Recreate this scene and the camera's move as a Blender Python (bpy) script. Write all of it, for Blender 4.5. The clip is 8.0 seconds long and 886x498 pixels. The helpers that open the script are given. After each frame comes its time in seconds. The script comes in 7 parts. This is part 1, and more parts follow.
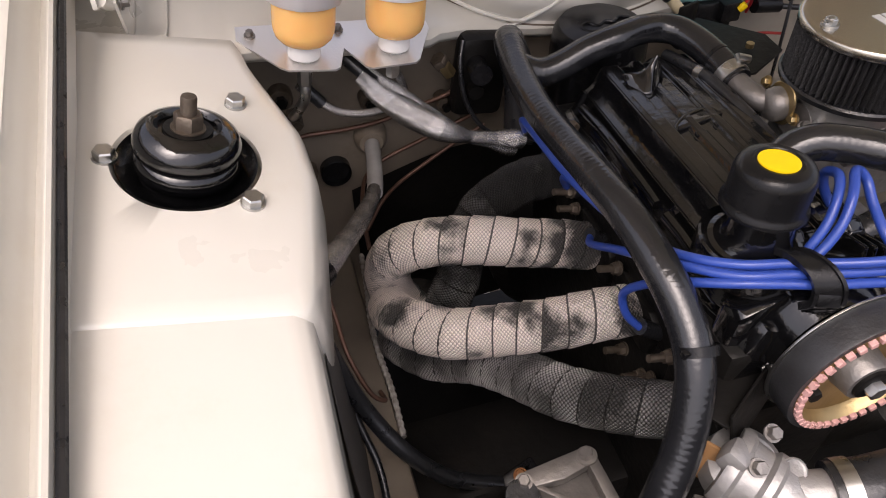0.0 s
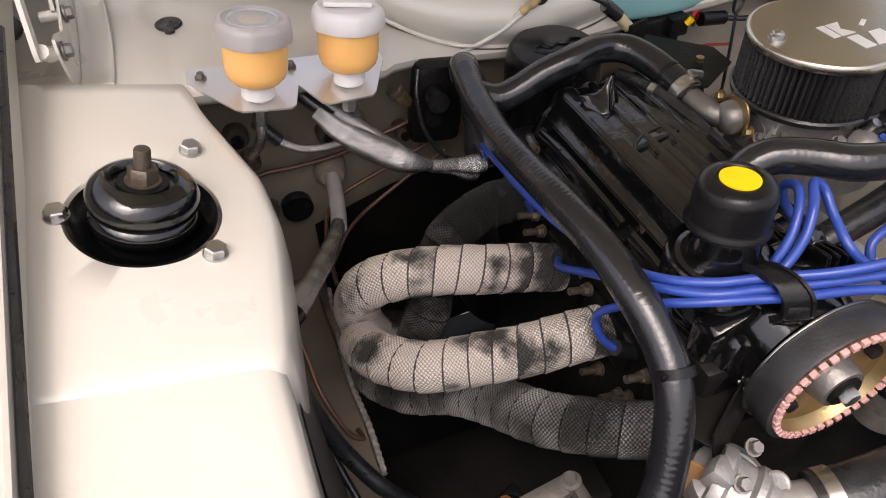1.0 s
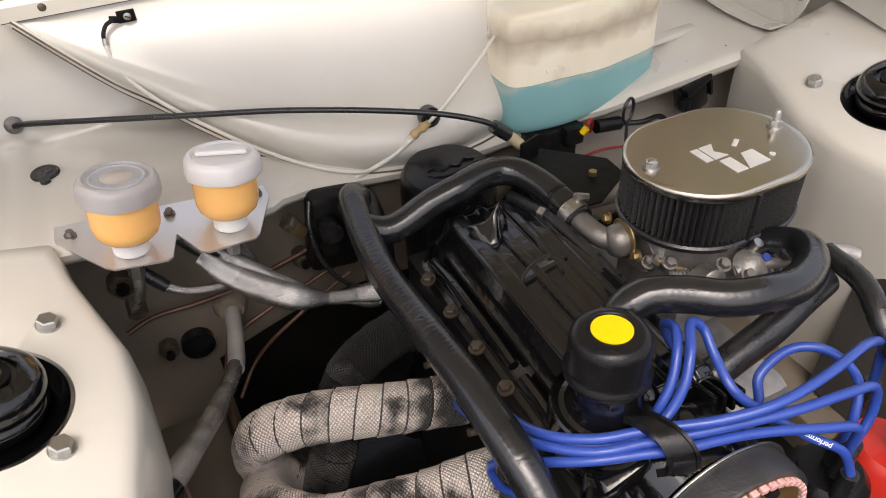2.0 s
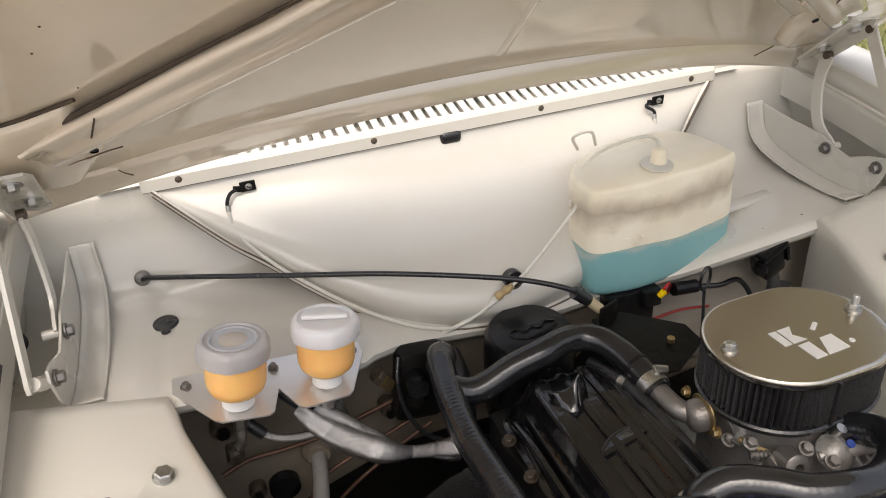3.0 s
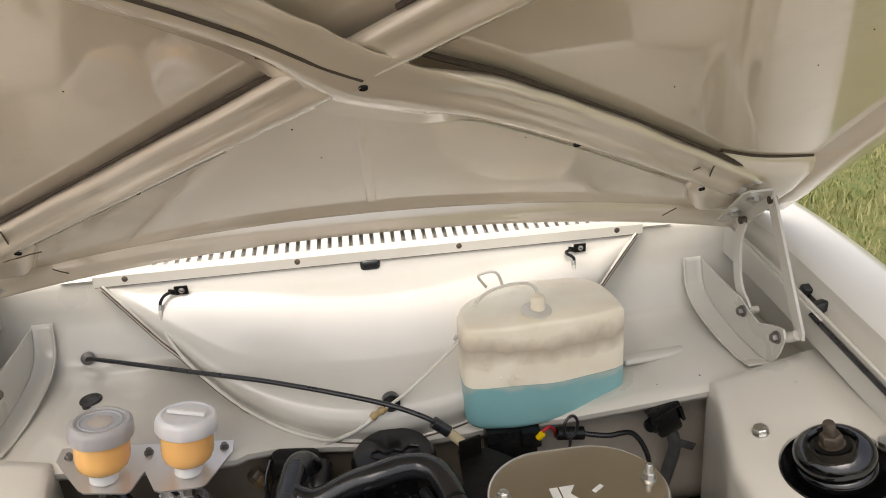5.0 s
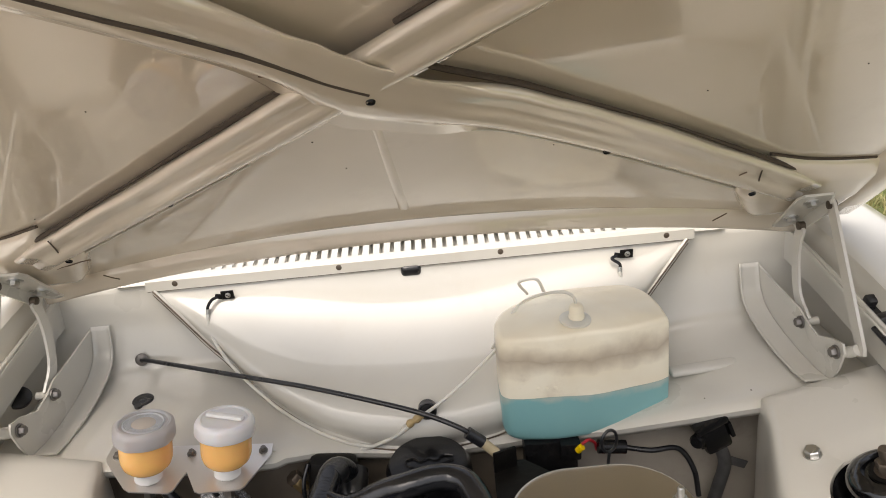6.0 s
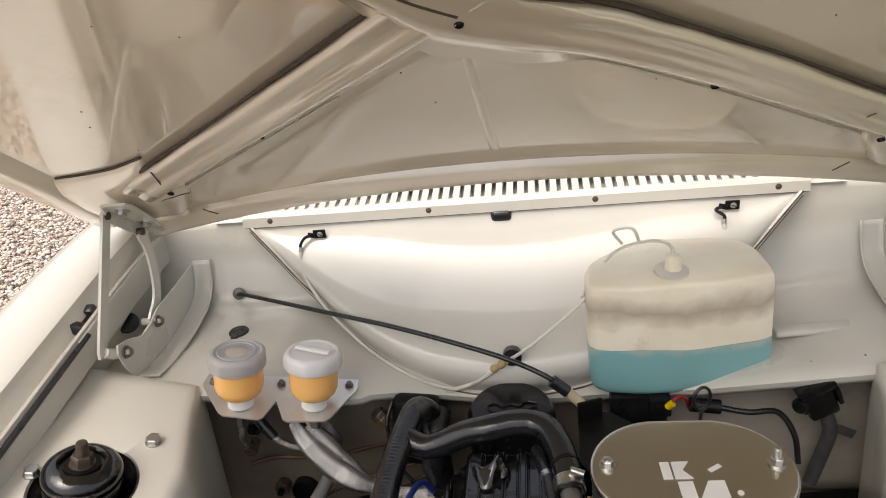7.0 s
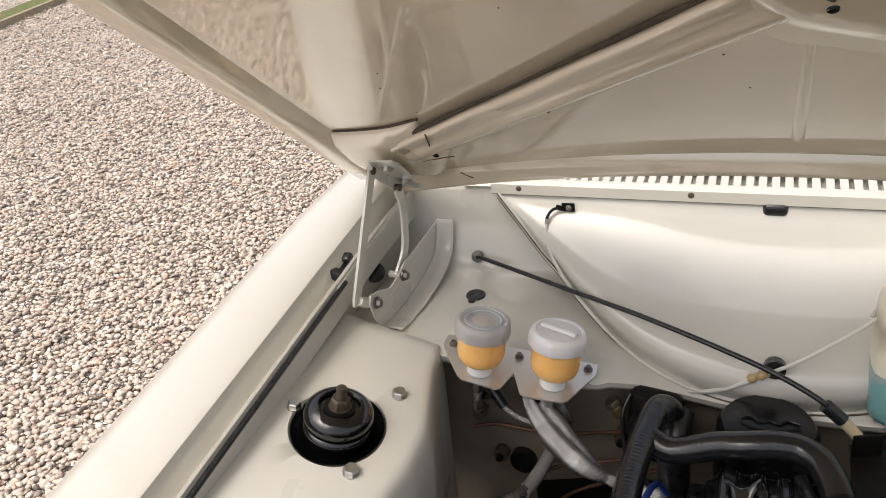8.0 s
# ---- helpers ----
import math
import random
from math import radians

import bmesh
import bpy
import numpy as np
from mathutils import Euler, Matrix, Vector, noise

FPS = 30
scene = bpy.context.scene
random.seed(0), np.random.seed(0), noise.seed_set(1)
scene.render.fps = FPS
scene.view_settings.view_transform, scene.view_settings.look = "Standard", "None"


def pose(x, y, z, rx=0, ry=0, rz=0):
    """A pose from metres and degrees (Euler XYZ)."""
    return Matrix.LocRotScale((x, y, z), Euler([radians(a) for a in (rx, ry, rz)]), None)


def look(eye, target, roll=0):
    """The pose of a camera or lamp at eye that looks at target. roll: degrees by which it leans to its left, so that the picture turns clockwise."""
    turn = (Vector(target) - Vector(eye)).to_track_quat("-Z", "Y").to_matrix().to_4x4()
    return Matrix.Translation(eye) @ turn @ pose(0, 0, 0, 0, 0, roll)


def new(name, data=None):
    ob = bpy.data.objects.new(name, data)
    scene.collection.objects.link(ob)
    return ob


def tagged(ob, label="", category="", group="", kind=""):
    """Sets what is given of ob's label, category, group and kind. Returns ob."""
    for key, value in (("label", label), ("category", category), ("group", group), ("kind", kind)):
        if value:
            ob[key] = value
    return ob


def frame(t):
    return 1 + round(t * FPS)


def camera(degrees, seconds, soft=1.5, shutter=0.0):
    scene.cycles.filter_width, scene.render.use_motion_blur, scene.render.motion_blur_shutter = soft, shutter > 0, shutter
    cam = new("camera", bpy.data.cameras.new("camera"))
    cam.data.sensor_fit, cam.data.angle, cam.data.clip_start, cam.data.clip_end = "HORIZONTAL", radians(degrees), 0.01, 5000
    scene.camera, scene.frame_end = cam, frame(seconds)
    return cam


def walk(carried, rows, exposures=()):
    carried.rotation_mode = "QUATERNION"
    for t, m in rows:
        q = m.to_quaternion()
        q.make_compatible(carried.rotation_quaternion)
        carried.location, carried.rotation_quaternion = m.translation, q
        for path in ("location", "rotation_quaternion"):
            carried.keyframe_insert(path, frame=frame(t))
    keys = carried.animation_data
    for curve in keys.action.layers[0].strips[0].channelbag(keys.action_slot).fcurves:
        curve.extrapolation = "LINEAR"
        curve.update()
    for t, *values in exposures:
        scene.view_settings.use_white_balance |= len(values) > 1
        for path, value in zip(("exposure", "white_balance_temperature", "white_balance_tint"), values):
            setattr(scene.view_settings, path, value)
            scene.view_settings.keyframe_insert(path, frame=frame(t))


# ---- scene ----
cam = camera(64.1, 8.0, soft=1.0)
PATH = [
    (0, (-0.429, -0.543, 1.238), (-0.044, 0.82, -0.174), -0.9),
    (0.5, (-0.425, -0.539, 1.226), (-0.015, 0.824, -0.179), -1.5),
    (1, (-0.427, -0.524, 1.246), (0.063, 0.834, -0.139), -1.9),
    (1.5, (-0.362, -0.504, 1.264), (0.218, 0.866, -0.073), -2.4),
    (1.6, (-0.347, -0.5, 1.271), (0.263, 0.878, -0.044), -2.4),
    (1.7, (-0.324, -0.495, 1.276), (0.291, 0.889, -0.03), -2.8),
    (2.8, (-0.315, -0.483, 1.35), (0.265, 1.12, 0.304), -4.4),
    (3, (-0.335, -0.49, 1.372), (0.188, 1.165, 0.378), -4.8),
    (3.5, (-0.345, -0.563, 1.4), (0.044, 1.193, 0.524), -5.8),
    (4, (-0.303, -0.689, 1.408), (0.03, 1.113, 0.607), -5.1),
    (4.5, (-0.148, -0.66, 1.405), (0.133, 1.176, 0.665), -4.0),
    (4.6, (-0.12, -0.651, 1.41), (0.15, 1.189, 0.675), -4.0),
    (4.7, (-0.08, -0.64, 1.418), (0.175, 1.206, 0.691), -3.8),
    (5.8, (0.039, -0.635, 1.422), (0.066, 1.244, 0.737), -5.2),
    (6, (0.05, -0.624, 1.428), (0.033, 1.248, 0.724), -5.8),
    (6.2, (0.051, -0.616, 1.43), (-0.006, 1.248, 0.705), -6.1),
    (6.5, (0.058, -0.617, 1.407), (-0.083, 1.237, 0.67), -6.6),
    (7, (0.058, -0.612, 1.399), (-0.24, 1.204, 0.615), -7.1),
    (7.5, (0.059, -0.604, 1.403), (-0.444, 1.149, 0.583), -6.9),
    (8, (-0.045, -0.593, 1.426), (-0.838, 1.038, 0.583), -7.1),
]
walk(cam, [(t, look(eye, target, roll)) for t, eye, target, roll in PATH],
     exposures=[(0.0, 1.06, 6800, 20), (1.7, 1.24, 6900, 16), (2.8, 1.02, 6900, 13), (4.5, 0.91, 6950, 12), (7.0, 0.83, 6950, 12), (8.0, 0.68, 6850, 11)])

# ---- light ----
world = bpy.data.worlds.new("sky")
scene.world = world
world.use_nodes = True
SKY = world.node_tree.nodes.new("ShaderNodeTexSky")
SKY.sky_type, SKY.sun_disc = "NISHITA", False
SUN_ELEVATION, SUN_AZIMUTH = 63.0, 214.0
SKY.sun_elevation, SKY.sun_rotation = radians(SUN_ELEVATION), radians(SUN_AZIMUTH)
SKY.dust_density = 5.0
HAZE = world.node_tree.nodes.new("ShaderNodeHueSaturation")
HAZE.inputs["Saturation"].default_value = 0.5
world.node_tree.links.new(SKY.outputs[0], HAZE.inputs["Color"])
world.node_tree.links.new(HAZE.outputs[0], world.node_tree.nodes["Background"].inputs[0])
world.node_tree.nodes["Background"].inputs[1].default_value = 0.15
sun = new("sun", bpy.data.lights.new("sun", "SUN"))
sun.data.energy, sun.data.angle, sun.data.color = 0.6, radians(58), (1.0, 0.985, 0.96)
_a, _e = radians(SUN_AZIMUTH), radians(SUN_ELEVATION)
sun.matrix_basis = look((0, 0, 0), (-math.sin(_a) * math.cos(_e), -math.cos(_a) * math.cos(_e), -math.sin(_e)))
sun.location = (0, 0, 6)


# ---- materials ----
def material(name, base, rough=0.5, metal=0.0, second=None, scale=20.0, amount=0.5, fine=200.0, bump=0.0, bump_scale=None,
             coat=0.0, rough_var=0.1, spec=0.5, coat_ior=1.5, transmission=0.0, ior=1.45, dirt=None, dirt_amount=0.0, dirt_scale=6.0, per_object=0.0):
    """A principled surface whose colour and gloss vary at two scales, with fine relief and stains."""
    m = bpy.data.materials.new(name)
    m.use_nodes = True
    nt = m.node_tree
    n, l = nt.nodes, nt.links
    b = n["Principled BSDF"]
    b.inputs["Metallic"].default_value = metal
    b.inputs["Coat Weight"].default_value = coat
    b.inputs["Coat Roughness"].default_value = 0.025
    b.inputs["Coat IOR"].default_value = coat_ior
    b.inputs["Transmission Weight"].default_value = transmission
    b.inputs["IOR"].default_value = ior
    b.inputs["Specular IOR Level"].default_value = spec
    tc = n.new("ShaderNodeTexCoord")
    n1 = n.new("ShaderNodeTexNoise")
    n1.inputs["Scale"].default_value, n1.inputs["Detail"].default_value = scale, 6
    n2 = n.new("ShaderNodeTexNoise")
    n2.inputs["Scale"].default_value, n2.inputs["Detail"].default_value = fine, 3
    for q in (n1, n2):
        l.new(tc.outputs["Object"], q.inputs["Vector"])
    second = second or tuple(0.8 * c for c in base)
    mix = n.new("ShaderNodeMix")
    mix.data_type = "RGBA"
    mix.inputs["A"].default_value, mix.inputs["B"].default_value = (*base, 1), (*second, 1)
    mr = n.new("ShaderNodeMapRange")
    mr.inputs["From Min"].default_value, mr.inputs["From Max"].default_value = 0.35, 0.7
    mr.inputs["To Max"].default_value = amount
    l.new(n1.outputs["Fac"], mr.inputs["Value"])
    l.new(mr.outputs[0], mix.inputs["Factor"])
    colour = mix.outputs["Result"]
    if dirt:
        n3 = n.new("ShaderNodeTexNoise")
        n3.inputs["Scale"].default_value, n3.inputs["Detail"].default_value, n3.inputs["Roughness"].default_value = dirt_scale, 8, 0.7
        l.new(tc.outputs["Object"], n3.inputs["Vector"])
        mr3 = n.new("ShaderNodeMapRange")
        mr3.inputs["From Min"].default_value, mr3.inputs["From Max"].default_value = 0.55, 0.72
        mr3.inputs["To Max"].default_value = dirt_amount
        l.new(n3.outputs["Fac"], mr3.inputs["Value"])
        m3 = n.new("ShaderNodeMix")
        m3.data_type = "RGBA"
        m3.inputs["B"].default_value = (*dirt, 1)
        l.new(mr3.outputs[0], m3.inputs["Factor"])
        l.new(colour, m3.inputs["A"])
        colour = m3.outputs["Result"]
    if per_object:
        oi = n.new("ShaderNodeObjectInfo")
        hv = n.new("ShaderNodeHueSaturation")
        mo = n.new("ShaderNodeMapRange")
        mo.inputs["To Min"].default_value, mo.inputs["To Max"].default_value = 1 - per_object, 1 + per_object
        l.new(oi.outputs["Random"], mo.inputs["Value"])
        l.new(mo.outputs[0], hv.inputs["Value"])
        l.new(colour, hv.inputs["Color"])
        colour = hv.outputs[0]
    l.new(colour, b.inputs["Base Color"])
    rr = n.new("ShaderNodeMapRange")
    rr.inputs["To Min"].default_value, rr.inputs["To Max"].default_value = max(0.02, rough - rough_var), min(1, rough + rough_var)
    l.new(n1.outputs["Fac"], rr.inputs["Value"])
    l.new(rr.outputs[0], b.inputs["Roughness"])
    if bump:
        bp = n.new("ShaderNodeBump")
        bp.inputs["Strength"].default_value, bp.inputs["Distance"].default_value = 1.0, bump
        if bump_scale:
            n4 = n.new("ShaderNodeTexNoise")
            n4.inputs["Scale"].default_value, n4.inputs["Detail"].default_value = bump_scale, 1.5 if bump_scale < 20 else 4
            l.new(tc.outputs["Object"], n4.inputs["Vector"])
            l.new(n4.outputs["Fac"], bp.inputs["Height"])
        else:
            l.new(n2.outputs["Fac"], bp.inputs["Height"])
        l.new(bp.outputs[0], b.inputs["Normal"])
    return m


CREAM = (0.590, 0.570, 0.512)
PAINT = material("cream_paint", CREAM, 0.3, second=(0.555, 0.528, 0.460), scale=5, amount=0.6, bump=0.0011, bump_scale=8, coat=0.7, coat_ior=1.5,
                 dirt=(0.42, 0.33, 0.2), dirt_amount=0.14, dirt_scale=7, rough_var=0.08)
# the same cream, warmed in its colour for light bounced off the ground
PAINT_BONNET = material("wavy_cream_paint_bounce_warmed", (0.71, 0.62, 0.49), 0.22, second=(0.62, 0.53, 0.405), scale=4, amount=0.7, bump=0.006, bump_scale=5.5, coat=1.0, coat_ior=2.3,
                        dirt=(0.40, 0.31, 0.2), dirt_amount=0.2, dirt_scale=5, rough_var=0.08)
PAINT_BONNET.node_tree.nodes["Principled BSDF"].inputs["Coat Roughness"].default_value = 0.035
# grime, with the shade low in the bay also darkened into the colour
PAINT_DIRTY_SHADED = material("grimy_cream_paint_shaded", (0.20, 0.168, 0.13), 0.42, second=(0.11, 0.09, 0.07), scale=8, amount=0.8, bump=0.001,
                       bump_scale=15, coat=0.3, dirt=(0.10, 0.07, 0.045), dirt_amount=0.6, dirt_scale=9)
BLACK_GLOSS = material("gloss_black_enamel", (0.003, 0.003, 0.0034), 0.10, second=(0.005, 0.005, 0.005), scale=30, bump=0.0007, rough_var=0.06,
                       bump_scale=60, coat=0.0, dirt=(0.05, 0.045, 0.04), dirt_amount=0.03, spec=0.85, dirt_scale=25)
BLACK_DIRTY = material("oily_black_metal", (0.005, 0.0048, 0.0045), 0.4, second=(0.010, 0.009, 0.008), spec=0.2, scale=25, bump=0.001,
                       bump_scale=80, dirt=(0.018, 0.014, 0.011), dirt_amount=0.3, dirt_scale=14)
RUBBER = material("black_rubber", (0.009, 0.0094, 0.0106), 0.3, second=(0.018, 0.0186, 0.0205), scale=60, bump=0.0005, bump_scale=230, spec=0.7, rough_var=0.12,
                  dirt=(0.06, 0.062, 0.065), dirt_amount=0.2, dirt_scale=30)
PLASTIC = material("black_plastic", (0.006, 0.006, 0.0065), 0.24, second=(0.012, 0.012, 0.013), scale=40, spec=0.3, bump=0.0002, bump_scale=500)
ALLOY = material("cast_alloy", (0.40, 0.39, 0.375), 0.5, metal=0.7, second=(0.27, 0.26, 0.25), scale=45, amount=0.8, bump=0.0008,
                 bump_scale=140, dirt=(0.08, 0.07, 0.055), dirt_amount=0.6, dirt_scale=22)
STEEL = material("plated_steel", (0.52, 0.52, 0.50), 0.3, metal=1.0, second=(0.36, 0.35, 0.33), scale=60, bump=0.0002, bump_scale=300,
                 dirt=(0.2, 0.17, 0.13), dirt_amount=0.35, dirt_scale=40)
RUSTY = material("dull_steel", (0.14, 0.115, 0.09), 0.5, metal=0.7, second=(0.08, 0.06, 0.045), scale=70, amount=0.9, bump=0.0006, bump_scale=250)
# brown tint stands for the raised bonnet reflected in the lid
BRUSHED = material("brushed_stainless", (0.52, 0.485, 0.42), 0.2, metal=1.0, second=(0.47, 0.435, 0.37), scale=6, bump=0.0001, bump_scale=400)
ALUMINIUM = material("bare_aluminium", (0.82, 0.80, 0.78), 0.33, metal=0.85, second=(0.70, 0.68, 0.65), scale=12, bump=0.0002, bump_scale=300)
BRASS = material("gold_passivated", (0.40, 0.30, 0.15), 0.4, metal=0.9, second=(0.27, 0.20, 0.10), scale=45, bump=0.0004, bump_scale=200)
COPPER = material("copper_pipe", (0.13, 0.07, 0.048), 0.42, metal=0.4, second=(0.07, 0.04, 0.03), scale=50)
BLUE = material("blue_silicone", (0.018, 0.05, 0.27), 0.36, second=(0.03, 0.075, 0.34), scale=30, coat=0.2)
YELLOW = material("yellow_print", (0.86, 0.58, 0.0), 0.45, second=(0.8, 0.52, 0.0), scale=60)
WHITE = material("white_print", (0.82, 0.82, 0.80), 0.5)
BELT = material("toothed_belt", (0.02, 0.02, 0.021), 0.42, second=(0.04, 0.042, 0.045), scale=50, bump=0.0004, bump_scale=300)
TOOTH = material("pink_belt_teeth", (0.62, 0.36, 0.33), 0.6, second=(0.42, 0.22, 0.2), scale=120, amount=0.9)
PLEAT = material("oiled_gauze", (0.022, 0.0215, 0.0215), 0.45, second=(0.075, 0.074, 0.074), scale=500, amount=0.7, bump=0.0004, bump_scale=700)
JOINT_BROWN = material("joint_brown", (0.16, 0.12, 0.085), 0.7, second=(0.04, 0.03, 0.022), scale=30, amount=1.0)
DULL = material("dull_casting", (0.24, 0.225, 0.21), 0.45, metal=0.75, second=(0.13, 0.12, 0.11), scale=40, bump=0.0008, bump_scale=160)
UNDERSEAL_SHADED = material("grey_underseal_shaded", (0.035, 0.033, 0.031), 0.6, second=(0.07, 0.064, 0.056), scale=9, amount=0.8, bump=0.001, bump_scale=90)
DARK_BROWN = material("dark_brown", (0.05, 0.035, 0.025), 0.7, second=(0.10, 0.075, 0.05), scale=60)


def ringed(m, pitch, depth):
    """Fine rings round a hose, along its length."""
    n, l = m.node_tree.nodes, m.node_tree.links
    uv = n.new("ShaderNodeUVMap")
    sep = n.new("ShaderNodeSeparateXYZ")
    l.new(uv.outputs[0], sep.inputs[0])
    ns = n.new("ShaderNodeTexNoise")
    ns.inputs["Scale"].default_value, ns.inputs["Detail"].default_value = 60, 3
    l.new(uv.outputs[0], ns.inputs["Vector"])
    ma = n.new("ShaderNodeMath")
    ma.operation = "MULTIPLY"
    ma.inputs[1].default_value = 2 * math.pi / pitch
    l.new(sep.outputs[1], ma.inputs[0])
    mb = n.new("ShaderNodeMath")
    mb.operation = "MULTIPLY_ADD"
    mb.inputs[1].default_value = 1.6
    l.new(ns.outputs["Fac"], mb.inputs[0])
    l.new(ma.outputs[0], mb.inputs[2])
    si = n.new("ShaderNodeMath")
    si.operation = "SINE"
    l.new(mb.outputs[0], si.inputs[0])
    bp = n.new("ShaderNodeBump")
    bp.inputs["Strength"].default_value, bp.inputs["Distance"].default_value = 0.6, depth
    l.new(si.outputs[0], bp.inputs["Height"])
    b = n["Principled BSDF"]
    if b.inputs["Normal"].links:
        l.new(b.inputs["Normal"].links[0].from_socket, bp.inputs["Normal"])
    l.new(bp.outputs[0], b.inputs["Normal"])
    return m


HOSE = ringed(material("shiny_hose_rubber", (0.008, 0.0084, 0.0097), 0.17, second=(0.016, 0.0166, 0.0187), scale=45, bump=0.0003, bump_scale=260, spec=0.72, rough_var=0.05,
                       dirt=(0.06, 0.062, 0.066), dirt_amount=0.14, dirt_scale=22), 0.0062, 0.00005)
NYLON = material("white_nylon", (0.75, 0.74, 0.72), 0.45, second=(0.68, 0.67, 0.64), scale=40)


PITCH = 0.026


def wrap_material(name, pale, dark, soot, threads=True, fine=1.0, blend=0.055, open_weave=0.58):
    """Woven heat wrap: a fine basket weave, bleached in places and sooty in others, darker at the start of a threaded
    run.
    """
    m = bpy.data.materials.new(name)
    m.use_nodes = True
    n, l = m.node_tree.nodes, m.node_tree.links
    b = n["Principled BSDF"]
    b.inputs["Roughness"].default_value = 0.48
    b.inputs["Metallic"].default_value = 0.0
    uv = n.new("ShaderNodeUVMap")
    sep = n.new("ShaderNodeSeparateXYZ")
    l.new(uv.outputs[0], sep.inputs[0])

    def math_node(op, a, c):
        q = n.new("ShaderNodeMath")
        q.operation = op
        for i, v in enumerate((a, c)):
            if isinstance(v, (int, float)):
                q.inputs[i].default_value = v
            elif v is not None:
                l.new(v, q.inputs[i])
        return q.outputs[0]

    u = math_node("MULTIPLY", sep.outputs[0], 2 * math.pi / (0.0098 * fine))
    v = math_node("MULTIPLY", sep.outputs[1], 2 * math.pi / (0.0076 * fine))
    tc = n.new("ShaderNodeTexCoord")
    jit = n.new("ShaderNodeTexNoise")
    jit.inputs["Scale"].default_value, jit.inputs["Detail"].default_value = 90, 2
    l.new(tc.outputs["Object"], jit.inputs["Vector"])
    u = math_node("ADD", u, math_node("MULTIPLY", jit.outputs["Fac"], 2.2 if threads else 0.3))
    weave = math_node("MULTIPLY", math_node("ABSOLUTE", math_node("SINE", math_node("ADD", u, v), None), None), math_node("ABSOLUTE", math_node("SINE", math_node("SUBTRACT", u, v), None), None))
    big = n.new("ShaderNodeTexNoise")
    big.inputs["Scale"].default_value, big.inputs["Detail"].default_value = 17, 6
    l.new(tc.outputs["Object"], big.inputs["Vector"])
    mr = n.new("ShaderNodeMapRange")
    mr.inputs["From Min"].default_value, mr.inputs["From Max"].default_value = soot - blend, soot + blend
    l.new(big.outputs["Fac"], mr.inputs["Value"])
    mix = n.new("ShaderNodeMix")
    mix.data_type = "RGBA"
    mix.inputs["A"].default_value, mix.inputs["B"].default_value = (*pale, 1), (*dark, 1)
    turns = math_node("FLOOR", math_node("ADD", math_node("DIVIDE", sep.outputs[1], PITCH), math_node("DIVIDE", sep.outputs[0], 2 * math.pi * 0.0278)), None)
    wn = n.new("ShaderNodeTexWhiteNoise")
    wn.noise_dimensions = "1D"
    l.new(turns, wn.inputs["W"])
    tone = math_node("MULTIPLY", math_node("SUBTRACT", wn.outputs["Value"], 0.5), 0.16)
    # extra darkening over the first 8 cm of the run, next to the head
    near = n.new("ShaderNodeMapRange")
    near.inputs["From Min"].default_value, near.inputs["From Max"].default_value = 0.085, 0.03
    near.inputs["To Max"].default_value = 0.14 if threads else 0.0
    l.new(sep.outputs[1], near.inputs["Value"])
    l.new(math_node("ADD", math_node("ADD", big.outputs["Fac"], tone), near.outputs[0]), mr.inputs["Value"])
    l.new(mr.outputs[0], mix.inputs["Factor"])
    m2 = n.new("ShaderNodeMix")
    m2.data_type = "RGBA"
    m2.inputs["B"].default_value = (0.012, 0.011, 0.01, 1)
    wr = n.new("ShaderNodeMapRange")
    wr.inputs["From Min"].default_value, wr.inputs["From Max"].default_value = (0.42, 0.08) if threads else (0.5, 0.1)
    wr.inputs["To Max"].default_value = 0.93 if threads else 0.6
    l.new(weave, wr.inputs["Value"])
    seam = math_node("FRACT", math_node("ADD", math_node("DIVIDE", sep.outputs[1], PITCH), math_node("DIVIDE", sep.outputs[0], 2 * math.pi * 0.0278)), None)
    thread = math_node("LESS_THAN", seam, 0.075 if threads else -1.0)
    gaps = math_node("MULTIPLY", wr.outputs[0], math_node("ADD", math_node("MULTIPLY", mr.outputs[0], 1.0 - open_weave), open_weave)) if threads else wr.outputs[0]
    l.new(math_node("MAXIMUM", gaps, math_node("MULTIPLY", thread, 0.93)), m2.inputs["Factor"])
    l.new(mix.outputs["Result"], m2.inputs["A"])
    l.new(m2.outputs["Result"], b.inputs["Base Color"])
    bp = n.new("ShaderNodeBump")
    bp.inputs["Strength"].default_value, bp.inputs["Distance"].default_value = 1.0, 0.003 if threads else 0.0003
    l.new(weave, bp.inputs["Height"])
    l.new(bp.outputs[0], b.inputs["Normal"])
    return m


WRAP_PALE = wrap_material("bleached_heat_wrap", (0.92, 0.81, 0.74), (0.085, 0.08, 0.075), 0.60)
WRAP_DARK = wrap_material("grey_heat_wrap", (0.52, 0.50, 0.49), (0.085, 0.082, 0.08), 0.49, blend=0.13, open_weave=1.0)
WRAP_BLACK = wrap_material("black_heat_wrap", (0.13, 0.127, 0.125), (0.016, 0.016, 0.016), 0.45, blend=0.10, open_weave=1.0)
WRAP_DARK.node_tree.nodes["Principled BSDF"].inputs["Metallic"].default_value = 0.5
WRAP_DARK.node_tree.nodes["Principled BSDF"].inputs["Roughness"].default_value = 0.36
WRAP_BLACK.node_tree.nodes["Principled BSDF"].inputs["Roughness"].default_value = 0.24
SLEEVE = wrap_material("aluminised_sleeve", (0.95, 0.93, 0.91), (0.72, 0.70, 0.68), 0.52, False, 0.36)
SLEEVE.node_tree.nodes["Principled BSDF"].inputs["Metallic"].default_value = 1.0
SLEEVE.node_tree.nodes["Principled BSDF"].inputs["Roughness"].default_value = 0.27

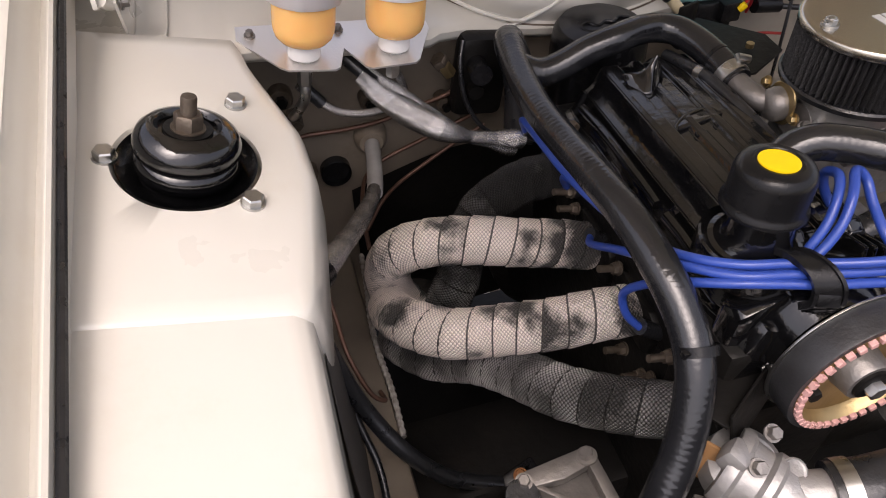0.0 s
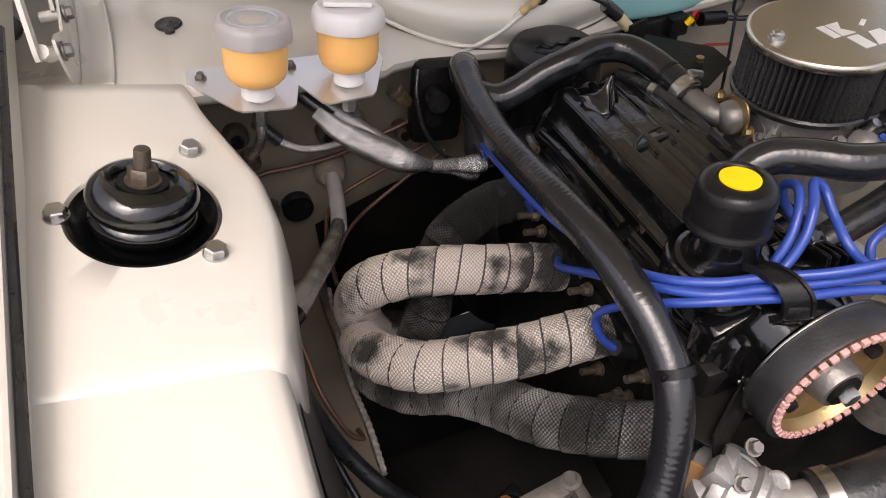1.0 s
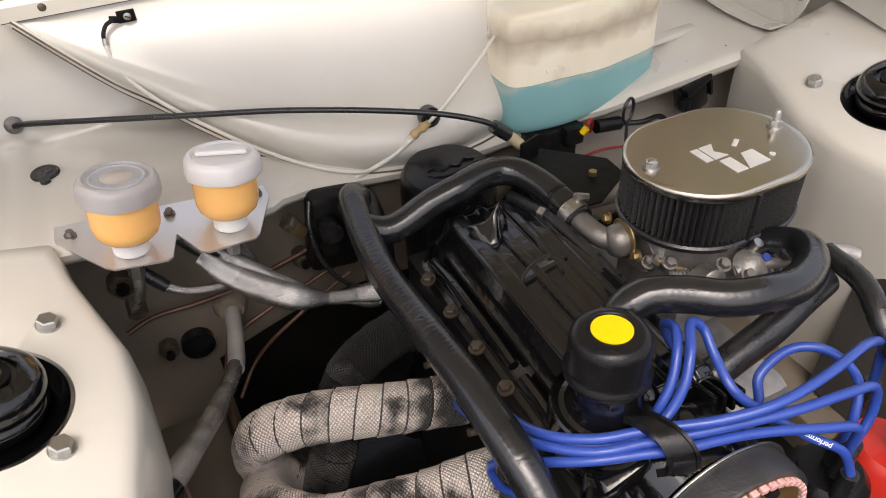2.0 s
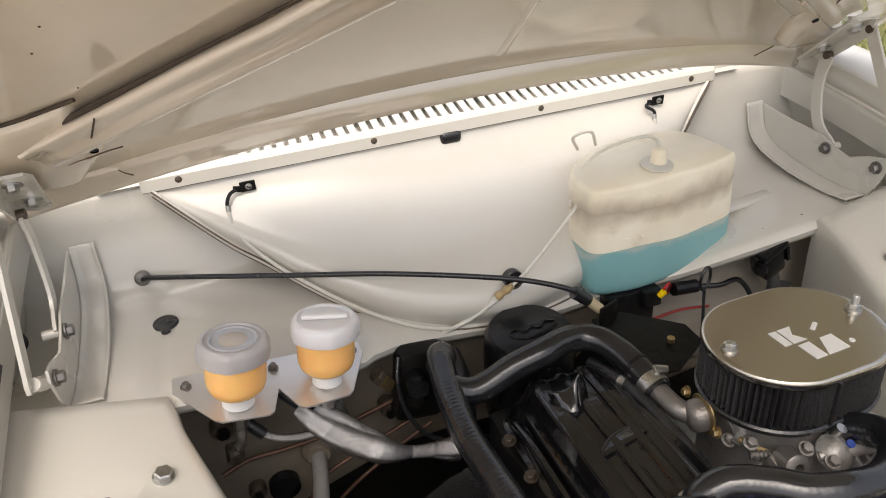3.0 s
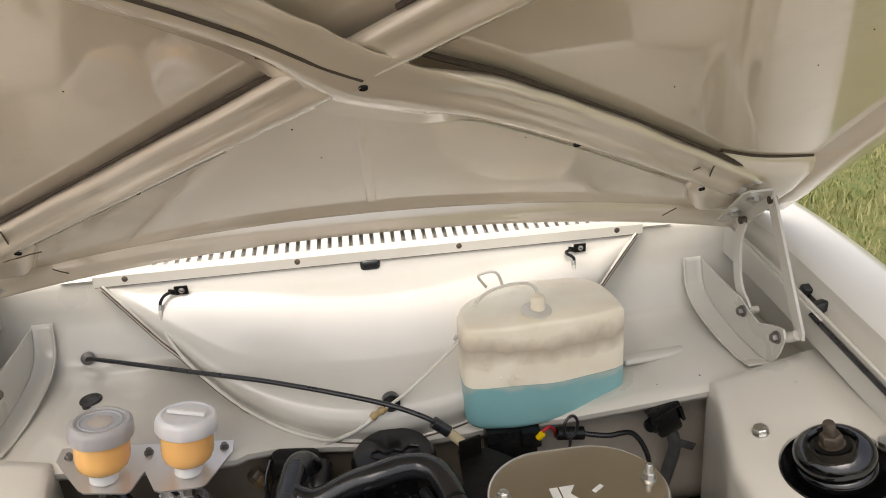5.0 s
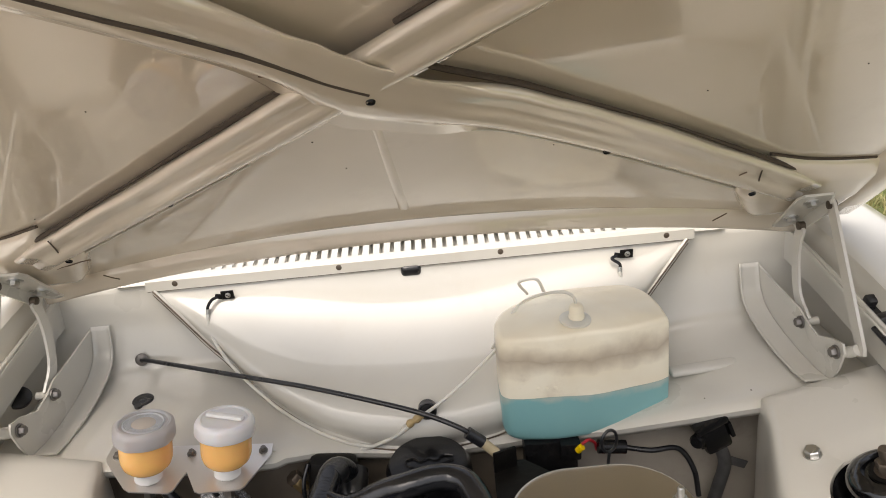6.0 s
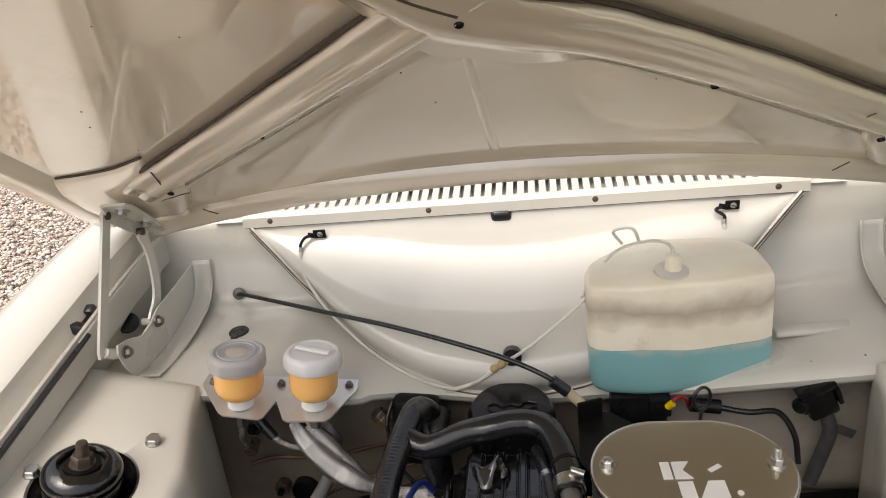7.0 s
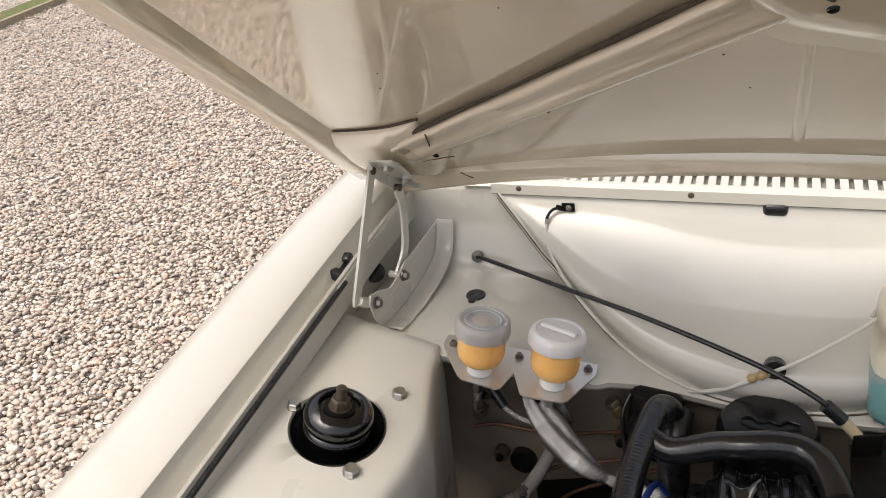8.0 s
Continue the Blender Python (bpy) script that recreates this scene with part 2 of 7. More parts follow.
SLEEVE_DARK = wrap_material("sooty_sleeve", (0.74, 0.72, 0.70), (0.40, 0.39, 0.38), 0.5, False, 0.36)
SLEEVE_DARK.node_tree.nodes["Principled BSDF"].inputs["Metallic"].default_value = 0.9
SLEEVE_DARK.node_tree.nodes["Principled BSDF"].inputs["Roughness"].default_value = 0.24


def translucent(name, base, rough=0.35, trans=0.5, sss=0.0):
    m = material(name, base, rough, second=tuple(0.92 * c for c in base), scale=25, transmission=trans, rough_var=0.05)
    b = m.node_tree.nodes["Principled BSDF"]
    b.inputs["Subsurface Weight"].default_value = sss
    b.inputs["Subsurface Scale"].default_value = 0.02
    b.inputs["Subsurface Radius"].default_value = (1, 0.8, 0.6)
    return m


FLUID = translucent("amber_fluid_behind_plastic", (0.95, 0.53, 0.19), 0.25, 0.0, 0.9)
CAP_CLEAR = translucent("frosted_cap", (0.82, 0.82, 0.83), 0.32, 0.2, 0.5)
TANK = material("aged_tank_plastic", (0.92, 0.86, 0.70), 0.35, second=(0.82, 0.72, 0.53), scale=9, amount=0.9, bump=0.0006, bump_scale=20,
                dirt=(0.45, 0.36, 0.25), dirt_amount=0.35, dirt_scale=8)
TANK_BLUE = material("tank_plastic_with_blue_fluid", (0.20, 0.42, 0.43), 0.35, second=(0.27, 0.50, 0.49), scale=7, bump=0.0004, bump_scale=20)
CAP_GREY = translucent("greyed_frosted_cap", (0.50, 0.49, 0.49), 0.3, 0.2, 0.5)

CAP_AMBER = translucent("amber_tinged_cap", (0.66, 0.56, 0.46), 0.35, 0.1, 0.5)


def stain_band(m, z, half, tint):
    """A cloudy tide mark round a tank at height z."""
    n, l = m.node_tree.nodes, m.node_tree.links
    b = n["Principled BSDF"]
    g = n.new("ShaderNodeNewGeometry")
    sep = n.new("ShaderNodeSeparateXYZ")
    l.new(g.outputs["Position"], sep.inputs[0])
    ns = n.new("ShaderNodeTexNoise")
    ns.inputs["Scale"].default_value, ns.inputs["Detail"].default_value = 16, 7
    l.new(g.outputs["Position"], ns.inputs["Vector"])
    off = n.new("ShaderNodeMath")
    off.operation = "MULTIPLY_ADD"
    off.inputs[1].default_value = 0.06
    l.new(ns.outputs["Fac"], off.inputs[0])
    l.new(sep.outputs["Z"], off.inputs[2])
    sub_ = n.new("ShaderNodeMath")
    sub_.operation = "SUBTRACT"
    sub_.inputs[1].default_value = z + 0.03
    l.new(off.outputs[0], sub_.inputs[0])
    ab = n.new("ShaderNodeMath")
    ab.operation = "ABSOLUTE"
    l.new(sub_.outputs[0], ab.inputs[0])
    mr = n.new("ShaderNodeMapRange")
    mr.inputs["From Min"].default_value, mr.inputs["From Max"].default_value = half, 0.0
    mr.inputs["To Max"].default_value = 0.75
    l.new(ab.outputs[0], mr.inputs["Value"])
    mx = n.new("ShaderNodeMix")
    mx.data_type = "RGBA"
    mx.inputs["B"].default_value = (*tint, 1)
    l.new(mr.outputs[0], mx.inputs["Factor"])
    l.new(b.inputs["Base Color"].links[0].from_socket, mx.inputs["A"])
    l.new(mx.outputs["Result"], b.inputs["Base Color"])


stain_band(TANK_BLUE, 0.870, 0.010, (0.50, 0.53, 0.46))
stain_band(TANK, 0.925, 0.026, (0.36, 0.28, 0.20))
CLEAR_TUBE = translucent("clear_tube", (0.80, 0.76, 0.66), 0.3, 0.15, 0.3)


# ---- shapes ----
def thing(name, label, category, group="", kind="", at=(0, 0, 0)):
    e = new(name)
    e.empty_display_size = 0.05
    e.location = at
    return tagged(e, label, category, group, kind)


def part(name, bm, mat, parent=None, label="", smooth=40, extra=()):
    """Links a bmesh as one mesh object under a thing or a part."""
    me = bpy.data.meshes.new(name)
    bmesh.ops.recalc_face_normals(bm, faces=bm.faces)
    bm.to_mesh(me)
    bm.free()
    me.materials.append(mat)
    for x in extra:
        me.materials.append(x)
    if smooth:
        me.polygons.foreach_set("use_smooth", [True] * len(me.polygons))
        me.set_sharp_from_angle(angle=radians(smooth))
    ob = new(name, me)
    if parent is not None:
        ob.parent = parent
        top = parent
        while top.parent is not None:
            top = top.parent
        if parent.parent is None:
            ob.matrix_parent_inverse = Matrix.Translation(-Vector(top.location))
    if label:
        ob["label"] = label
    return ob


def spline(pts, res=8):
    """A smooth run of points through the given ones."""
    p = [Vector(q) for q in pts]
    if len(p) < 3:
        return [p[0].lerp(p[1], i / res) for i in range(res + 1)]
    p = [2 * p[0] - p[1], *p, 2 * p[-1] - p[-2]]
    out = []
    for i in range(1, len(p) - 2):
        for k in range(res):
            t = k / res
            a, b, c, d = p[i - 1 : i + 3]
            out.append(0.5 * ((2 * b) + (c - a) * t + (2 * a - 5 * b + 4 * c - d) * t * t + (3 * b - a - 3 * c + d) * t ** 3))
    out.append(p[-2])
    return out


def tube(pts, r, n=12, res=8, bm=None, shape=None, cap=True):
    """A swept round section; r is a radius or a function of the way along (0 to 1). shape(angle, along) scales it. Writes UVs in metres."""
    bm = bm or bmesh.new()
    uvl = bm.loops.layers.uv.verify()
    path = spline(pts, res)
    dist = [0.0]
    for a, b in zip(path, path[1:]):
        dist.append(dist[-1] + (b - a).length)
    total = dist[-1] or 1
    t0 = (path[1] - path[0]).normalized()
    side = t0.orthogonal().normalized()
    rings = []
    rad0 = r(0.5) if callable(r) else r
    for i, q in enumerate(path):
        t = (path[min(i + 1, len(path) - 1)] - path[max(i - 1, 0)]).normalized()
        side = (side - t * side.dot(t)).normalized()
        up = t.cross(side)
        s = dist[i] / total
        rad = r(s) if callable(r) else r
        ring = []
        for k in range(n):
            a = 2 * math.pi * k / n
            f = rad * (shape(a, dist[i]) if shape else 1)
            ring.append(bm.verts.new(q + side * (math.cos(a) * f) + up * (math.sin(a) * f)))
        rings.append(ring)
    step = 2 * math.pi * rad0 / n
    for i in range(len(rings) - 1):
        for k in range(n):
            f = bm.faces.new((rings[i][k], rings[i][(k + 1) % n], rings[i + 1][(k + 1) % n], rings[i + 1][k]))
            for lp, (u, v) in zip(f.loops, ((k, i), (k + 1, i), (k + 1, i + 1), (k, i + 1))):
                lp[uvl].uv = (u * step, dist[v])
    if cap:
        bm.faces.new(rings[0][::-1])
        bm.faces.new(rings[-1])
    return bm


def aim(at, axis):
    """The pose that turns z to the axis."""
    return Matrix.Translation(at) @ Vector(axis).to_track_quat("Z", "Y").to_matrix().to_4x4()


def lathe(profile, at=(0, 0, 0), axis=(0, 0, 1), n=32, bm=None, wave=None):
    """A turned shape: (radius, height) pairs along an axis. wave(angle, index) scales the radius."""
    bm = bm or bmesh.new()
    m = aim(at, axis)
    rings = []
    for i, (r, z) in enumerate(profile):
        if r < 1e-6:
            rings.append([bm.verts.new(m @ Vector((0, 0, z)))])
            continue
        rings.append([bm.verts.new(m @ Vector((math.cos(a) * r * (wave(a, i) if wave else 1), math.sin(a) * r * (wave(a, i) if wave else 1), z)))
                      for a in (2 * math.pi * k / n for k in range(n))])
    for p, q in zip(rings, rings[1:]):
        for k in range(n):
            vs = [p[k % len(p)], p[(k + 1) % n % len(p)], q[(k + 1) % n % len(q)], q[k % len(q)]]
            vs = list(dict.fromkeys(vs))
            if len(vs) > 2:
                bm.faces.new(vs)
    for ring, flip in ((rings[0], True), (rings[-1], False)):
        if len(ring) > 1:
            bm.faces.new(ring[::-1] if flip else ring)
    return bm


def rbox(centre, size, bevel=0.003, turn=(0, 0, 0), bm=None, segs=2):
    """A block with rounded edges."""
    b2 = bmesh.new()
    bmesh.ops.create_cube(b2, size=1.0)
    bmesh.ops.scale(b2, vec=size, verts=b2.verts)
    if bevel:
        bmesh.ops.bevel(b2, geom=b2.edges[:], offset=bevel, segments=segs, affect="EDGES", profile=0.5)
    b2.transform(pose(*centre, *turn))
    if bm is None:
        return b2
    join(bm, b2)
    return bm


def join(bm, other):
    me = bpy.data.meshes.new("tmp")
    other.to_mesh(me)
    other.free()
    bm.from_mesh(me)
    bpy.data.meshes.remove(me)
    return bm


def prism(outline, depth, m=None, bevel=0.0, bm=None):
    """A flat outline (x, y pairs) given depth along z, then posed."""
    b2 = bmesh.new()
    vs = [b2.verts.new((x, y, 0)) for x, y in outline]
    f = b2.faces.new(vs)
    got = bmesh.ops.extrude_face_region(b2, geom=[f])
    bmesh.ops.translate(b2, vec=(0, 0, depth), verts=[v for v in got["geom"] if isinstance(v, bmesh.types.BMVert)])
    if bevel:
        bmesh.ops.bevel(b2, geom=b2.edges[:], offset=bevel, segments=2, affect="EDGES", profile=0.5)
    if m is not None:
        b2.transform(m)
    return join(bm, b2) if bm else b2


def sheet(nu, nv, f, bm=None):
    """A surface from f(u, v), u and v from 0 to 1."""
    bm = bm or bmesh.new()
    g = [[bm.verts.new(f(i / nu, j / nv)) for j in range(nv + 1)] for i in range(nu + 1)]
    for i in range(nu):
        for j in range(nv):
            bm.faces.new((g[i][j], g[i + 1][j], g[i + 1][j + 1], g[i][j + 1]))
    return bm


def thicken(ob, t, offset=-1.0):
    md = ob.modifiers.new("thickness", "SOLIDIFY")
    md.thickness, md.offset = t, offset
    return ob


def hex_head(r, h, at, axis, bm=None, washer=0.0, domed=True):
    """A bolt's head with its washer."""
    b2 = bmesh.new()
    if washer:
        lathe([(0, 0), (washer, 0), (washer, 0.0022), (0, 0.0022)], at, axis, 24, b2)
    z0 = 0.002 if washer else 0
    lathe([(0, z0), (r, z0), (r, z0 + h * 0.85), (r * 0.86, z0 + h), (0, z0 + h)], at, axis, 6, b2)
    return join(bm, b2) if bm else b2


def interp(table, x):
    """Linear between (x, value...) rows."""
    xs = [q[0] for q in table]
    return [float(np.interp(x, xs, [q[k] for q in table])) for k in range(1, len(table[0]))]


# ---- car body ----
car = thing("car_body", "cream-painted engine bay of an old car with the bonnet raised", "car body", kind="structure", at=(0, 0.2, 0.5))


def tower_z(x, y):
    return 0.7435 + 0.23 * abs(x) + 0.088 * y


WING_SLOPE = 0.185


def tray_row(x):
    """Front lip (y, z) of the scuttle tray at x."""
    return interp([(-0.66, 0.186, 0.862), (-0.45, 0.188, 0.855), (-0.30, 0.196, 0.836), (-0.235, 0.215, 0.822), (-0.17, 0.250, 0.803),
                   (-0.10, 0.260, 0.787), (0, 0.261, 0.774), (0.10, 0.258, 0.782), (0.17, 0.248, 0.795), (0.25, 0.225, 0.810),
                   (0.35, 0.206, 0.831), (0.46, 0.190, 0.851), (0.66, 0.186, 0.862)], x)


def tray_point(u, v):
    x = -0.64 + 1.28 * u
    y0, z0 = tray_row(x)
    if -0.47 < x < -0.215:
        z0 -= 0.005
    z2 = max(z0 + 0.002, 0.852 - 0.022 * math.exp(-((x - 0.28) / 0.13) ** 2))
    rows = [(0, y0 + 0.004, z0 - 0.014), (0.06, y0, z0 - 0.002), (0.1, y0 + 0.006, z0 + 0.003), (0.4, max(0.30, y0 + 0.02), z0 * 0.4 + z2 * 0.6),
            (0.55, 0.36, z2 + 0.001), (0.63, 0.392, z2 + 0.004), (0.69, 0.415, z2 + 0.011), (0.74, 0.427, z2 + 0.023), (0.79, 0.436, z2 + 0.045), (0.88, 0.452, 0.945), (1.0, 0.459, 1.016)]
    y, z = interp(rows, v)
    return x, y, z


thicken(part("scuttle_tray", sheet(96, 34, tray_point), PAINT, car), 0.003)

SEAM = [(0.0, 0.270, 0.778), (0.052, 0.272, 0.782), (0.095, 0.274, 0.790), (0.137, 0.279, 0.804), (0.178, 0.288, 0.824), (0.21, 0.300, 0.842), (0.242, 0.318, 0.860),
        (0.274, 0.342, 0.879), (0.315, 0.375, 0.906), (0.349, 0.400, 0.926), (0.389, 0.425, 0.960), (0.434, 0.446, 1.005)]


def bulge_point(u, v):
    """The rounded heater housing: v runs from the top edge to the seam."""
    x = (2 * u - 1) * 0.434
    ys, zs = interp(SEAM, abs(x))
    zt, yt = 1.010, 0.4495
    f = max(0.0, 1 - (x / 0.43) ** 2) ** 1.4
    z = zt + (zs - zt) * v
    y = yt + (ys - yt) * v ** 1.6
    w = min(1.0, max(0.0, v))
    out = 0.078 * (math.sin(math.pi * w ** 2.1) ** 1.25 if 0 < w < 1 else 0.0)
    return x, y - out * f - 0.002 - 0.003 * f, z


thicken(part("heater_housing", sheet(72, 48, bulge_point), PAINT, car, "rounded cream heater housing"), 0.002)
# raised seam that runs round the housing
part("housing_seam", tube([(x * s, y - 0.006, z - 0.002) for s, run in ((-1, SEAM[:0:-1]), (1, SEAM)) for x, y, z in run], 0.0046, 10, 4), PAINT, car)
# thin dark brown lines beside the raised seam
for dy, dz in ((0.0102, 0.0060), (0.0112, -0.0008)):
    part("seam_line", tube([(x * s, y - dy, z - dz) for s, run in ((-1, SEAM[:0:-1]), (1, SEAM)) for x, y, z in run], 0.0013, 8, 4), JOINT_BROWN, car, "dark brown line along the housing seam")


def vent_panel():
    bm = bmesh.new()

    def quad(x0, x1, a, b):
        bm.faces.new([bm.verts.new(p) for p in ((x0, *a), (x1, *a), (x1, *b), (x0, *b))])

    P = [(0.4405, 1.004), (0.4415, 1.0195), (0.4445, 1.0238), (0.4500, 1.0255), (0.497, 1.0355), (0.66, 1.060)]
    for k in (0, 1, 2):
        quad(-0.445, 0.445, P[k], P[k + 1])
    quad(-0.445, 0.445, P[4], P[5])
    pitch, gap = 0.0172, 0.0066
    xs = [-0.39 + pitch * k for k in range(46)]
    edges = [-0.445] + [e for x in xs for e in (x, x + gap)] + [0.445]
    for a, b in zip(edges[::2], edges[1::2]):
        quad(a, b, P[3], P[4])
    bmesh.ops.remove_doubles(bm, verts=bm.verts, dist=1e-6)
    return bm


thicken(part("vent_panel", vent_panel(), PAINT, car, "slotted cream air vent panel", smooth=0), 0.0025, 1.0)
part("vent_duct", sheet(2, 3, lambda u, v: (-0.5 + u, *interp([(0, 0.449, 1.012), (0.33, 0.462, 1.010), (0.66, 0.51, 1.016), (1, 0.66, 1.045)], v))), PAINT, car)
# dark joint line that also stands for the shade of the panel's edge
part("panel_gap", tube([(-0.444, 0.4395, 1.0035), (0.0, 0.4395, 1.0035), (0.444, 0.4395, 1.0035)], 0.0009, 6, 8), JOINT_BROWN, car, "fine dark joint and edge shade under the vent panel")
for side in (-1, 1):
    thicken(part("scuttle_top", sheet(16, 12, lambda u, v: (side * (0.4455 + 0.21 * u), *interp([(0, 0.4585, 1.014), (0.15, 0.460, 1.021), (0.3, 0.464, 1.026), (0.45, 0.472, 1.029), (1, 0.66, 1.058)], v))), PAINT, car), 0.0025, 1.0)
GRIMY = material("dusty_cream_paint", (0.40, 0.365, 0.31), 0.4, second=(0.27, 0.24, 0.20), scale=9, amount=0.8, bump=0.0008, bump_scale=15, coat=0.4, dirt=(0.16, 0.12, 0.08), dirt_amount=0.35, dirt_scale=11)
# upper firewall on one side, lighter than the shade-darkened paint around it
thicken(part("upper_firewall", sheet(24, 8, lambda u, v: (0.185 + 0.445 * u, 0.2575 + 0.03 * math.exp(-(((0.825 + 0.445 * u) / 1.28 - 0.5) / 0.2) ** 2),
                                                           0.60 + (tray_row(0.185 + 0.445 * u)[1] - 0.612) * v)), GRIMY, car, "dusty cream upper firewall"), 0.002)
# black underseal on the lower firewall, raised in the middle to stand for shade
part("underseal", sheet(40, 8, lambda u, v: (-0.34 + 0.96 * u, 0.256 + 0.03 * math.exp(-((u - 0.35) / 0.25) ** 2) - 0.004, 0.25 + (0.335 + 0.02 * math.sin(9 * u) - 0.10 * max(0, 0.14 - u) + 0.13 * min(1, max(0, (u - 0.38) / 0.12)) * min(1, max(0, (0.60 - u) / 0.06))) * v)), BLACK_DIRTY, car, "black underseal low on the firewall, drawn higher to stand for shade")
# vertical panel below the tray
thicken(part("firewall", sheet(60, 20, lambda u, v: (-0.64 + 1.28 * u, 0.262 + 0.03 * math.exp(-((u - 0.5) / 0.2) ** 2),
                                                        0.28 + (tray_row(-0.64 + 1.28 * u)[1] - 0.29) * v)), PAINT_DIRTY_SHADED, car, "grimy lower firewall, shade darkened into its paint"), 0.003)

TOWER_EDGE = [(0.452, 0.19), (0.444, 0.14), (0.430, 0.095), (0.412, 0.037), (0.409, -0.022), (0.413, -0.06), (0.424, -0.141), (0.432, -0.178),
              (0.612, -0.178), (0.614, 0.0), (0.614, 0.19)]


def edge_at(angle, cx, cy):
    """Where a ray from the middle of the tower meets its outline."""
    dx, dy = math.cos(angle), math.sin(angle)
    best = 9.0
    for (ax, ay), (bx, by) in zip(TOWER_EDGE, TOWER_EDGE[1:] + TOWER_EDGE[:1]):
        ex, ey = bx - ax, by - ay
        den = dx * ey - dy * ex
        if abs(den) < 1e-9:
            continue
        t = ((ax - cx) * ey - (ay - cy) * ex) / den
        q = ((ax - cx) * dy - (ay - cy) * dx) / den
        if t > 0 and -1e-6 <= q <= 1 + 1e-6:
            best = min(best, t)
    return best


def strut_tower(s):
    bm = bmesh.new()
    cx, cy = 0.508, -0.008
    n = 96
    rings = []
    for f, dz in ((0, -0.012), (0, -0.003), (0.02, 0), (0.3, 0), (0.6, 0), (0.85, 0), (1.0, -0.0015), (1.03, -0.007), (1.05, -0.018), (1.055, -0.06), (1.055, -0.38)):
        ring = []
        for k in range(n):
            a = 2 * math.pi * k / n
            e = edge_at(a, cx, cy)
            r0 = 0.0605
            r = r0 + (e - r0) * min(f, 1) + (f - 1 if f > 1 else 0) * 0.16
            if f == 0 and dz < -0.005:
                r -= 0.002
            x, y = cx + r * math.cos(a), cy + r * math.sin(a)
            inward = max(0.0, -math.cos(a))
            if dz < -0.3:
                x += 0.03 * inward
            ring.append(bm.verts.new((s * x, y, tower_z(cx + min(r, e) * math.cos(a), y) + dz)))
        rings.append(ring)
    for p, q in zip(rings, rings[1:]):
        for k in range(n):
            bm.faces.new((p[k], p[(k + 1) % n], q[(k + 1) % n], q[k]))
    return part("strut_tower", bm, PAINT, car, "cream strut tower top", smooth=50)


def apron(s):
    def f(u, v):
        y = -0.150 - 0.78 * v
        xe = 0.433 + 0.004 * v
        drop = 0.004 + 0.05 * v * v
        rows = [(0, 0.62, 0), (0.35, 0.5, 0), (0.55, xe + 0.012, 0), (0.62, xe + 0.003, -0.003), (0.68, xe - 0.002, -0.012), (0.8, xe - 0.004, -0.05),
                (1, xe - 0.02, -0.42)]
        x, dz = interp(rows, u)
        return s * x, y, tower_z(max(x, xe), -0.178) + 0.088 * (y + 0.178) - drop + dz

    return part("inner_wing", sheet(40, 24, f), PAINT, car, smooth=60)


def wing(s):
    section = [(0.80, -0.55), (0.80, -0.36), (0.797, -0.22), (0.789, -0.10), (0.772, -0.045), (0.748, -0.014), (0.715, -0.001), (0.67, 0.001),
               (0.628, 0.0), (0.621, -0.003), (0.619, -0.010), (0.616, -0.032), (0.610, -0.038), (0.604, -0.034), (0.600, -0.024), (0.597, -0.022),
               (0.594, -0.024), (0.593, -0.075)]
    bm = bmesh.new()
    rows = []
    for k in range(33):
        y = -1.0 + 1.9 * k / 32
        zt = 0.951 + WING_SLOPE * y - 0.06 * max(0, y - 0.25) ** 2 * 4 + (-0.25 * max(0, -y - 0.5) ** 2)
        xo = 0.012 * y
        rows.append([bm.verts.new((s * (x + xo), y, zt + dz)) for x, dz in section])
    for p, q in zip(rows, rows[1:]):
        for k in range(len(section) - 1):
            bm.faces.new((p[k], q[k], q[k + 1], p[k + 1]))
    w = part("wing", bm, PAINT, car, "cream front wing with a rain gutter", smooth=50)
    part("gutter_seal", tube([(s * (0.590 + 0.012 * y), y, 0.918 + WING_SLOPE * y) for y in (-0.9, -0.5, -0.2, 0.0, 0.12, 0.19)], 0.0038, 8, 4), RUBBER, w, "black rubber strip")
    return w


def corner(s):
    """The body side that closes the bay between tray and wing."""
    def f(u, v):
        y = 0.17 + 0.40 * u
        return s * (0.594 + 0.012 * y + 0.028 * (1 - v * v)), y, 0.845 + (0.951 + WING_SLOPE * y - 0.028 - 0.845) * v
    return thicken(part("side_panel", sheet(8, 4, f), PAINT, car), 0.003)


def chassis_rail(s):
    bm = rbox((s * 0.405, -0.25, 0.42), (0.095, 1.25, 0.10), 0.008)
    return part("chassis_rail", bm, PAINT_DIRTY_SHADED, car, "grimy cream chassis rail, shade darkened into its paint")


for side in (-1, 1):
    strut_tower(side)
    apron(side)
    wing(side)
    corner(side)
    chassis_rail(side)
    # dark sheet: underseal with the inner wall's shade put into its colour
    part("wing_underseal_shade", sheet(24, 8, lambda u, v: (side * (0.424 - 0.020 * v + 0.004 * math.sin(11 * u)), -0.10 - 0.78 * u, 0.765 + 0.088 * (-0.10 - 0.78 * u) + 0.02 - 0.30 * v)), UNDERSEAL_SHADED, car, "dark underseal on the inner wing, deepened for shade")

# ---- bonnet ----
SLOPE = math.atan(0.765)
HINGE = Vector((0, 0.37, 1.049))
ALONG = Vector((0, -math.cos(SLOPE), math.sin(SLOPE)))
OUT = Vector((0, math.sin(SLOPE), math.cos(SLOPE)))


def on_bonnet(x, v, w=0.0):
    """A point of the raised bonnet: across, up from the rear edge, out of its underside."""
    return HINGE + Vector((x, 0, 0)) + ALONG * v + OUT * w


bonnet = thing("bonnet", "raised cream bonnet with a braced underside", "car bonnet", at=HINGE)
HALF, LONG = 0.655, 1.12


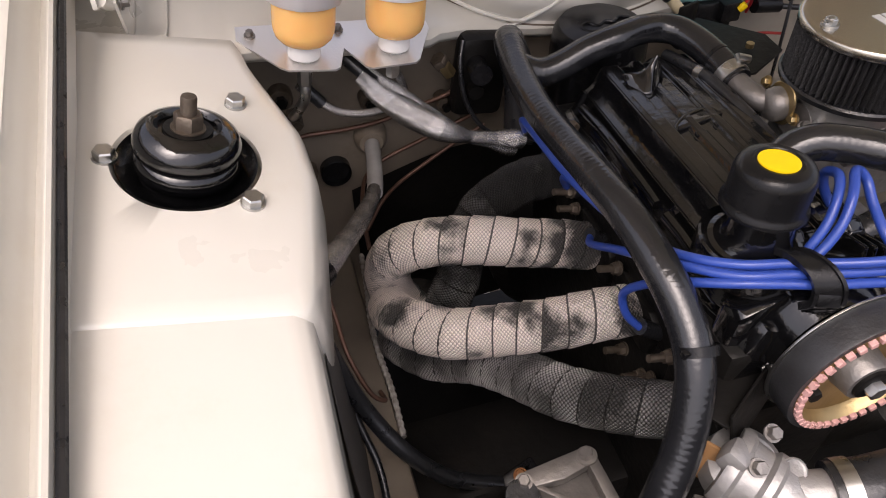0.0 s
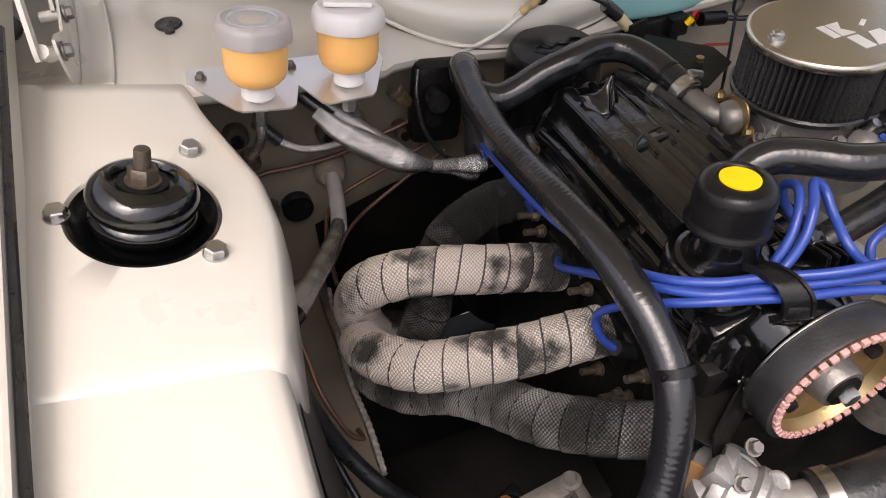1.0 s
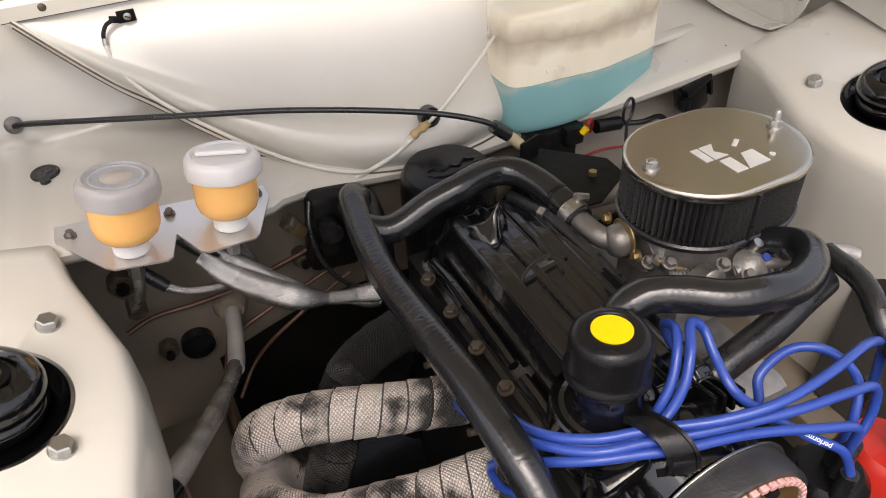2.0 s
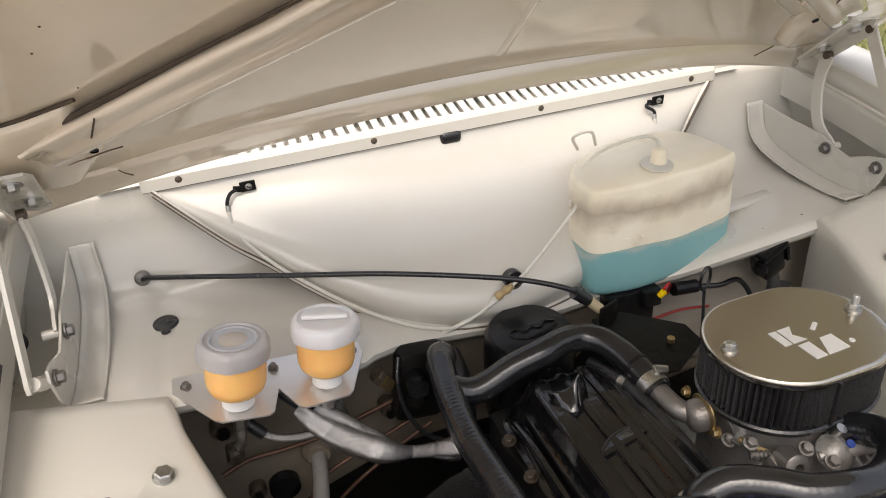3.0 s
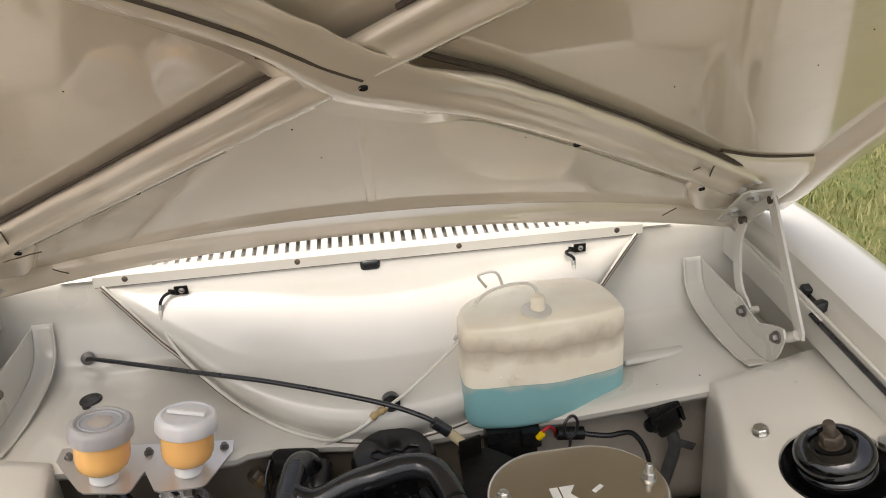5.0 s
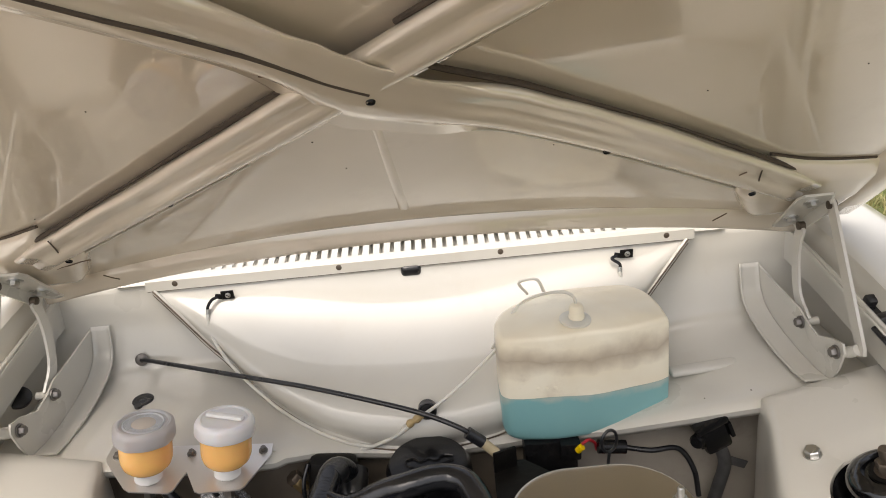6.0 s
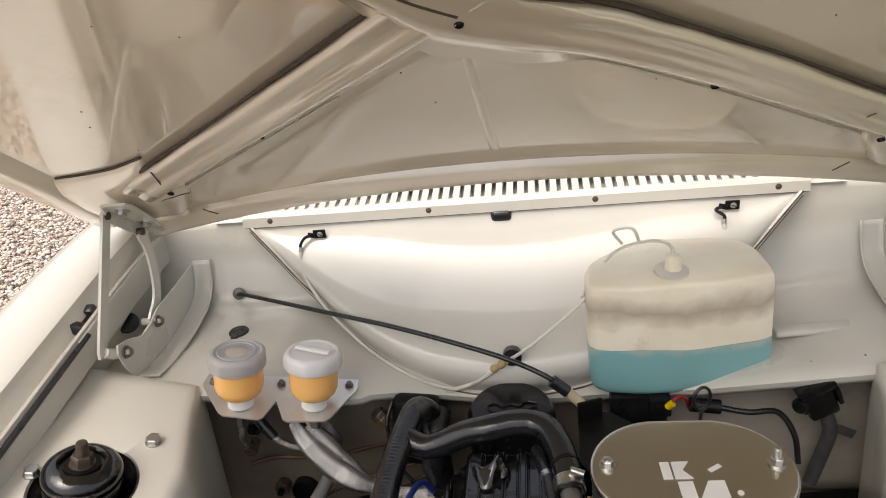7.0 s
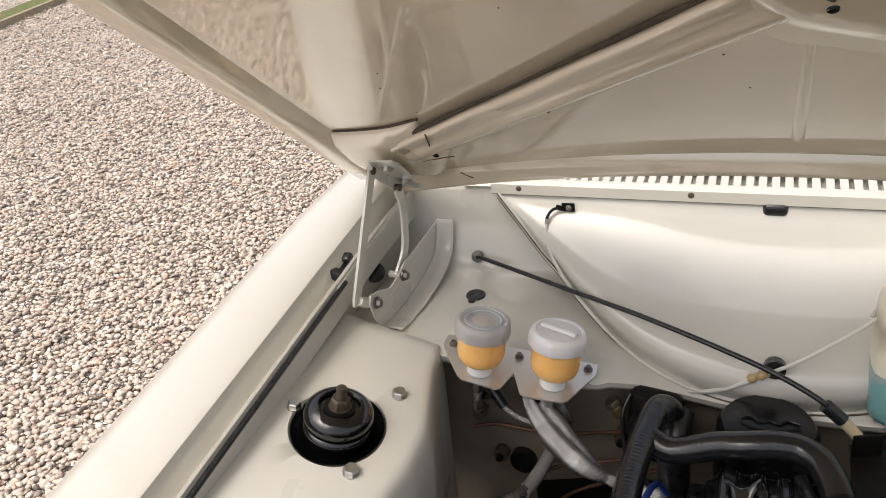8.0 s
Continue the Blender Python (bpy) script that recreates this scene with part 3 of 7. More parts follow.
def rear_edge(x):
    return 0.076 - 0.43 * x * x


def skin_w(x, v):
    return 0.0185 + 0.005 * (1 - (x / HALF) ** 2)


def bonnet_skin(u, v):
    x = (2 * u - 1) * HALF
    y = rear_edge(x) + (LONG - rear_edge(x)) * v
    return on_bonnet(x, y, skin_w(x, y))


thicken(part("bonnet_skin", sheet(40, 40, bonnet_skin), PAINT_BONNET, bonnet), 0.0015, 1.0)


BRACE = [(-1.0, 0.024), (-1.0, 0.0185), (-0.96, 0.0175), (-0.60, 0.015), (-0.48, 0.011), (-0.36, 0.003), (-0.24, -0.0015), (-0.1, -0.004), (0.12, -0.004), (0.28, -0.001),
         (0.38, 0.0012), (0.55, 0.0012), (0.80, 0.0005), (0.93, 0.001), (1.0, 0.004), (1.0, 0.011)]


def brace(rows, steps, rise=None):
    """A pressed brace under the bonnet between two edges: a welded lower flange, a rounded ridge, an upper edge that stands clear of the skin."""
    low = spline([(a[0], a[1], 0) for a, b in rows], steps)
    high = spline([(b[0], b[1], 0) for a, b in rows], steps)
    bm = bmesh.new()
    grid = []
    for k, (p, q) in enumerate(zip(low, high)):
        wob = 0.0010 * math.sin(k * 0.45) + 0.0007 * math.sin(k * 1.15)
        row = []
        for t, w in BRACE:
            c = p.lerp(q, (t + 1) / 2)
            lift = rise(c.x) if rise else 0.0
            row.append(bm.verts.new(on_bonnet(c.x, c.y + wob * t, w + (-0.0045 - w * 0.75) * lift + wob * 0.3)))
        grid.append(row)
    for p, r in zip(grid, grid[1:]):
        for k in range(len(BRACE) - 1):
            bm.faces.new((p[k], p[k + 1], r[k + 1], r[k]))
    bmesh.ops.recalc_face_normals(bm, faces=bm.faces)
    ob = thicken(part("brace", bm, PAINT_BONNET, bonnet, smooth=50), 0.0012)
    return ob, low, high


# one brace runs straight; the other lies over it at the crossing and bows
_, LOW_A, HIGH_A = brace([((x + 0.0229, 0.498 + 0.77 * x - 0.0297), (x - 0.0229, 0.498 + 0.77 * x + 0.0297)) for x in (-0.50, -0.25, 0.0, 0.25, 0.56)], 10)
_, LOW_B, HIGH_B = brace([((0.50, 0.064), (0.55, 0.130)), ((0.392, 0.150), (0.44, 0.220)), ((0.246, 0.266), (0.295, 0.337)), ((0.144, 0.339), (0.19, 0.412)), ((0.08, 0.378), (0.125, 0.458)),
                          ((0.011, 0.413), (0.055, 0.497)), ((-0.035, 0.430), (0.012, 0.530)), ((-0.065, 0.462), (-0.018, 0.556)), ((-0.10, 0.505), (-0.05, 0.584)),
                          ((-0.185, 0.576), (-0.135, 0.650)), ((-0.30, 0.665), (-0.25, 0.738)), ((-0.56, 0.865), (-0.51, 0.938))], 6,
                         lambda x: math.exp(-((x - 0.0) / 0.085) ** 4))
# dark tubes drawn for the shade in the gap along each brace's edge
for edge, lo, hi in ((HIGH_A, 0, 20), (HIGH_B, 0, 35), (HIGH_A, 22, 41)):
    part("edge_gap_shade", tube([on_bonnet(p.x, p.y + 0.002, 0.0125) for p in edge[lo:hi:3]], lambda q: 0.0024 + 0.0008 * math.sin(9 * q), 8, 4), DARK_BROWN, bonnet, "dark line for the shaded gap along the brace")


def channel(f, name):
    return thicken(part(name, f, PAINT_BONNET, bonnet), 0.0012)


def rear_channel(u, v):
    x = (2 * u - 1) * 0.60
    e = rear_edge(x)
    t, w = interp([(0, 0.0, 0.024), (0.1, -0.002, 0.006), (0.2, 0.0, 0.0005), (0.3, 0.003, -0.0005), (0.42, 0.005, 0.002), (0.55, 0.008, 0.007), (0.7, 0.012, 0.013), (0.85, 0.0165, 0.024), (1, 0.021, 0.037)], v)
    t *= 1 + 3.0 * x * x
    return on_bonnet(x, e + t, w)


channel(sheet(48, 14, rear_channel), "rear_channel")
PLATE_TOP = [(0.40, 0.252), (0.449, 0.217), (0.506, 0.190), (0.553, 0.178), (0.602, 0.172), (0.66, 0.168)]
for side in (-1, 1):
    def rim(u, v):
        y = -0.004 + (LONG + 0.004) * u
        x, w = interp([(0, HALF + 0.004, 0.03), (0.2, HALF + 0.006, 0.004), (0.3, HALF, -0.001), (0.55, HALF - 0.032, -0.001), (0.75, HALF - 0.045, 0.012), (1, HALF - 0.06, 0.030)], v)
        return on_bonnet(side * x, y, w)
    channel(sheet(24, 12, rim), "side_rim")

    def plate(u, v):
        x0, x1 = 0.442 + 0.10 * max(0.0, 0.45 - v), 0.625
        x = x0 + (x1 - x0) * u
        y = 0.012 + (interp(PLATE_TOP, x)[0] - 0.012) * v
        w = interp([(0, 0.024), (0.08, 0.004), (0.15, 0.0), (0.9, 0.0), (1, 0.004)], u)[0]
        w += interp([(0, 0.016), (0.08, 0.001), (0.45, 0.0), (0.80, 0.0055), (0.97, 0.0145), (1.0, 0.0185)], v)[0]
        return on_bonnet(side * x, y, w)
    channel(sheet(20, 20, plate), "hinge_plate")
    part("plate_joint", tube([on_bonnet(side * x, v + 0.001, 0.0185) for x, v in PLATE_TOP[1:5]], 0.0022, 6, 5), DARK_BROWN, bonnet, "dark joint above the hinge plate")
    part("plate_joint", tube([on_bonnet(side * x, v, 0.0002) for x, v in ((0.437, 0.212), (0.443, 0.190), (0.450, 0.166))], 0.0009, 6, 4), DARK_BROWN, bonnet)




# ---- fittings of the body ----
def slab(outline, plane, t, bevel=0.0):
    """A thin plate: an outline in x, y laid on the plane z = a + b x + c y."""
    bm = bmesh.new()
    a, b, c = plane
    top = [bm.verts.new((x, y, a + b * x + c * y + t)) for x, y in outline]
    low = [bm.verts.new((x, y, a + b * x + c * y)) for x, y in outline]
    bm.faces.new(top)
    bm.faces.new(low[::-1])
    n = len(top)
    for k in range(n):
        bm.faces.new((low[k], low[(k + 1) % n], top[(k + 1) % n], top[k]))
    if bevel:
        bmesh.ops.bevel(bm, geom=bm.edges[:], offset=bevel, segments=1, affect="EDGES")
    return bm


def strut_mount(s):
    """Rubber strut top with its nut and three bolts."""
    up = Vector((-s * 0.28, 0.05, 1)).normalized()
    normal = Vector((-s * 0.23, -0.088, 1)).normalized()
    c = Vector((s * 0.508, -0.008, tower_z(0.508, -0.008)))
    e = thing("strut_top_mount", "black rubber strut top mount bolted into the cream tower", "suspension mount", "strut top mounts", at=c)
    part("dish", lathe([(0.0, -0.018), (0.040, -0.016), (0.046, -0.010), (0.052, -0.008), (0.0585, -0.003), (0.0595, -0.001), (0.058, -0.009), (0.05, -0.02)], c, normal, 48), BLACK_GLOSS, e)
    part("rubber_dome", lathe([(0.036, -0.014), (0.042, -0.008), (0.0445, 0.000), (0.0435, 0.005), (0.0408, 0.0075), (0.0425, 0.0095), (0.0448, 0.015),
                               (0.0445, 0.022), (0.0415, 0.029), (0.036, 0.034), (0.030, 0.0365), (0.0275, 0.037), (0.026, 0.035), (0.024, 0.030), (0, 0.030)], c, up, 48), BLACK_GLOSS, e)
    part("washer", lathe([(0, 0.030), (0.02, 0.030), (0.0205, 0.0315), (0.02, 0.033), (0, 0.033)], c, up, 32), BLACK_DIRTY, e)
    part("nut", hex_head(0.0125, 0.013, c + up * 0.032, up, washer=0.0145), RUSTY, e)
    part("stud", lathe([(0, 0.04), (0.0068, 0.04), (0.0068, 0.061), (0.006, 0.063), (0, 0.063)], c, up, 16), RUSTY, e)
    for x, y in ((0.572, -0.004), (0.461, 0.074), (0.460, -0.063)):
        p = Vector((s * x, y, tower_z(x, y)))
        part("bolt", hex_head(0.0092, 0.0075, p, normal, washer=0.0105), STEEL, e, "plated hexagon bolt")


for side in (-1, 1):
    strut_mount(side)


def hinge(s):
    """Bonnet hinge: a pressed bracket on the tray, a straight and a curved arm, a leaf on the bonnet."""
    e = thing("scissor_hinge", "cream-painted bonnet hinge with two arms bolted to a pressed bracket", "hinge", "bonnet hinges", at=(s * 0.55, 0.25, 0.86))
    X = lambda a: s * a
    # bracket: an upright plate with a turned flange
    bm = bmesh.new()
    plate = [(0.207, 0.866), (0.192, 0.895), (0.184, 0.922), (0.190, 0.934), (0.215, 0.929), (0.25, 0.915), (0.28, 0.921), (0.306, 0.932), (0.37, 0.937), (0.455, 0.948),
             (0.450, 0.93), (0.438, 0.898), (0.40, 0.872), (0.35, 0.861), (0.295, 0.852), (0.245, 0.852)]
    rows = [[bm.verts.new((X(0.553), y, z)) for y, z in plate], [bm.verts.new((X(0.556), y, z)) for y, z in plate]]
    bm.faces.new(rows[0])
    bm.faces.new(rows[1][::-1])
    for k in range(len(plate)):
        q = (k + 1) % len(plate)
        bm.faces.new((rows[0][k], rows[0][q], rows[1][q], rows[1][k]))
    part("bracket_web", bm, PAINT, e)

    def flange(u, v):
        y, z = interp([(0, 0.215, 0.864), (0.2, 0.25, 0.860), (0.4, 0.30, 0.862), (0.55, 0.35, 0.868), (0.68, 0.395, 0.878), (0.76, 0.420, 0.890), (0.83, 0.434, 0.906), (0.92, 0.441, 0.928), (1, 0.447, 0.948)], u)
        lip = interp([(0, 0.003), (0.12, 0.001), (0.25, 0.0), (0.85, 0.0), (1, 0.003)], v)[0]
        return X(0.5535 - interp([(0, 0.034), (0.5, 0.036), (1, 0.033)], u)[0] * v), y - 0.004 - lip * 0.7, z + 0.002 + lip * 0.4
    thicken(part("bracket_flange", sheet(32, 16, flange), PAINT, e), 0.0025)
    for y, z in ((0.200, 0.917), (0.293, 0.915)):
        b = hex_head(0.0068, 0.007, (X(0.552), y, z), (-s, 0, 0), washer=0.0095)
        part("pivot_bolt", b, DULL, e, "dull plated pivot bolt")
        part("bush", lathe([(0, 0), (0.006, 0), (0.006, 0.020), (0, 0.020)], (X(0.556), y, z), (s, 0, 0), 20), PAINT, e)
    part("link", tube([(X(0.560), 0.200, 0.917), (X(0.562), 0.188, 0.921), (X(0.566), 0.176, 0.931)], 0.0075, 10, 3), PAINT, e)
    # straight arm
    a, b = Vector((X(0.570), 0.176, 0.931)), Vector((X(0.567), 0.272, 1.100))
    d = (b - a).normalized()
    w = d.cross(Vector((1, 0, 0))).normalized() * 0.009
    bm = bmesh.new()
    vs = [[bm.verts.new(p + Vector((dx, 0, 0)) + o) for p, o in ((a - d * 0.009, w * 0.6), (a - d * 0.009, -w * 0.6), (a, -w), (b, -w), (b + d * 0.009, -w * 0.6), (b + d * 0.009, w * 0.6), (b, w), (a, w))] for dx in (-0.0022, 0.0022)]
    bm.faces.new(vs[0])
    bm.faces.new(vs[1][::-1])
    for k in range(8):
        bm.faces.new((vs[0][k], vs[0][(k + 1) % 8], vs[1][(k + 1) % 8], vs[1][k]))
    part("straight_arm", bm, PAINT, e)
    # curved arm
    pts = spline([(X(0.560), 0.293, 0.915), (X(0.560), 0.324, 0.945), (X(0.560), 0.336, 0.985), (X(0.559), 0.336, 1.02), (X(0.558), 0.328, 1.052)], 6)
    bm = bmesh.new()
    rows = []
    for i, p in enumerate(pts):
        t = (pts[min(i + 1, len(pts) - 1)] - pts[max(i - 1, 0)]).normalized()
        nrm = t.cross(Vector((1, 0, 0))).normalized() * (0.0095 if 2 < i < len(pts) - 3 else 0.011)
        rows.append([bm.verts.new(p + q) for q in (nrm + Vector((0.002, 0, 0)), nrm - Vector((0.002, 0, 0)), -nrm - Vector((0.002, 0, 0)), -nrm + Vector((0.002, 0, 0)))])
    for p, q in zip(rows, rows[1:]):
        for k in range(4):
            bm.faces.new((p[k], p[(k + 1) % 4], q[(k + 1) % 4], q[k]))
    bm.faces.new(rows[0])
    bm.faces.new(rows[-1][::-1])
    part("curved_arm", bm, PAINT, e)
    # leaf under the bonnet
    bm = bmesh.new()
    out = [(0.562, 0.130), (0.524, 0.130), (0.518, 0.120), (0.532, 0.004), (0.550, -0.003), (0.562, 0.012)]
    for w0 in (-0.009, -0.0125):
        bm.faces.new([bm.verts.new(on_bonnet(X(x), v, w0)) for x, v in out])
    bm.verts.ensure_lookup_table()
    for k in range(6):
        bm.faces.new([bm.verts[i] for i in (k, (k + 1) % 6, 6 + (k + 1) % 6, 6 + k)])
    part("leaf", bm, PAINT, e)
    web = [(0.562, 0.128, -0.010), (0.562, 0.005, -0.010), (0.562, 0.012, -0.028), (0.562, 0.104, -0.028)]
    bm = bmesh.new()
    for dx in (0, 0.003):
        bm.faces.new([bm.verts.new(on_bonnet(X(x + dx), v, w0)) for x, v, w0 in web])
    bm.verts.ensure_lookup_table()
    for k in range(4):
        bm.faces.new([bm.verts[i] for i in (k, (k + 1) % 4, 4 + (k + 1) % 4, 4 + k)])
    part("leaf_web", bm, PAINT, e)
    for x, v in ((0.541, 0.108), (0.541, 0.046)):
        p = on_bonnet(X(x), v, -0.0125)
        part("leaf_bolt", hex_head(0.0065, 0.006, p, -OUT, washer=0.010), STEEL, e)
    for p in (b, Vector((X(0.558), 0.328, 1.052))):
        part("rivet", lathe([(0, -0.006), (0.006, -0.005), (0.006, 0.005), (0, 0.006)], p, (1, 0, 0), 14), RUSTY, e)


for side in (-1, 1):
    hinge(side)
    # moulded bump stop in the gutter
    stop = rbox((side * 0.620, 0.220, 0.948), (0.026, 0.052, 0.024), 0.004, (10, 0, 0))
    rbox((side * 0.622, 0.240, 0.964), (0.028, 0.016, 0.020), 0.003, (22, 0, 0), stop)
    rbox((side * 0.617, 0.202, 0.958), (0.030, 0.018, 0.016), 0.003, (-8, side * -14, 0), stop)
    tagged(part("bump_stop", stop, RUBBER), "black rubber bonnet stop in the wing gutter", "bump stop", "bonnet stops")
tagged(part("oval_bung", lathe([(0, -0.004), (0.019, -0.004), (0.0195, 0.002), (0.017, 0.0035), (0, 0.0038)], (-0.6165, 0.309, 0.907), (0.6, -0.35, 1), 28), RUBBER),
       "black rubber bung in the cream side panel", "rubber bung", "rubber bungs")


def bung(p, axis, r=0.0165):
    b = lathe([(0, 0), (r, 0), (r, 0.002), (r * 0.92, 0.0035), (r * 0.6, 0.003), (r * 0.45, 0.0045), (0, 0.0045)], p, axis, 28)
    lathe([(0, 0), (0.006, 0), (0.006, 0.004), (0, 0.004)], Vector(p) + Vector((0.0, -0.019, 0.0)), axis, 16, b)
    tagged(part("round_bung", b, RUBBER), "round black rubber bung in the cream tray", "rubber bung", "rubber bungs")


bung((-0.455, 0.352, 0.8555), (0, -0.05, 1))
# oval bung at the top of the housing
tagged(part("oval_bung", rbox((-0.015, 0.4405, 0.9965), (0.033, 0.012, 0.019), 0.0068, (4, 0, 0), segs=4), RUBBER), "oval black rubber bung in the cream housing", "rubber bung", "rubber bungs")

for x in (-0.397, -0.13, 0.132, 0.40):
    b = lathe([(0, 0), (0.0052, 0), (0.0048, 0.0018), (0.0028, 0.0028), (0, 0.0028)], (x, 0.4405, 1.014), (0, -1, 0.1), 18)
    lathe([(0, 0.0015), (0.0018, 0.0015), (0.0018, 0.0032), (0, 0.0032)], (x, 0.4405, 1.014), (0, -1, 0.1), 4, b)
    tagged(part("panel_screw", b, RUSTY), "small dull screw holding the vent panel", "screw", "vent panel screws")


def washer_jet(x, y, z, dx):
    """A screwed clip with a bent nozzle that hangs from its end."""
    e = thing("washer_jet", "black washer jet clip screwed to the cream housing", "washer jet", "washer jets", at=(x, y, z))
    part("clip", rbox((x, y, z), (0.021, 0.003, 0.015), 0.001, (6, 0, 0)), BLACK_DIRTY, e)
    part("tongue", rbox((x - 0.014, y - 0.001, z - 0.001), (0.012, 0.004, 0.008), 0.001, (0, 12, 0)), BLACK_DIRTY, e)
    s = part("screw", lathe([(0, 0), (0.0048, 0), (0.0042, 0.002), (0, 0.003)], (x + 0.001, y - 0.0012, z), (0, -1, 0.1), 14), STEEL, e)
    part("slot", rbox((x + 0.001, y - 0.0042, z), (0.006, 0.0008, 0.0012), 0.0002, (0, 30, 0)), BLACK_DIRTY, s)
    part("nozzle", tube([(x - 0.016, y - 0.002, z - 0.001), (x - 0.025, y - 0.006, z - 0.004), (x + dx, y - 0.012, z - 0.012), (x + dx - 0.001, y - 0.015, z - 0.021)], 0.0026, 8, 6), PLASTIC, e)
    part("collar", tube([(x + dx, y - 0.0135, z - 0.016), (x + dx - 0.001, y - 0.0155, z - 0.024)], 0.0036, 10, 2), STEEL, e)


washer_jet(-0.313, 0.428, 0.990, -0.031)
washer_jet(0.333, 0.430, 0.993, -0.014)


def run(name, pts, r, mat, label, category, group="", n=10, res=8, ends=()):
    """A hose, pipe or cable as one thing, with its end fittings."""
    e = thing(name, label, category, group, at=pts[0])
    part("line", tube(pts, r, n, res), mat, e)
    for nm, bm, m in ends:
        part(nm, bm, m, e)
    return e


run("washer_tube", [(-0.345, 0.409, 0.967), (-0.342, 0.397, 0.946), (-0.328, 0.374, 0.928), (-0.300, 0.342, 0.906), (-0.265, 0.312, 0.884), (-0.22, 0.281, 0.857), (-0.171, 0.264, 0.828), (-0.125, 0.258, 0.806), (-0.09, 0.257, 0.797),
                    (-0.075, 0.262, 0.80), (-0.045, 0.252, 0.826), (-0.013, 0.24, 0.852), (0.02, 0.25, 0.868), (0.06, 0.262, 0.895), (0.10, 0.275, 0.925), (0.135, 0.29, 0.955)],
    0.0025, CLEAR_TUBE, "clear plastic washer tube looping along the bulkhead", "washer tube")
run("loom_tube", [(-0.245, 0.225, 0.828), (-0.2, 0.245, 0.806), (-0.165, 0.262, 0.792), (-0.11, 0.262, 0.79), (-0.06, 0.252, 0.812), (-0.018, 0.24, 0.848)],
    0.0033, CLEAR_TUBE, "yellowed plastic tube into the heater housing", "tube", ends=[("joint", tube([(-0.033, 0.2445, 0.837), (-0.022, 0.241, 0.846), (-0.012, 0.238, 0.854)], lambda q: 0.0052 + 0.0012 * math.sin(12 * q), 12, 5), material("amber_joint", (0.42, 0.31, 0.15), 0.4, second=(0.32, 0.22, 0.1), scale=60))])
run("washer_tube", [(0.318, 0.414, 0.970), (0.318, 0.405, 0.950), (0.308, 0.376, 0.92), (0.29, 0.35, 0.895)], 0.003, CLEAR_TUBE, "short clear washer tube below the jet", "washer tube")
part("housing_hole", lathe([(0, -0.01), (0.0135, -0.01), (0.0135, 0.002), (0.012, 0.003), (0.010, 0.0005), (0, 0.0005)], (-0.004, 0.2515, 0.853), (0, -1, 0.15), 28), RUBBER, car, "dark rubber grommet")

# throttle cable
run("throttle_cable", [(-0.475, 0.421, 0.891), (-0.452, 0.409, 0.894), (-0.340, 0.352, 0.897), (-0.278, 0.318, 0.900), (-0.219, 0.288, 0.902), (-0.170, 0.266, 0.901), (-0.091, 0.232, 0.895), (-0.014, 0.205, 0.882), (0.038, 0.186, 0.866), (0.062, 0.182, 0.848)], 0.0036, RUBBER, "black throttle cable across the bulkhead", "cable", n=12, res=10,
    ends=[("grommet", lathe([(0, 0), (0.0105, 0), (0.0105, 0.0025), (0.007, 0.005), (0, 0.005)], (-0.475, 0.4245, 0.891), (0.1, -1, 0.3), 24), DULL),
          ("ferrule", tube([(0.050, 0.184, 0.857), (0.070, 0.182, 0.840)], 0.0085, 14, 3), RUBBER),
          ("adjuster", tube([(0.070, 0.182, 0.840), (0.087, 0.180, 0.822)], 0.0072, 12, 3), material("aged_nylon", (0.55, 0.47, 0.3), 0.45, second=(0.4, 0.33, 0.2), scale=60))])

# ---- brake and clutch reservoirs ----
BRACKET = (0.853 - 0.14 * 0.435 - 0.18 * 0.203 + 0.001, -0.14, 0.18)


def bracket_z(x, y):
    return BRACKET[0] + BRACKET[1] * x + BRACKET[2] * y


bracket = thing("reservoir_bracket", "bare aluminium bracket holding two fluid reservoirs", "bracket", at=(-0.34, 0.2, 0.85))
outline = [(-0.449, 0.222), (-0.450, 0.200), (-0.443, 0.190), (-0.410, 0.152), (-0.402, 0.147), (-0.352, 0.146), (-0.346, 0.150), (-0.336, 0.182),
           (-0.318, 0.150), (-0.311, 0.147), (-0.260, 0.154), (-0.254, 0.160), (-0.228, 0.216), (-0.229, 0.236)]
part("plate", slab(outline, BRACKET, 0.0022), ALUMINIUM, bracket)
for x, y in ((-0.435, 0.205), (-0.337, 0.213), (-0.24, 0.222)):
    b = hex_head(0.0042, 0.006, (x, y, bracket_z(x, y) + 0.002), (0.14, -0.18, 1), washer=0.0062)
    part("screw", b, DULL, bracket, "dull socket screw")


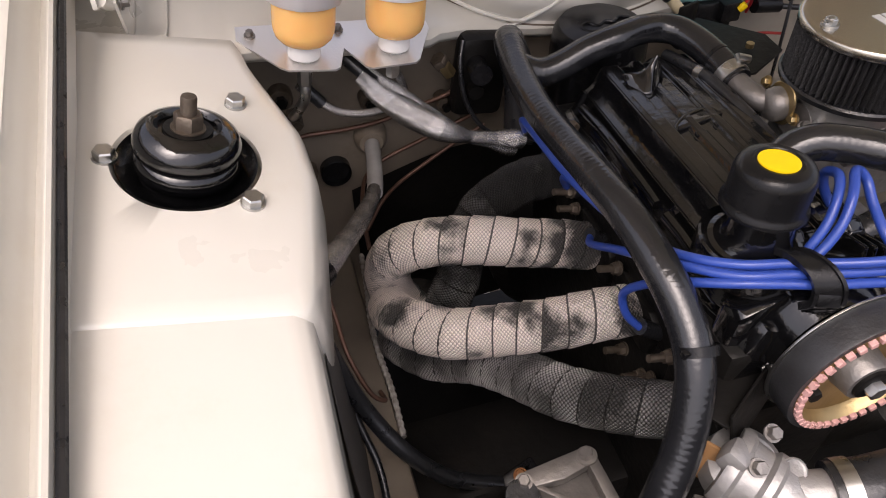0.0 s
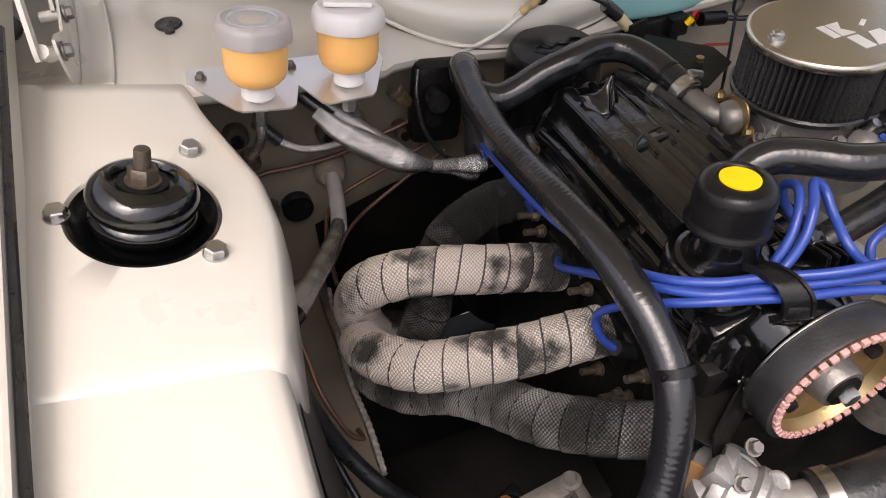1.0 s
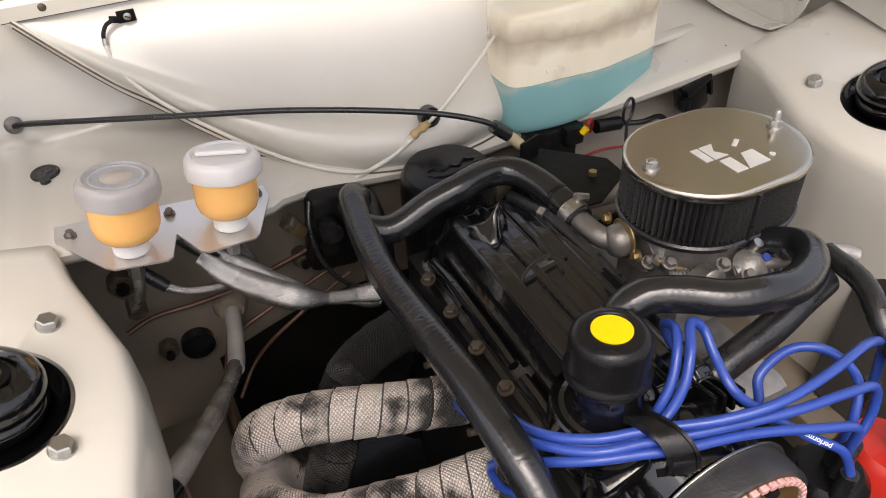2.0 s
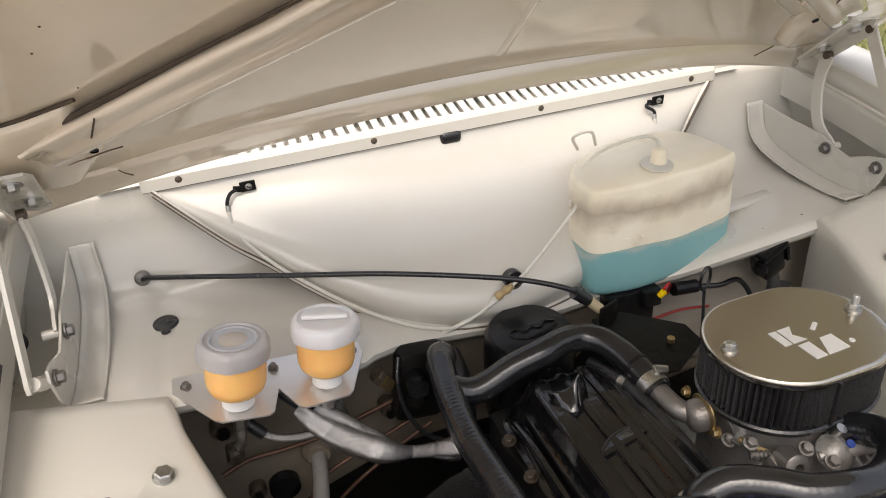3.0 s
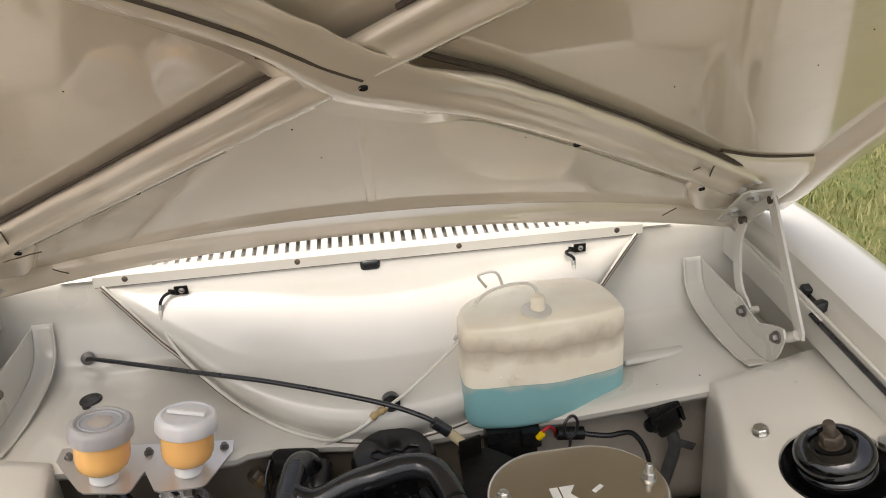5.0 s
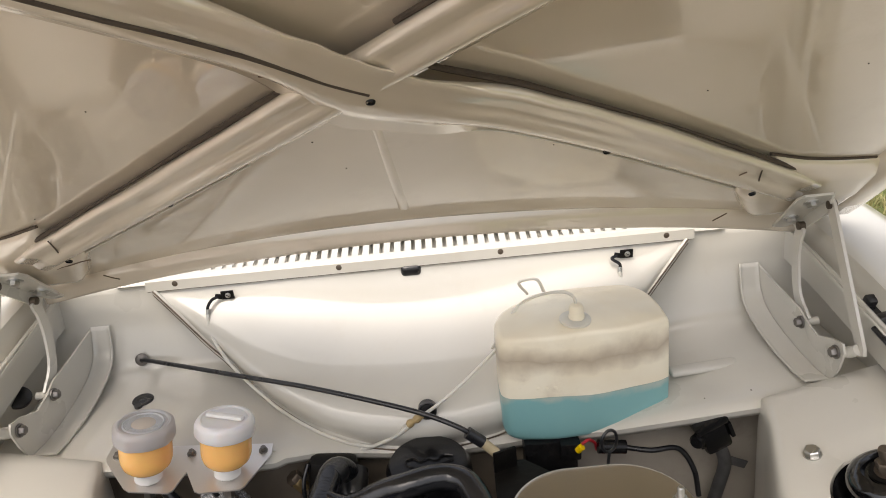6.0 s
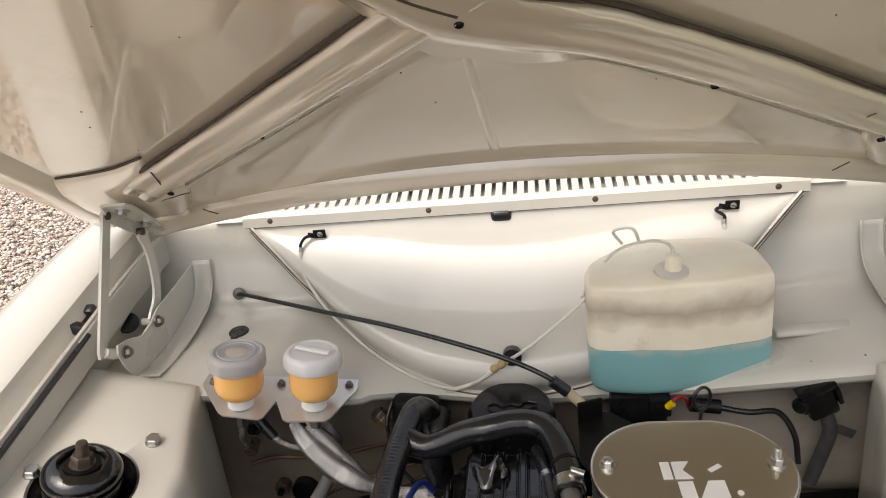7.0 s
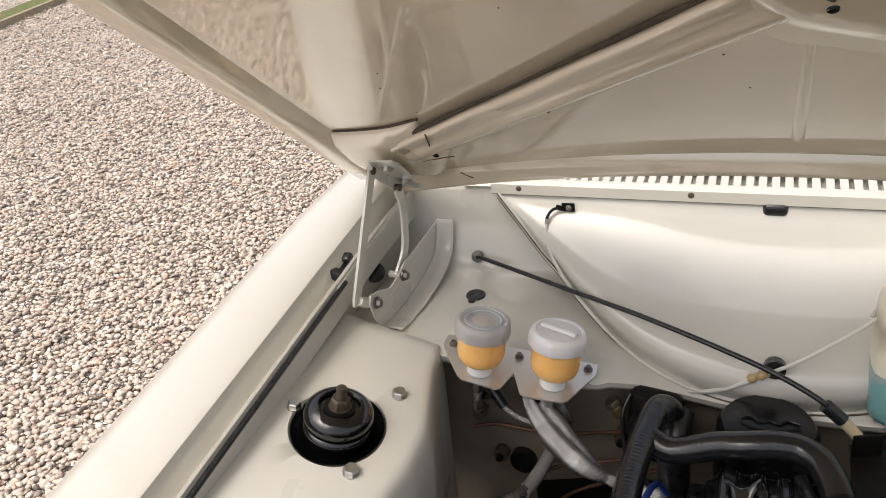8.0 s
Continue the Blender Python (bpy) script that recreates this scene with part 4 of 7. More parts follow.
def reservoir(base, axis, label, bar):
    frost = CAP_CLEAR if bar else CAP_GREY
    e = thing("fluid_reservoir", label, "reservoir", "fluid reservoirs", at=base)
    part("neck", lathe([(0, 0), (0.016, 0), (0.0178, 0.002), (0.0178, 0.016), (0.019, 0.018), (0, 0.018)], base, axis, 32), NYLON, e, "white plastic neck")
    part("bowl", lathe([(0, 0.016), (0.0185, 0.016), (0.0245, 0.0185), (0.0302, 0.0245), (0.0325, 0.031), (0.0333, 0.038), (0.0333, 0.067), (0, 0.067)], base, axis, 40), FLUID, e, "amber fluid-filled bowl")
    wave = lambda a, i: 1 + (0.034 * max(0, math.cos(5 * a)) ** 3 if 1 < i < 6 else 0)
    cap = part("cap", lathe([(0, 0.0635), (0.036, 0.0635), (0.0383, 0.0645), (0.0390, 0.068), (0.0384, 0.079), (0.0372, 0.083), (0.034, 0.0865), (0.031, 0.0868),
                             (0.0295, 0.0845), (0.02, 0.0842), (0, 0.0845)], base, axis, 64, wave=wave), frost, e, "frosted ribbed cap")
    m = aim(base, axis)
    if bar:
        part("grip", (lambda b: (b.transform(m @ pose(0, 0, 0.0875, 0, 0, 40)), b)[1])(rbox((0, 0, 0), (0.052, 0.010, 0.006), 0.0025)), NYLON, cap)
    else:
        part("raised_ring", lathe([(0.0235, 0.0845), (0.025, 0.0858), (0.0265, 0.0845)], base, axis, 48), CAP_CLEAR, cap)
        part("thin_centre", lathe([(0, 0.0838), (0.0165, 0.0838), (0.0145, 0.0850), (0, 0.0854)], base, axis, 40), CAP_AMBER, cap, "amber-tinged centre of the cap")
    # outlet below the bracket
    part("outlet", lathe([(0, -0.034), (0.007, -0.034), (0.0085, -0.03), (0.0085, -0.006), (0.012, -0.004), (0.012, 0), (0, 0)], base, axis, 6), STEEL, e)
    return e


R1, A1 = Vector((-0.382, 0.168, bracket_z(-0.382, 0.168) + 0.003)), Vector((0.14, 0.06, 0.988))
R2, A2 = Vector((-0.280, 0.178, bracket_z(-0.280, 0.178) + 0.003)), Vector((0.13, 0.10, 0.986))
reservoir(R1, A1, "amber brake fluid reservoir with a frosted grey cap", False)
reservoir(R2, A2, "amber clutch fluid reservoir with a white cap", True)
run("banjo_pipe", [R1 + A1 * -0.03, R1 + A1 * -0.05, (-0.398, 0.185, 0.765), (-0.405, 0.205, 0.745), (-0.41, 0.225, 0.735)], 0.0062, STEEL, "short plated pipe below the reservoir", "brake pipe",
    ends=[("union", lathe([(0, -0.01), (0.011, -0.01), (0.011, 0.012), (0, 0.012)], (-0.405, 0.21, 0.738), (0, -1, -0.4), 6), RUSTY)])
run("braided_hose", [(-0.385, 0.215, 0.775), (-0.37, 0.21, 0.757), (-0.345, 0.21, 0.737), (-0.31, 0.212, 0.728), (-0.28, 0.21, 0.735), (-0.265, 0.205, 0.75), (-0.275, 0.19, 0.79), R2 + A2 * -0.03],
    0.0055, SLEEVE_DARK, "braided steel clutch hose below the bracket", "hose", ends=[("end_sleeve", tube([(-0.39, 0.218, 0.782), (-0.367, 0.21, 0.753)], 0.008, 12, 3), RUBBER)])

# ---- firewall pipes ----
run("brake_pipe", [(-0.43, 0.235, 0.682), (-0.395, 0.243, 0.688), (-0.345, 0.246, 0.685), (-0.29, 0.247, 0.688), (-0.235, 0.247, 0.702), (-0.196, 0.243, 0.716), (-0.184, 0.238, 0.735), (-0.19, 0.236, 0.752)],
    0.0032, COPPER, "copper brake pipe along the firewall", "brake pipe", "brake pipes",
    ends=[("union", hex_head(0.0095, 0.02, (-0.196, 0.236, 0.75), (-0.5, -0.1, 0.8)), BRASS), ("sleeve_nut", hex_head(0.012, 0.012, (-0.206, 0.238, 0.764), (-0.5, -0.1, 0.8)), RUSTY)])
run("brake_pipe", [(-0.345, 0.10, 0.60), (-0.34, 0.16, 0.612), (-0.325, 0.215, 0.62), (-0.30, 0.235, 0.628), (-0.27, 0.24, 0.638), (-0.22, 0.245, 0.652), (-0.17, 0.248, 0.668), (-0.13, 0.25, 0.68)], 0.003,
    COPPER, "copper brake pipe bending round the column tube", "brake pipe", "brake pipes")
run("brake_pipe", [(-0.33, 0.21, 0.53), (-0.30, 0.24, 0.552), (-0.27, 0.245, 0.578), (-0.225, 0.247, 0.606), (-0.18, 0.25, 0.63), (-0.14, 0.25, 0.65)], 0.003, COPPER, "dark copper brake pipe low on the firewall", "brake pipe", "brake pipes")
for p, r in (((-0.303, 0.25, 0.719), 0.013), ((-0.20, 0.25, 0.695), 0.011), ((-0.415, 0.25, 0.745), 0.016), ((-0.395, 0.25, 0.62), 0.012)):
    e = thing("firewall_fitting", "dull steel fitting on the grimy firewall", "pipe fitting", "firewall fittings", at=p)
    part("flange", lathe([(0, -0.02), (r, -0.02), (r, 0.003), (r * 0.85, 0.006), (0, 0.006)], p, (0, -1, 0), 24), RUSTY, e)
    part("nipple", lathe([(0, 0.005), (r * 0.5, 0.005), (r * 0.5, 0.014), (0, 0.014)], p, (0, -1, 0), 6), BLACK_DIRTY, e)
part("firewall_hole", lathe([(0, -0.01), (0.0215, -0.01), (0.0215, 0.004), (0.0205, 0.0045), (0.0195, -0.004), (0, -0.006)], (-0.359, 0.252, 0.612), (0, -1, 0), 36), PLASTIC, car, "open black hole")
GREY_TUBE = material("grey_tube", (0.28, 0.27, 0.26), 0.5, second=(0.18, 0.17, 0.16), scale=40)
col = thing("column_tube", "grey tube through the firewall in a silvery heat sleeve", "tube", at=(-0.305, 0.25, 0.655))
part("boss", lathe([(0, -0.02), (0.024, -0.02), (0.022, 0.004), (0.016, 0.012), (0, 0.012)], (-0.305, 0.255, 0.657), (-0.1, -1, 0), 28), PAINT_DIRTY_SHADED, col)
part("tube", tube([(-0.305, 0.25, 0.656), (-0.309, 0.22, 0.652), (-0.318, 0.17, 0.650), (-0.324, 0.145, 0.652)], 0.0105, 14, 5), GREY_TUBE, col)
part("sleeve", tube([(-0.323, 0.15, 0.653), (-0.335, 0.12, 0.66), (-0.362, 0.06, 0.68), (-0.39, 0.01, 0.698), (-0.418, -0.042, 0.716)],
                    lambda s: 0.0095 + 0.0040 * s, 24, 20, shape=lambda a, d: 1 + 0.03 * math.sin(2 * a + 60 * d) + 0.012 * math.sin(5 * a - 150 * d)), SLEEVE_DARK, col, "silvery woven heat sleeve")
part("tape_band", tube([(-0.413, -0.034, 0.713), (-0.421, -0.048, 0.719)], 0.0155, 18, 2), PLASTIC, col)
run("wing_hose", [(-0.42, -0.047, 0.718), (-0.428, -0.06, 0.70), (-0.428, -0.07, 0.675), (-0.419, -0.092, 0.635), (-0.398, -0.115, 0.575), (-0.365, -0.147, 0.525), (-0.32, -0.168, 0.478), (-0.26, -0.18, 0.45)], 0.0095, RUBBER,
    "black rubber hose running down the inner wing", "hose", n=14)
run("wing_pipe", [(-0.412, 0.04, 0.63), (-0.407, 0.0, 0.60), (-0.402, -0.04, 0.575), (-0.386, -0.068, 0.535), (-0.37, -0.07, 0.515), (-0.372, -0.05, 0.505)], 0.003, COPPER, "thin copper pipe beside the inner wing", "brake pipe", "brake pipes")
run("wing_cable", [(-0.422, 0.0, 0.62), (-0.42, -0.06, 0.58), (-0.405, -0.11, 0.53), (-0.395, -0.15, 0.50), (-0.397, -0.22, 0.48), (-0.40, -0.4, 0.48)], 0.0045, RUBBER, "black cable lying on the chassis rail", "cable")

# flattened silver sleeve over the steering joint
sl = thing("heat_sleeve", "crumpled silver heat sleeve on a black cable", "heat sleeve", at=(-0.33, 0.2, 0.81))
part("cable", tube([(-0.352, 0.225, 0.832), (-0.333, 0.208, 0.812), (-0.305, 0.184, 0.787)], 0.0085, 12, 5), RUBBER, sl)
part("sleeve", tube([(-0.318, 0.193, 0.797), (-0.296, 0.178, 0.776), (-0.262, 0.158, 0.75), (-0.228, 0.146, 0.728), (-0.198, 0.146, 0.712), (-0.165, 0.15, 0.698), (-0.13, 0.155, 0.682)],
                    lambda s: interp([(0, 0.013), (0.12, 0.020), (0.3, 0.026), (0.48, 0.025), (0.58, 0.018), (0.66, 0.012), (0.82, 0.014), (0.95, 0.022), (1, 0.021)], s)[0], 36, 24,
                    shape=lambda a, d: (0.42 + 0.63 * abs(math.cos(a + 0.5 + 7 * d))) * (1 + 0.02 * math.sin(2 * a + 70 * d) + 0.008 * math.sin(5 * a + 160 * d))), SLEEVE, sl, "silver woven sleeve")

# ---- washer bottle ----
bottle = thing("washer_bottle", "yellowed plastic washer bottle part full of blue fluid", "washer bottle", at=(0.226, 0.30, 0.83))
FRONT = [(0.103, 0.292), (0.103, 0.256), (0.107, 0.241), (0.121, 0.233), (0.16, 0.228), (0.20, 0.226), (0.235, 0.226), (0.27, 0.230), (0.31, 0.239), (0.339, 0.250), (0.347, 0.264), (0.343, 0.33), (0.328, 0.365), (0.30, 0.376),
         (0.22, 0.372), (0.15, 0.350), (0.115, 0.318)]
LEVEL = 0.870


def bottle_floor(x):
    return interp([(0.10, 0.802), (0.13, 0.797), (0.22, 0.799), (0.30, 0.809), (0.35, 0.820)], x)[0]


def bottle_roof(x, y):
    return 0.9625 + 0.012 * math.exp(-((x - 0.24) / 0.10) ** 2) * (1 - abs(y - 0.30) / 0.14)


def bottle_shell(z0, z1, rounded_low, rounded_top):
    bm = bmesh.new()
    n = 96
    dense = spline([(x, y, 0) for x, y in FRONT + FRONT[:1]], 8)[:-1]
    cx, cy = 0.226, 0.300
    levels = []
    if rounded_low:
        levels += [(0.93, 0.0), (0.97, 0.003), (0.992, 0.009)]
    else:
        levels += [(1.0, 0.0)]
    rings = []
    steps = [(f, "low", h) for f, h in levels] + [(1.0, "mid", q) for q in (0.25, 0.5, 0.75)]
    steps += [(0.992, "top", 0.007), (0.97, "top", 0.002), (0.93, "top", 0.0), (0.5, "top", -0.001), (0.12, "top", -0.001)] if rounded_top else [(1.0, "top", 0.0)]
    for f, kind, h in steps:
        ring = []
        for p in dense:
            x, y = cx + (p.x - cx) * f, cy + (p.y - cy) * f
            lo = bottle_floor(x) if z0 is None else z0
            hi = bottle_roof(x, y) if z1 is None else z1
            z = lo + h if kind == "low" else hi - h if kind == "top" else lo + (hi - lo) * h
            wob = 0.0012 * math.sin(60 * p.x + 40 * z)
            ring.append(bm.verts.new((x, y + wob, z)))
        rings.append(ring)
    m = len(dense)
    for p, q in zip(rings, rings[1:]):
        for k in range(m):
            bm.faces.new((p[k], p[(k + 1) % m], q[(k + 1) % m], q[k]))
    bm.faces.new(rings[0][::-1])
    bm.faces.new(rings[-1])
    return bm


part("lower_half", bottle_shell(None, LEVEL, True, False), TANK_BLUE, bottle, "blue fluid behind clouded plastic", smooth=60)
part("upper_half", bottle_shell(LEVEL + 0.0005, None, False, True), TANK, bottle, "yellowed plastic above the fluid", smooth=60)
part("filler_ring", lathe([(0, 0), (0.022, 0), (0.022, 0.003), (0.017, 0.005), (0, 0.005)], (0.215, 0.258, 0.9715), (0.05, -0.1, 1), 32), CLEAR_TUBE, bottle)
part("pump_cap", lathe([(0, 0.004), (0.011, 0.004), (0.0115, 0.007), (0.0100, 0.012), (0.0105, 0.019), (0.0085, 0.0245), (0.004, 0.027), (0, 0.027)], (0.217, 0.258, 0.971), (0.0, 0, 1), 24), TANK, bottle, "yellowed pump cap")
part("suction_tube", tube([(0.217, 0.258, 0.996), (0.213, 0.260, 1.008), (0.200, 0.266, 1.013), (0.175, 0.280, 1.006), (0.15, 0.300, 0.988), (0.132, 0.31, 0.965), (0.112, 0.30, 0.94), (0.098, 0.285, 0.925)], 0.0023, 10, 8), CLEAR_TUBE, bottle)
part("hanger", tube([(0.165, 0.385, 0.96), (0.152, 0.375, 0.985), (0.178, 0.37, 0.99), (0.19, 0.375, 0.965)], 0.0025, 8, 6), PAINT, bottle)
for k in range(3):
    part("embossed_mark", rbox((0.155 + 0.012 * k, 0.2285 - 0.0007 * k, 0.885), (0.005, 0.0012, 0.005), 0.0005), TANK, bottle)

# ---- loom and fittings behind the engine ----
relay = thing("relay", "black relay box with yellow and red wires", "relay", at=(0.19, 0.235, 0.77))
part("box", rbox((0.168, 0.238, 0.765), (0.078, 0.03, 0.066), 0.006), PLASTIC, relay)
part("plug", rbox((0.195, 0.225, 0.785), (0.03, 0.025, 0.028), 0.003), PLASTIC, relay)
part("yellow_terminal", tube([(0.204, 0.212, 0.789), (0.210, 0.209, 0.797)], 0.005, 10, 2), YELLOW, relay)
part("red_wire", tube([(0.21, 0.21, 0.80), (0.220, 0.215, 0.803), (0.231, 0.225, 0.79), (0.236, 0.235, 0.77)], 0.0022, 8, 6), material("red_wire", (0.45, 0.02, 0.03), 0.4), relay)
part("connector", tube([(0.235, 0.222, 0.785), (0.275, 0.222, 0.78)], 0.010, 10, 3), PLASTIC, relay)
run("wire", [(0.27, 0.222, 0.78), (0.31, 0.215, 0.775), (0.35, 0.22, 0.77), (0.37, 0.21, 0.74), (0.375, 0.20, 0.70)], 0.004, RUBBER, "black taped wire behind the air filter", "wire", "wires")
run("wire", [(0.13, 0.23, 0.74), (0.20, 0.235, 0.73), (0.26, 0.232, 0.735), (0.31, 0.23, 0.728)], 0.0022, material("dark_red_wire", (0.3, 0.03, 0.025), 0.45), "thin red wire along the firewall", "wire", "wires")
run("breather_pipe", [(0.24, 0.235, 0.805), (0.30, 0.23, 0.805), (0.36, 0.232, 0.812)], 0.007, PAINT, "cream-painted pipe across the firewall", "pipe")
sensor = thing("wiper_plug", "black connector with a taped loom under the tray", "connector", at=(0.39, 0.215, 0.80))
part("body", rbox((0.396, 0.217, 0.796), (0.040, 0.034, 0.052), 0.006, (6, -22, 6)), PLASTIC, sensor)
part("cap", rbox((0.386, 0.214, 0.822), (0.050, 0.042, 0.016), 0.005, (6, -22, 6)), PLASTIC, sensor)
for k in (-1, 1):
    part("latch", rbox((0.396 + 0.021 * k, 0.204, 0.800 + 0.008 * k), (0.006, 0.010, 0.028), 0.0015, (6, -22, 6)), PLASTIC, sensor)
part("side_boss", lathe([(0, 0), (0.010, 0), (0.011, 0.006), (0.008, 0.011), (0, 0.011)], (0.374, 0.206, 0.792), (-0.6, -0.8, 0.1), 16), PLASTIC, sensor)
GREY_TAPE = material("grey_tape", (0.05, 0.05, 0.05), 0.5, second=(0.10, 0.10, 0.10), scale=60)
part("loom", tube([(0.405, 0.216, 0.778), (0.414, 0.216, 0.756), (0.418, 0.218, 0.735), (0.412, 0.22, 0.70), (0.40, 0.22, 0.65)], 0.0095, 12, 6), GREY_TAPE, sensor)
part("tape_tail", rbox((0.432, 0.214, 0.742), (0.034, 0.003, 0.013), 0.001, (0, 24, 0)), GREY_TAPE, sensor)
dip = thing("dipstick", "black wire dipstick ring standing by the air filter", "dipstick", at=(0.237, 0.16, 0.79))
ring_pts = [(0.237 + 0.011 * math.cos(a), 0.161 + 0.004 * math.cos(a), 0.838 + 0.017 * math.sin(a)) for a in (2 * math.pi * k / 14 - math.pi / 2 for k in range(15))]
part("ring", tube(ring_pts, 0.0022, 8, 3), RUBBER, dip)
part("rod", tube([(0.237, 0.161, 0.821), (0.225, 0.14, 0.76), (0.20, 0.10, 0.62)], 0.0022, 8, 4), RUBBER, dip)


# ---- engine ----
engine = thing("engine", "black-painted four-cylinder engine with a ribbed rocker cover", "engine", at=(0, -0.05, 0.32))
part("block", rbox((0.0, -0.05, 0.47), (0.19, 0.44, 0.34), 0.012), BLACK_DIRTY, engine)
head = part("cylinder_head", rbox((-0.005, -0.06, 0.69), (0.18, 0.41, 0.10), 0.008), BLACK_DIRTY, engine)
part("bell_housing", lathe([(0, 0), (0.13, 0), (0.15, 0.02), (0.15, 0.05), (0, 0.05)], (0.0, 0.15, 0.45), (0, 1, 0), 40), BLACK_DIRTY, engine)


def rocker():
    """Trapezoid cover: flange, sloping sides, raised top with lengthwise ribs."""
    bm = bmesh.new()
    prof = [(-0.088, 0.740), (-0.090, 0.748), (-0.083, 0.751), (-0.080, 0.756), (-0.074, 0.785), (-0.068, 0.790), (-0.063, 0.797), (-0.058, 0.812), (-0.054, 0.8155),
            (-0.040, 0.8158), (-0.037, 0.8115), (-0.024, 0.8115), (-0.021, 0.8165), (-0.013, 0.8165), (-0.010, 0.812), (0.004, 0.812), (0.007, 0.8165), (0.015, 0.8165),
            (0.018, 0.812), (0.031, 0.812), (0.034, 0.816), (0.046, 0.815), (0.051, 0.811), (0.056, 0.795), (0.066, 0.790), (0.072, 0.756), (0.076, 0.748), (0.076, 0.740)]
    ys = [(0.118, 0.90, -0.055), (0.114, 0.96, -0.025), (0.104, 0.985, -0.008), (0.092, 1.0, 0)] + [(0.08 - 0.0275 * k, 1.0, 0) for k in range(10)] + [(-0.205, 1.0, 0.0), (-0.214, 0.99, -0.006), (-0.222, 0.97, -0.03), (-0.226, 0.95, -0.06)]
    rows = []
    for y, f, dz in ys:
        row = []
        for x, z in prof:
            top = max(0.0, (z - 0.75) / 0.066)
            row.append(bm.verts.new((x * f, y, z + dz * top)))
        rows.append(row)
    for p, q in zip(rows, rows[1:]):
        for k in range(len(prof) - 1):
            bm.faces.new((p[k], q[k], q[k + 1], p[k + 1]))
    bm.faces.new(rows[0])
    bm.faces.new(rows[-1][::-1])
    bmesh.ops.recalc_face_normals(bm, faces=bm.faces)
    sharp = [e for e in bm.edges if e.is_manifold and e.calc_face_angle() > 0.3]
    bmesh.ops.bevel(bm, geom=sharp, offset=0.0024, segments=3, affect="EDGES", clamp_overlap=True)
    return bm


cover = part("rocker_cover", rocker(), BLACK_GLOSS, engine, "gloss black ribbed rocker cover", smooth=30)
# crescent boss and rear bracket fin
cres = [(-0.038, -0.040), (-0.034, -0.032), (-0.022, -0.023), (-0.006, -0.017), (0.008, -0.015), (0.017, -0.018), (0.021, -0.027)]
part("cover_boss", tube([(x, y, 0.8132) for x, y in cres], lambda q: 0.0016 + 0.0022 * math.sin(math.pi * q), 10, 6), BLACK_GLOSS, cover)
part("boss_face", prism([(x * 0.97 - 0.0005, y - 0.001) for x, y in cres][::-1], 0.0034, pose(0, 0, 0.8120), 0.001), BLACK_GLOSS, cover)
for x0, y0, y1 in ((0.0105, -0.045, -0.165), (-0.017, -0.055, -0.160)):
    part("slot_rim", tube([(x0 - 0.006, y0, 0.8135), (x0 - 0.0045, y0 + 0.006, 0.8138), (x0 + 0.0045, y0 + 0.006, 0.8138), (x0 + 0.006, y0, 0.8135), (x0 + 0.006, (y0 + y1) / 2, 0.8135), (x0 + 0.006, y1, 0.813)], 0.0016, 8, 4), BLACK_GLOSS, cover)
FIN_TOP = [(-0.0515, 0.060, 0.8235), (-0.044, 0.055, 0.8270), (-0.036, 0.053, 0.8275), (-0.028, 0.053, 0.8320), (-0.021, 0.053, 0.8400), (-0.0165, 0.052, 0.8455), (-0.0125, 0.056, 0.8405), (-0.007, 0.060, 0.8300)]
FIN_LOW = [(-0.049, 0.050, 0.8140), (-0.043, 0.036, 0.8140), (-0.038, 0.028, 0.8140), (-0.031, 0.026, 0.8140), (-0.023, 0.031, 0.8140), (-0.014, 0.040, 0.8140), (-0.006, 0.048, 0.8140), (-0.003, 0.056, 0.8140)]


def fin_point(u, v):
    k = min(int(u * 7), 6)
    f = u * 7 - k
    a, b = Vector(FIN_LOW[k]).lerp(Vector(FIN_LOW[k + 1]), f), Vector(FIN_TOP[k]).lerp(Vector(FIN_TOP[k + 1]), f)
    p = a.lerp(b, v)
    return p.x, p.y + 0.003 * math.sin(math.pi * v) * math.cos(9 * u), p.z


thicken(part("cover_fin", sheet(22, 8, fin_point), BLACK_GLOSS, cover, "folded sheet fin"), 0.0016)
part("side_rail", tube([(-0.085, 0.075, 0.776), (-0.083, 0.03, 0.777), (-0.083, -0.06, 0.777), (-0.084, -0.10, 0.776)], 0.006, 10, 4), BLACK_GLOSS, cover)
part("side_rail", tube([(-0.084, -0.118, 0.776), (-0.084, -0.15, 0.776), (-0.085, -0.18, 0.775)], 0.007, 10, 4), BLACK_GLOSS, cover)
for y in (0.08, 0.02, -0.04, -0.10, -0.16):
    part("cover_bolt", hex_head(0.0065, 0.006, (-0.092, y, 0.747), (-0.2, 0, 1), washer=0.009), RUSTY, cover)
for y in (0.07, -0.03, -0.13):
    part("cover_bolt", hex_head(0.0065, 0.006, (0.080, y, 0.747), (0.2, 0, 1), washer=0.009), RUSTY, cover)
for k in range(4):
    part("front_rib", rbox((0.028 + 0.011 * k, -0.213, 0.80 - 0.003 * k), (0.005, 0.055, 0.020), 0.002, (-12, 0, 0)), BLACK_GLOSS, cover)

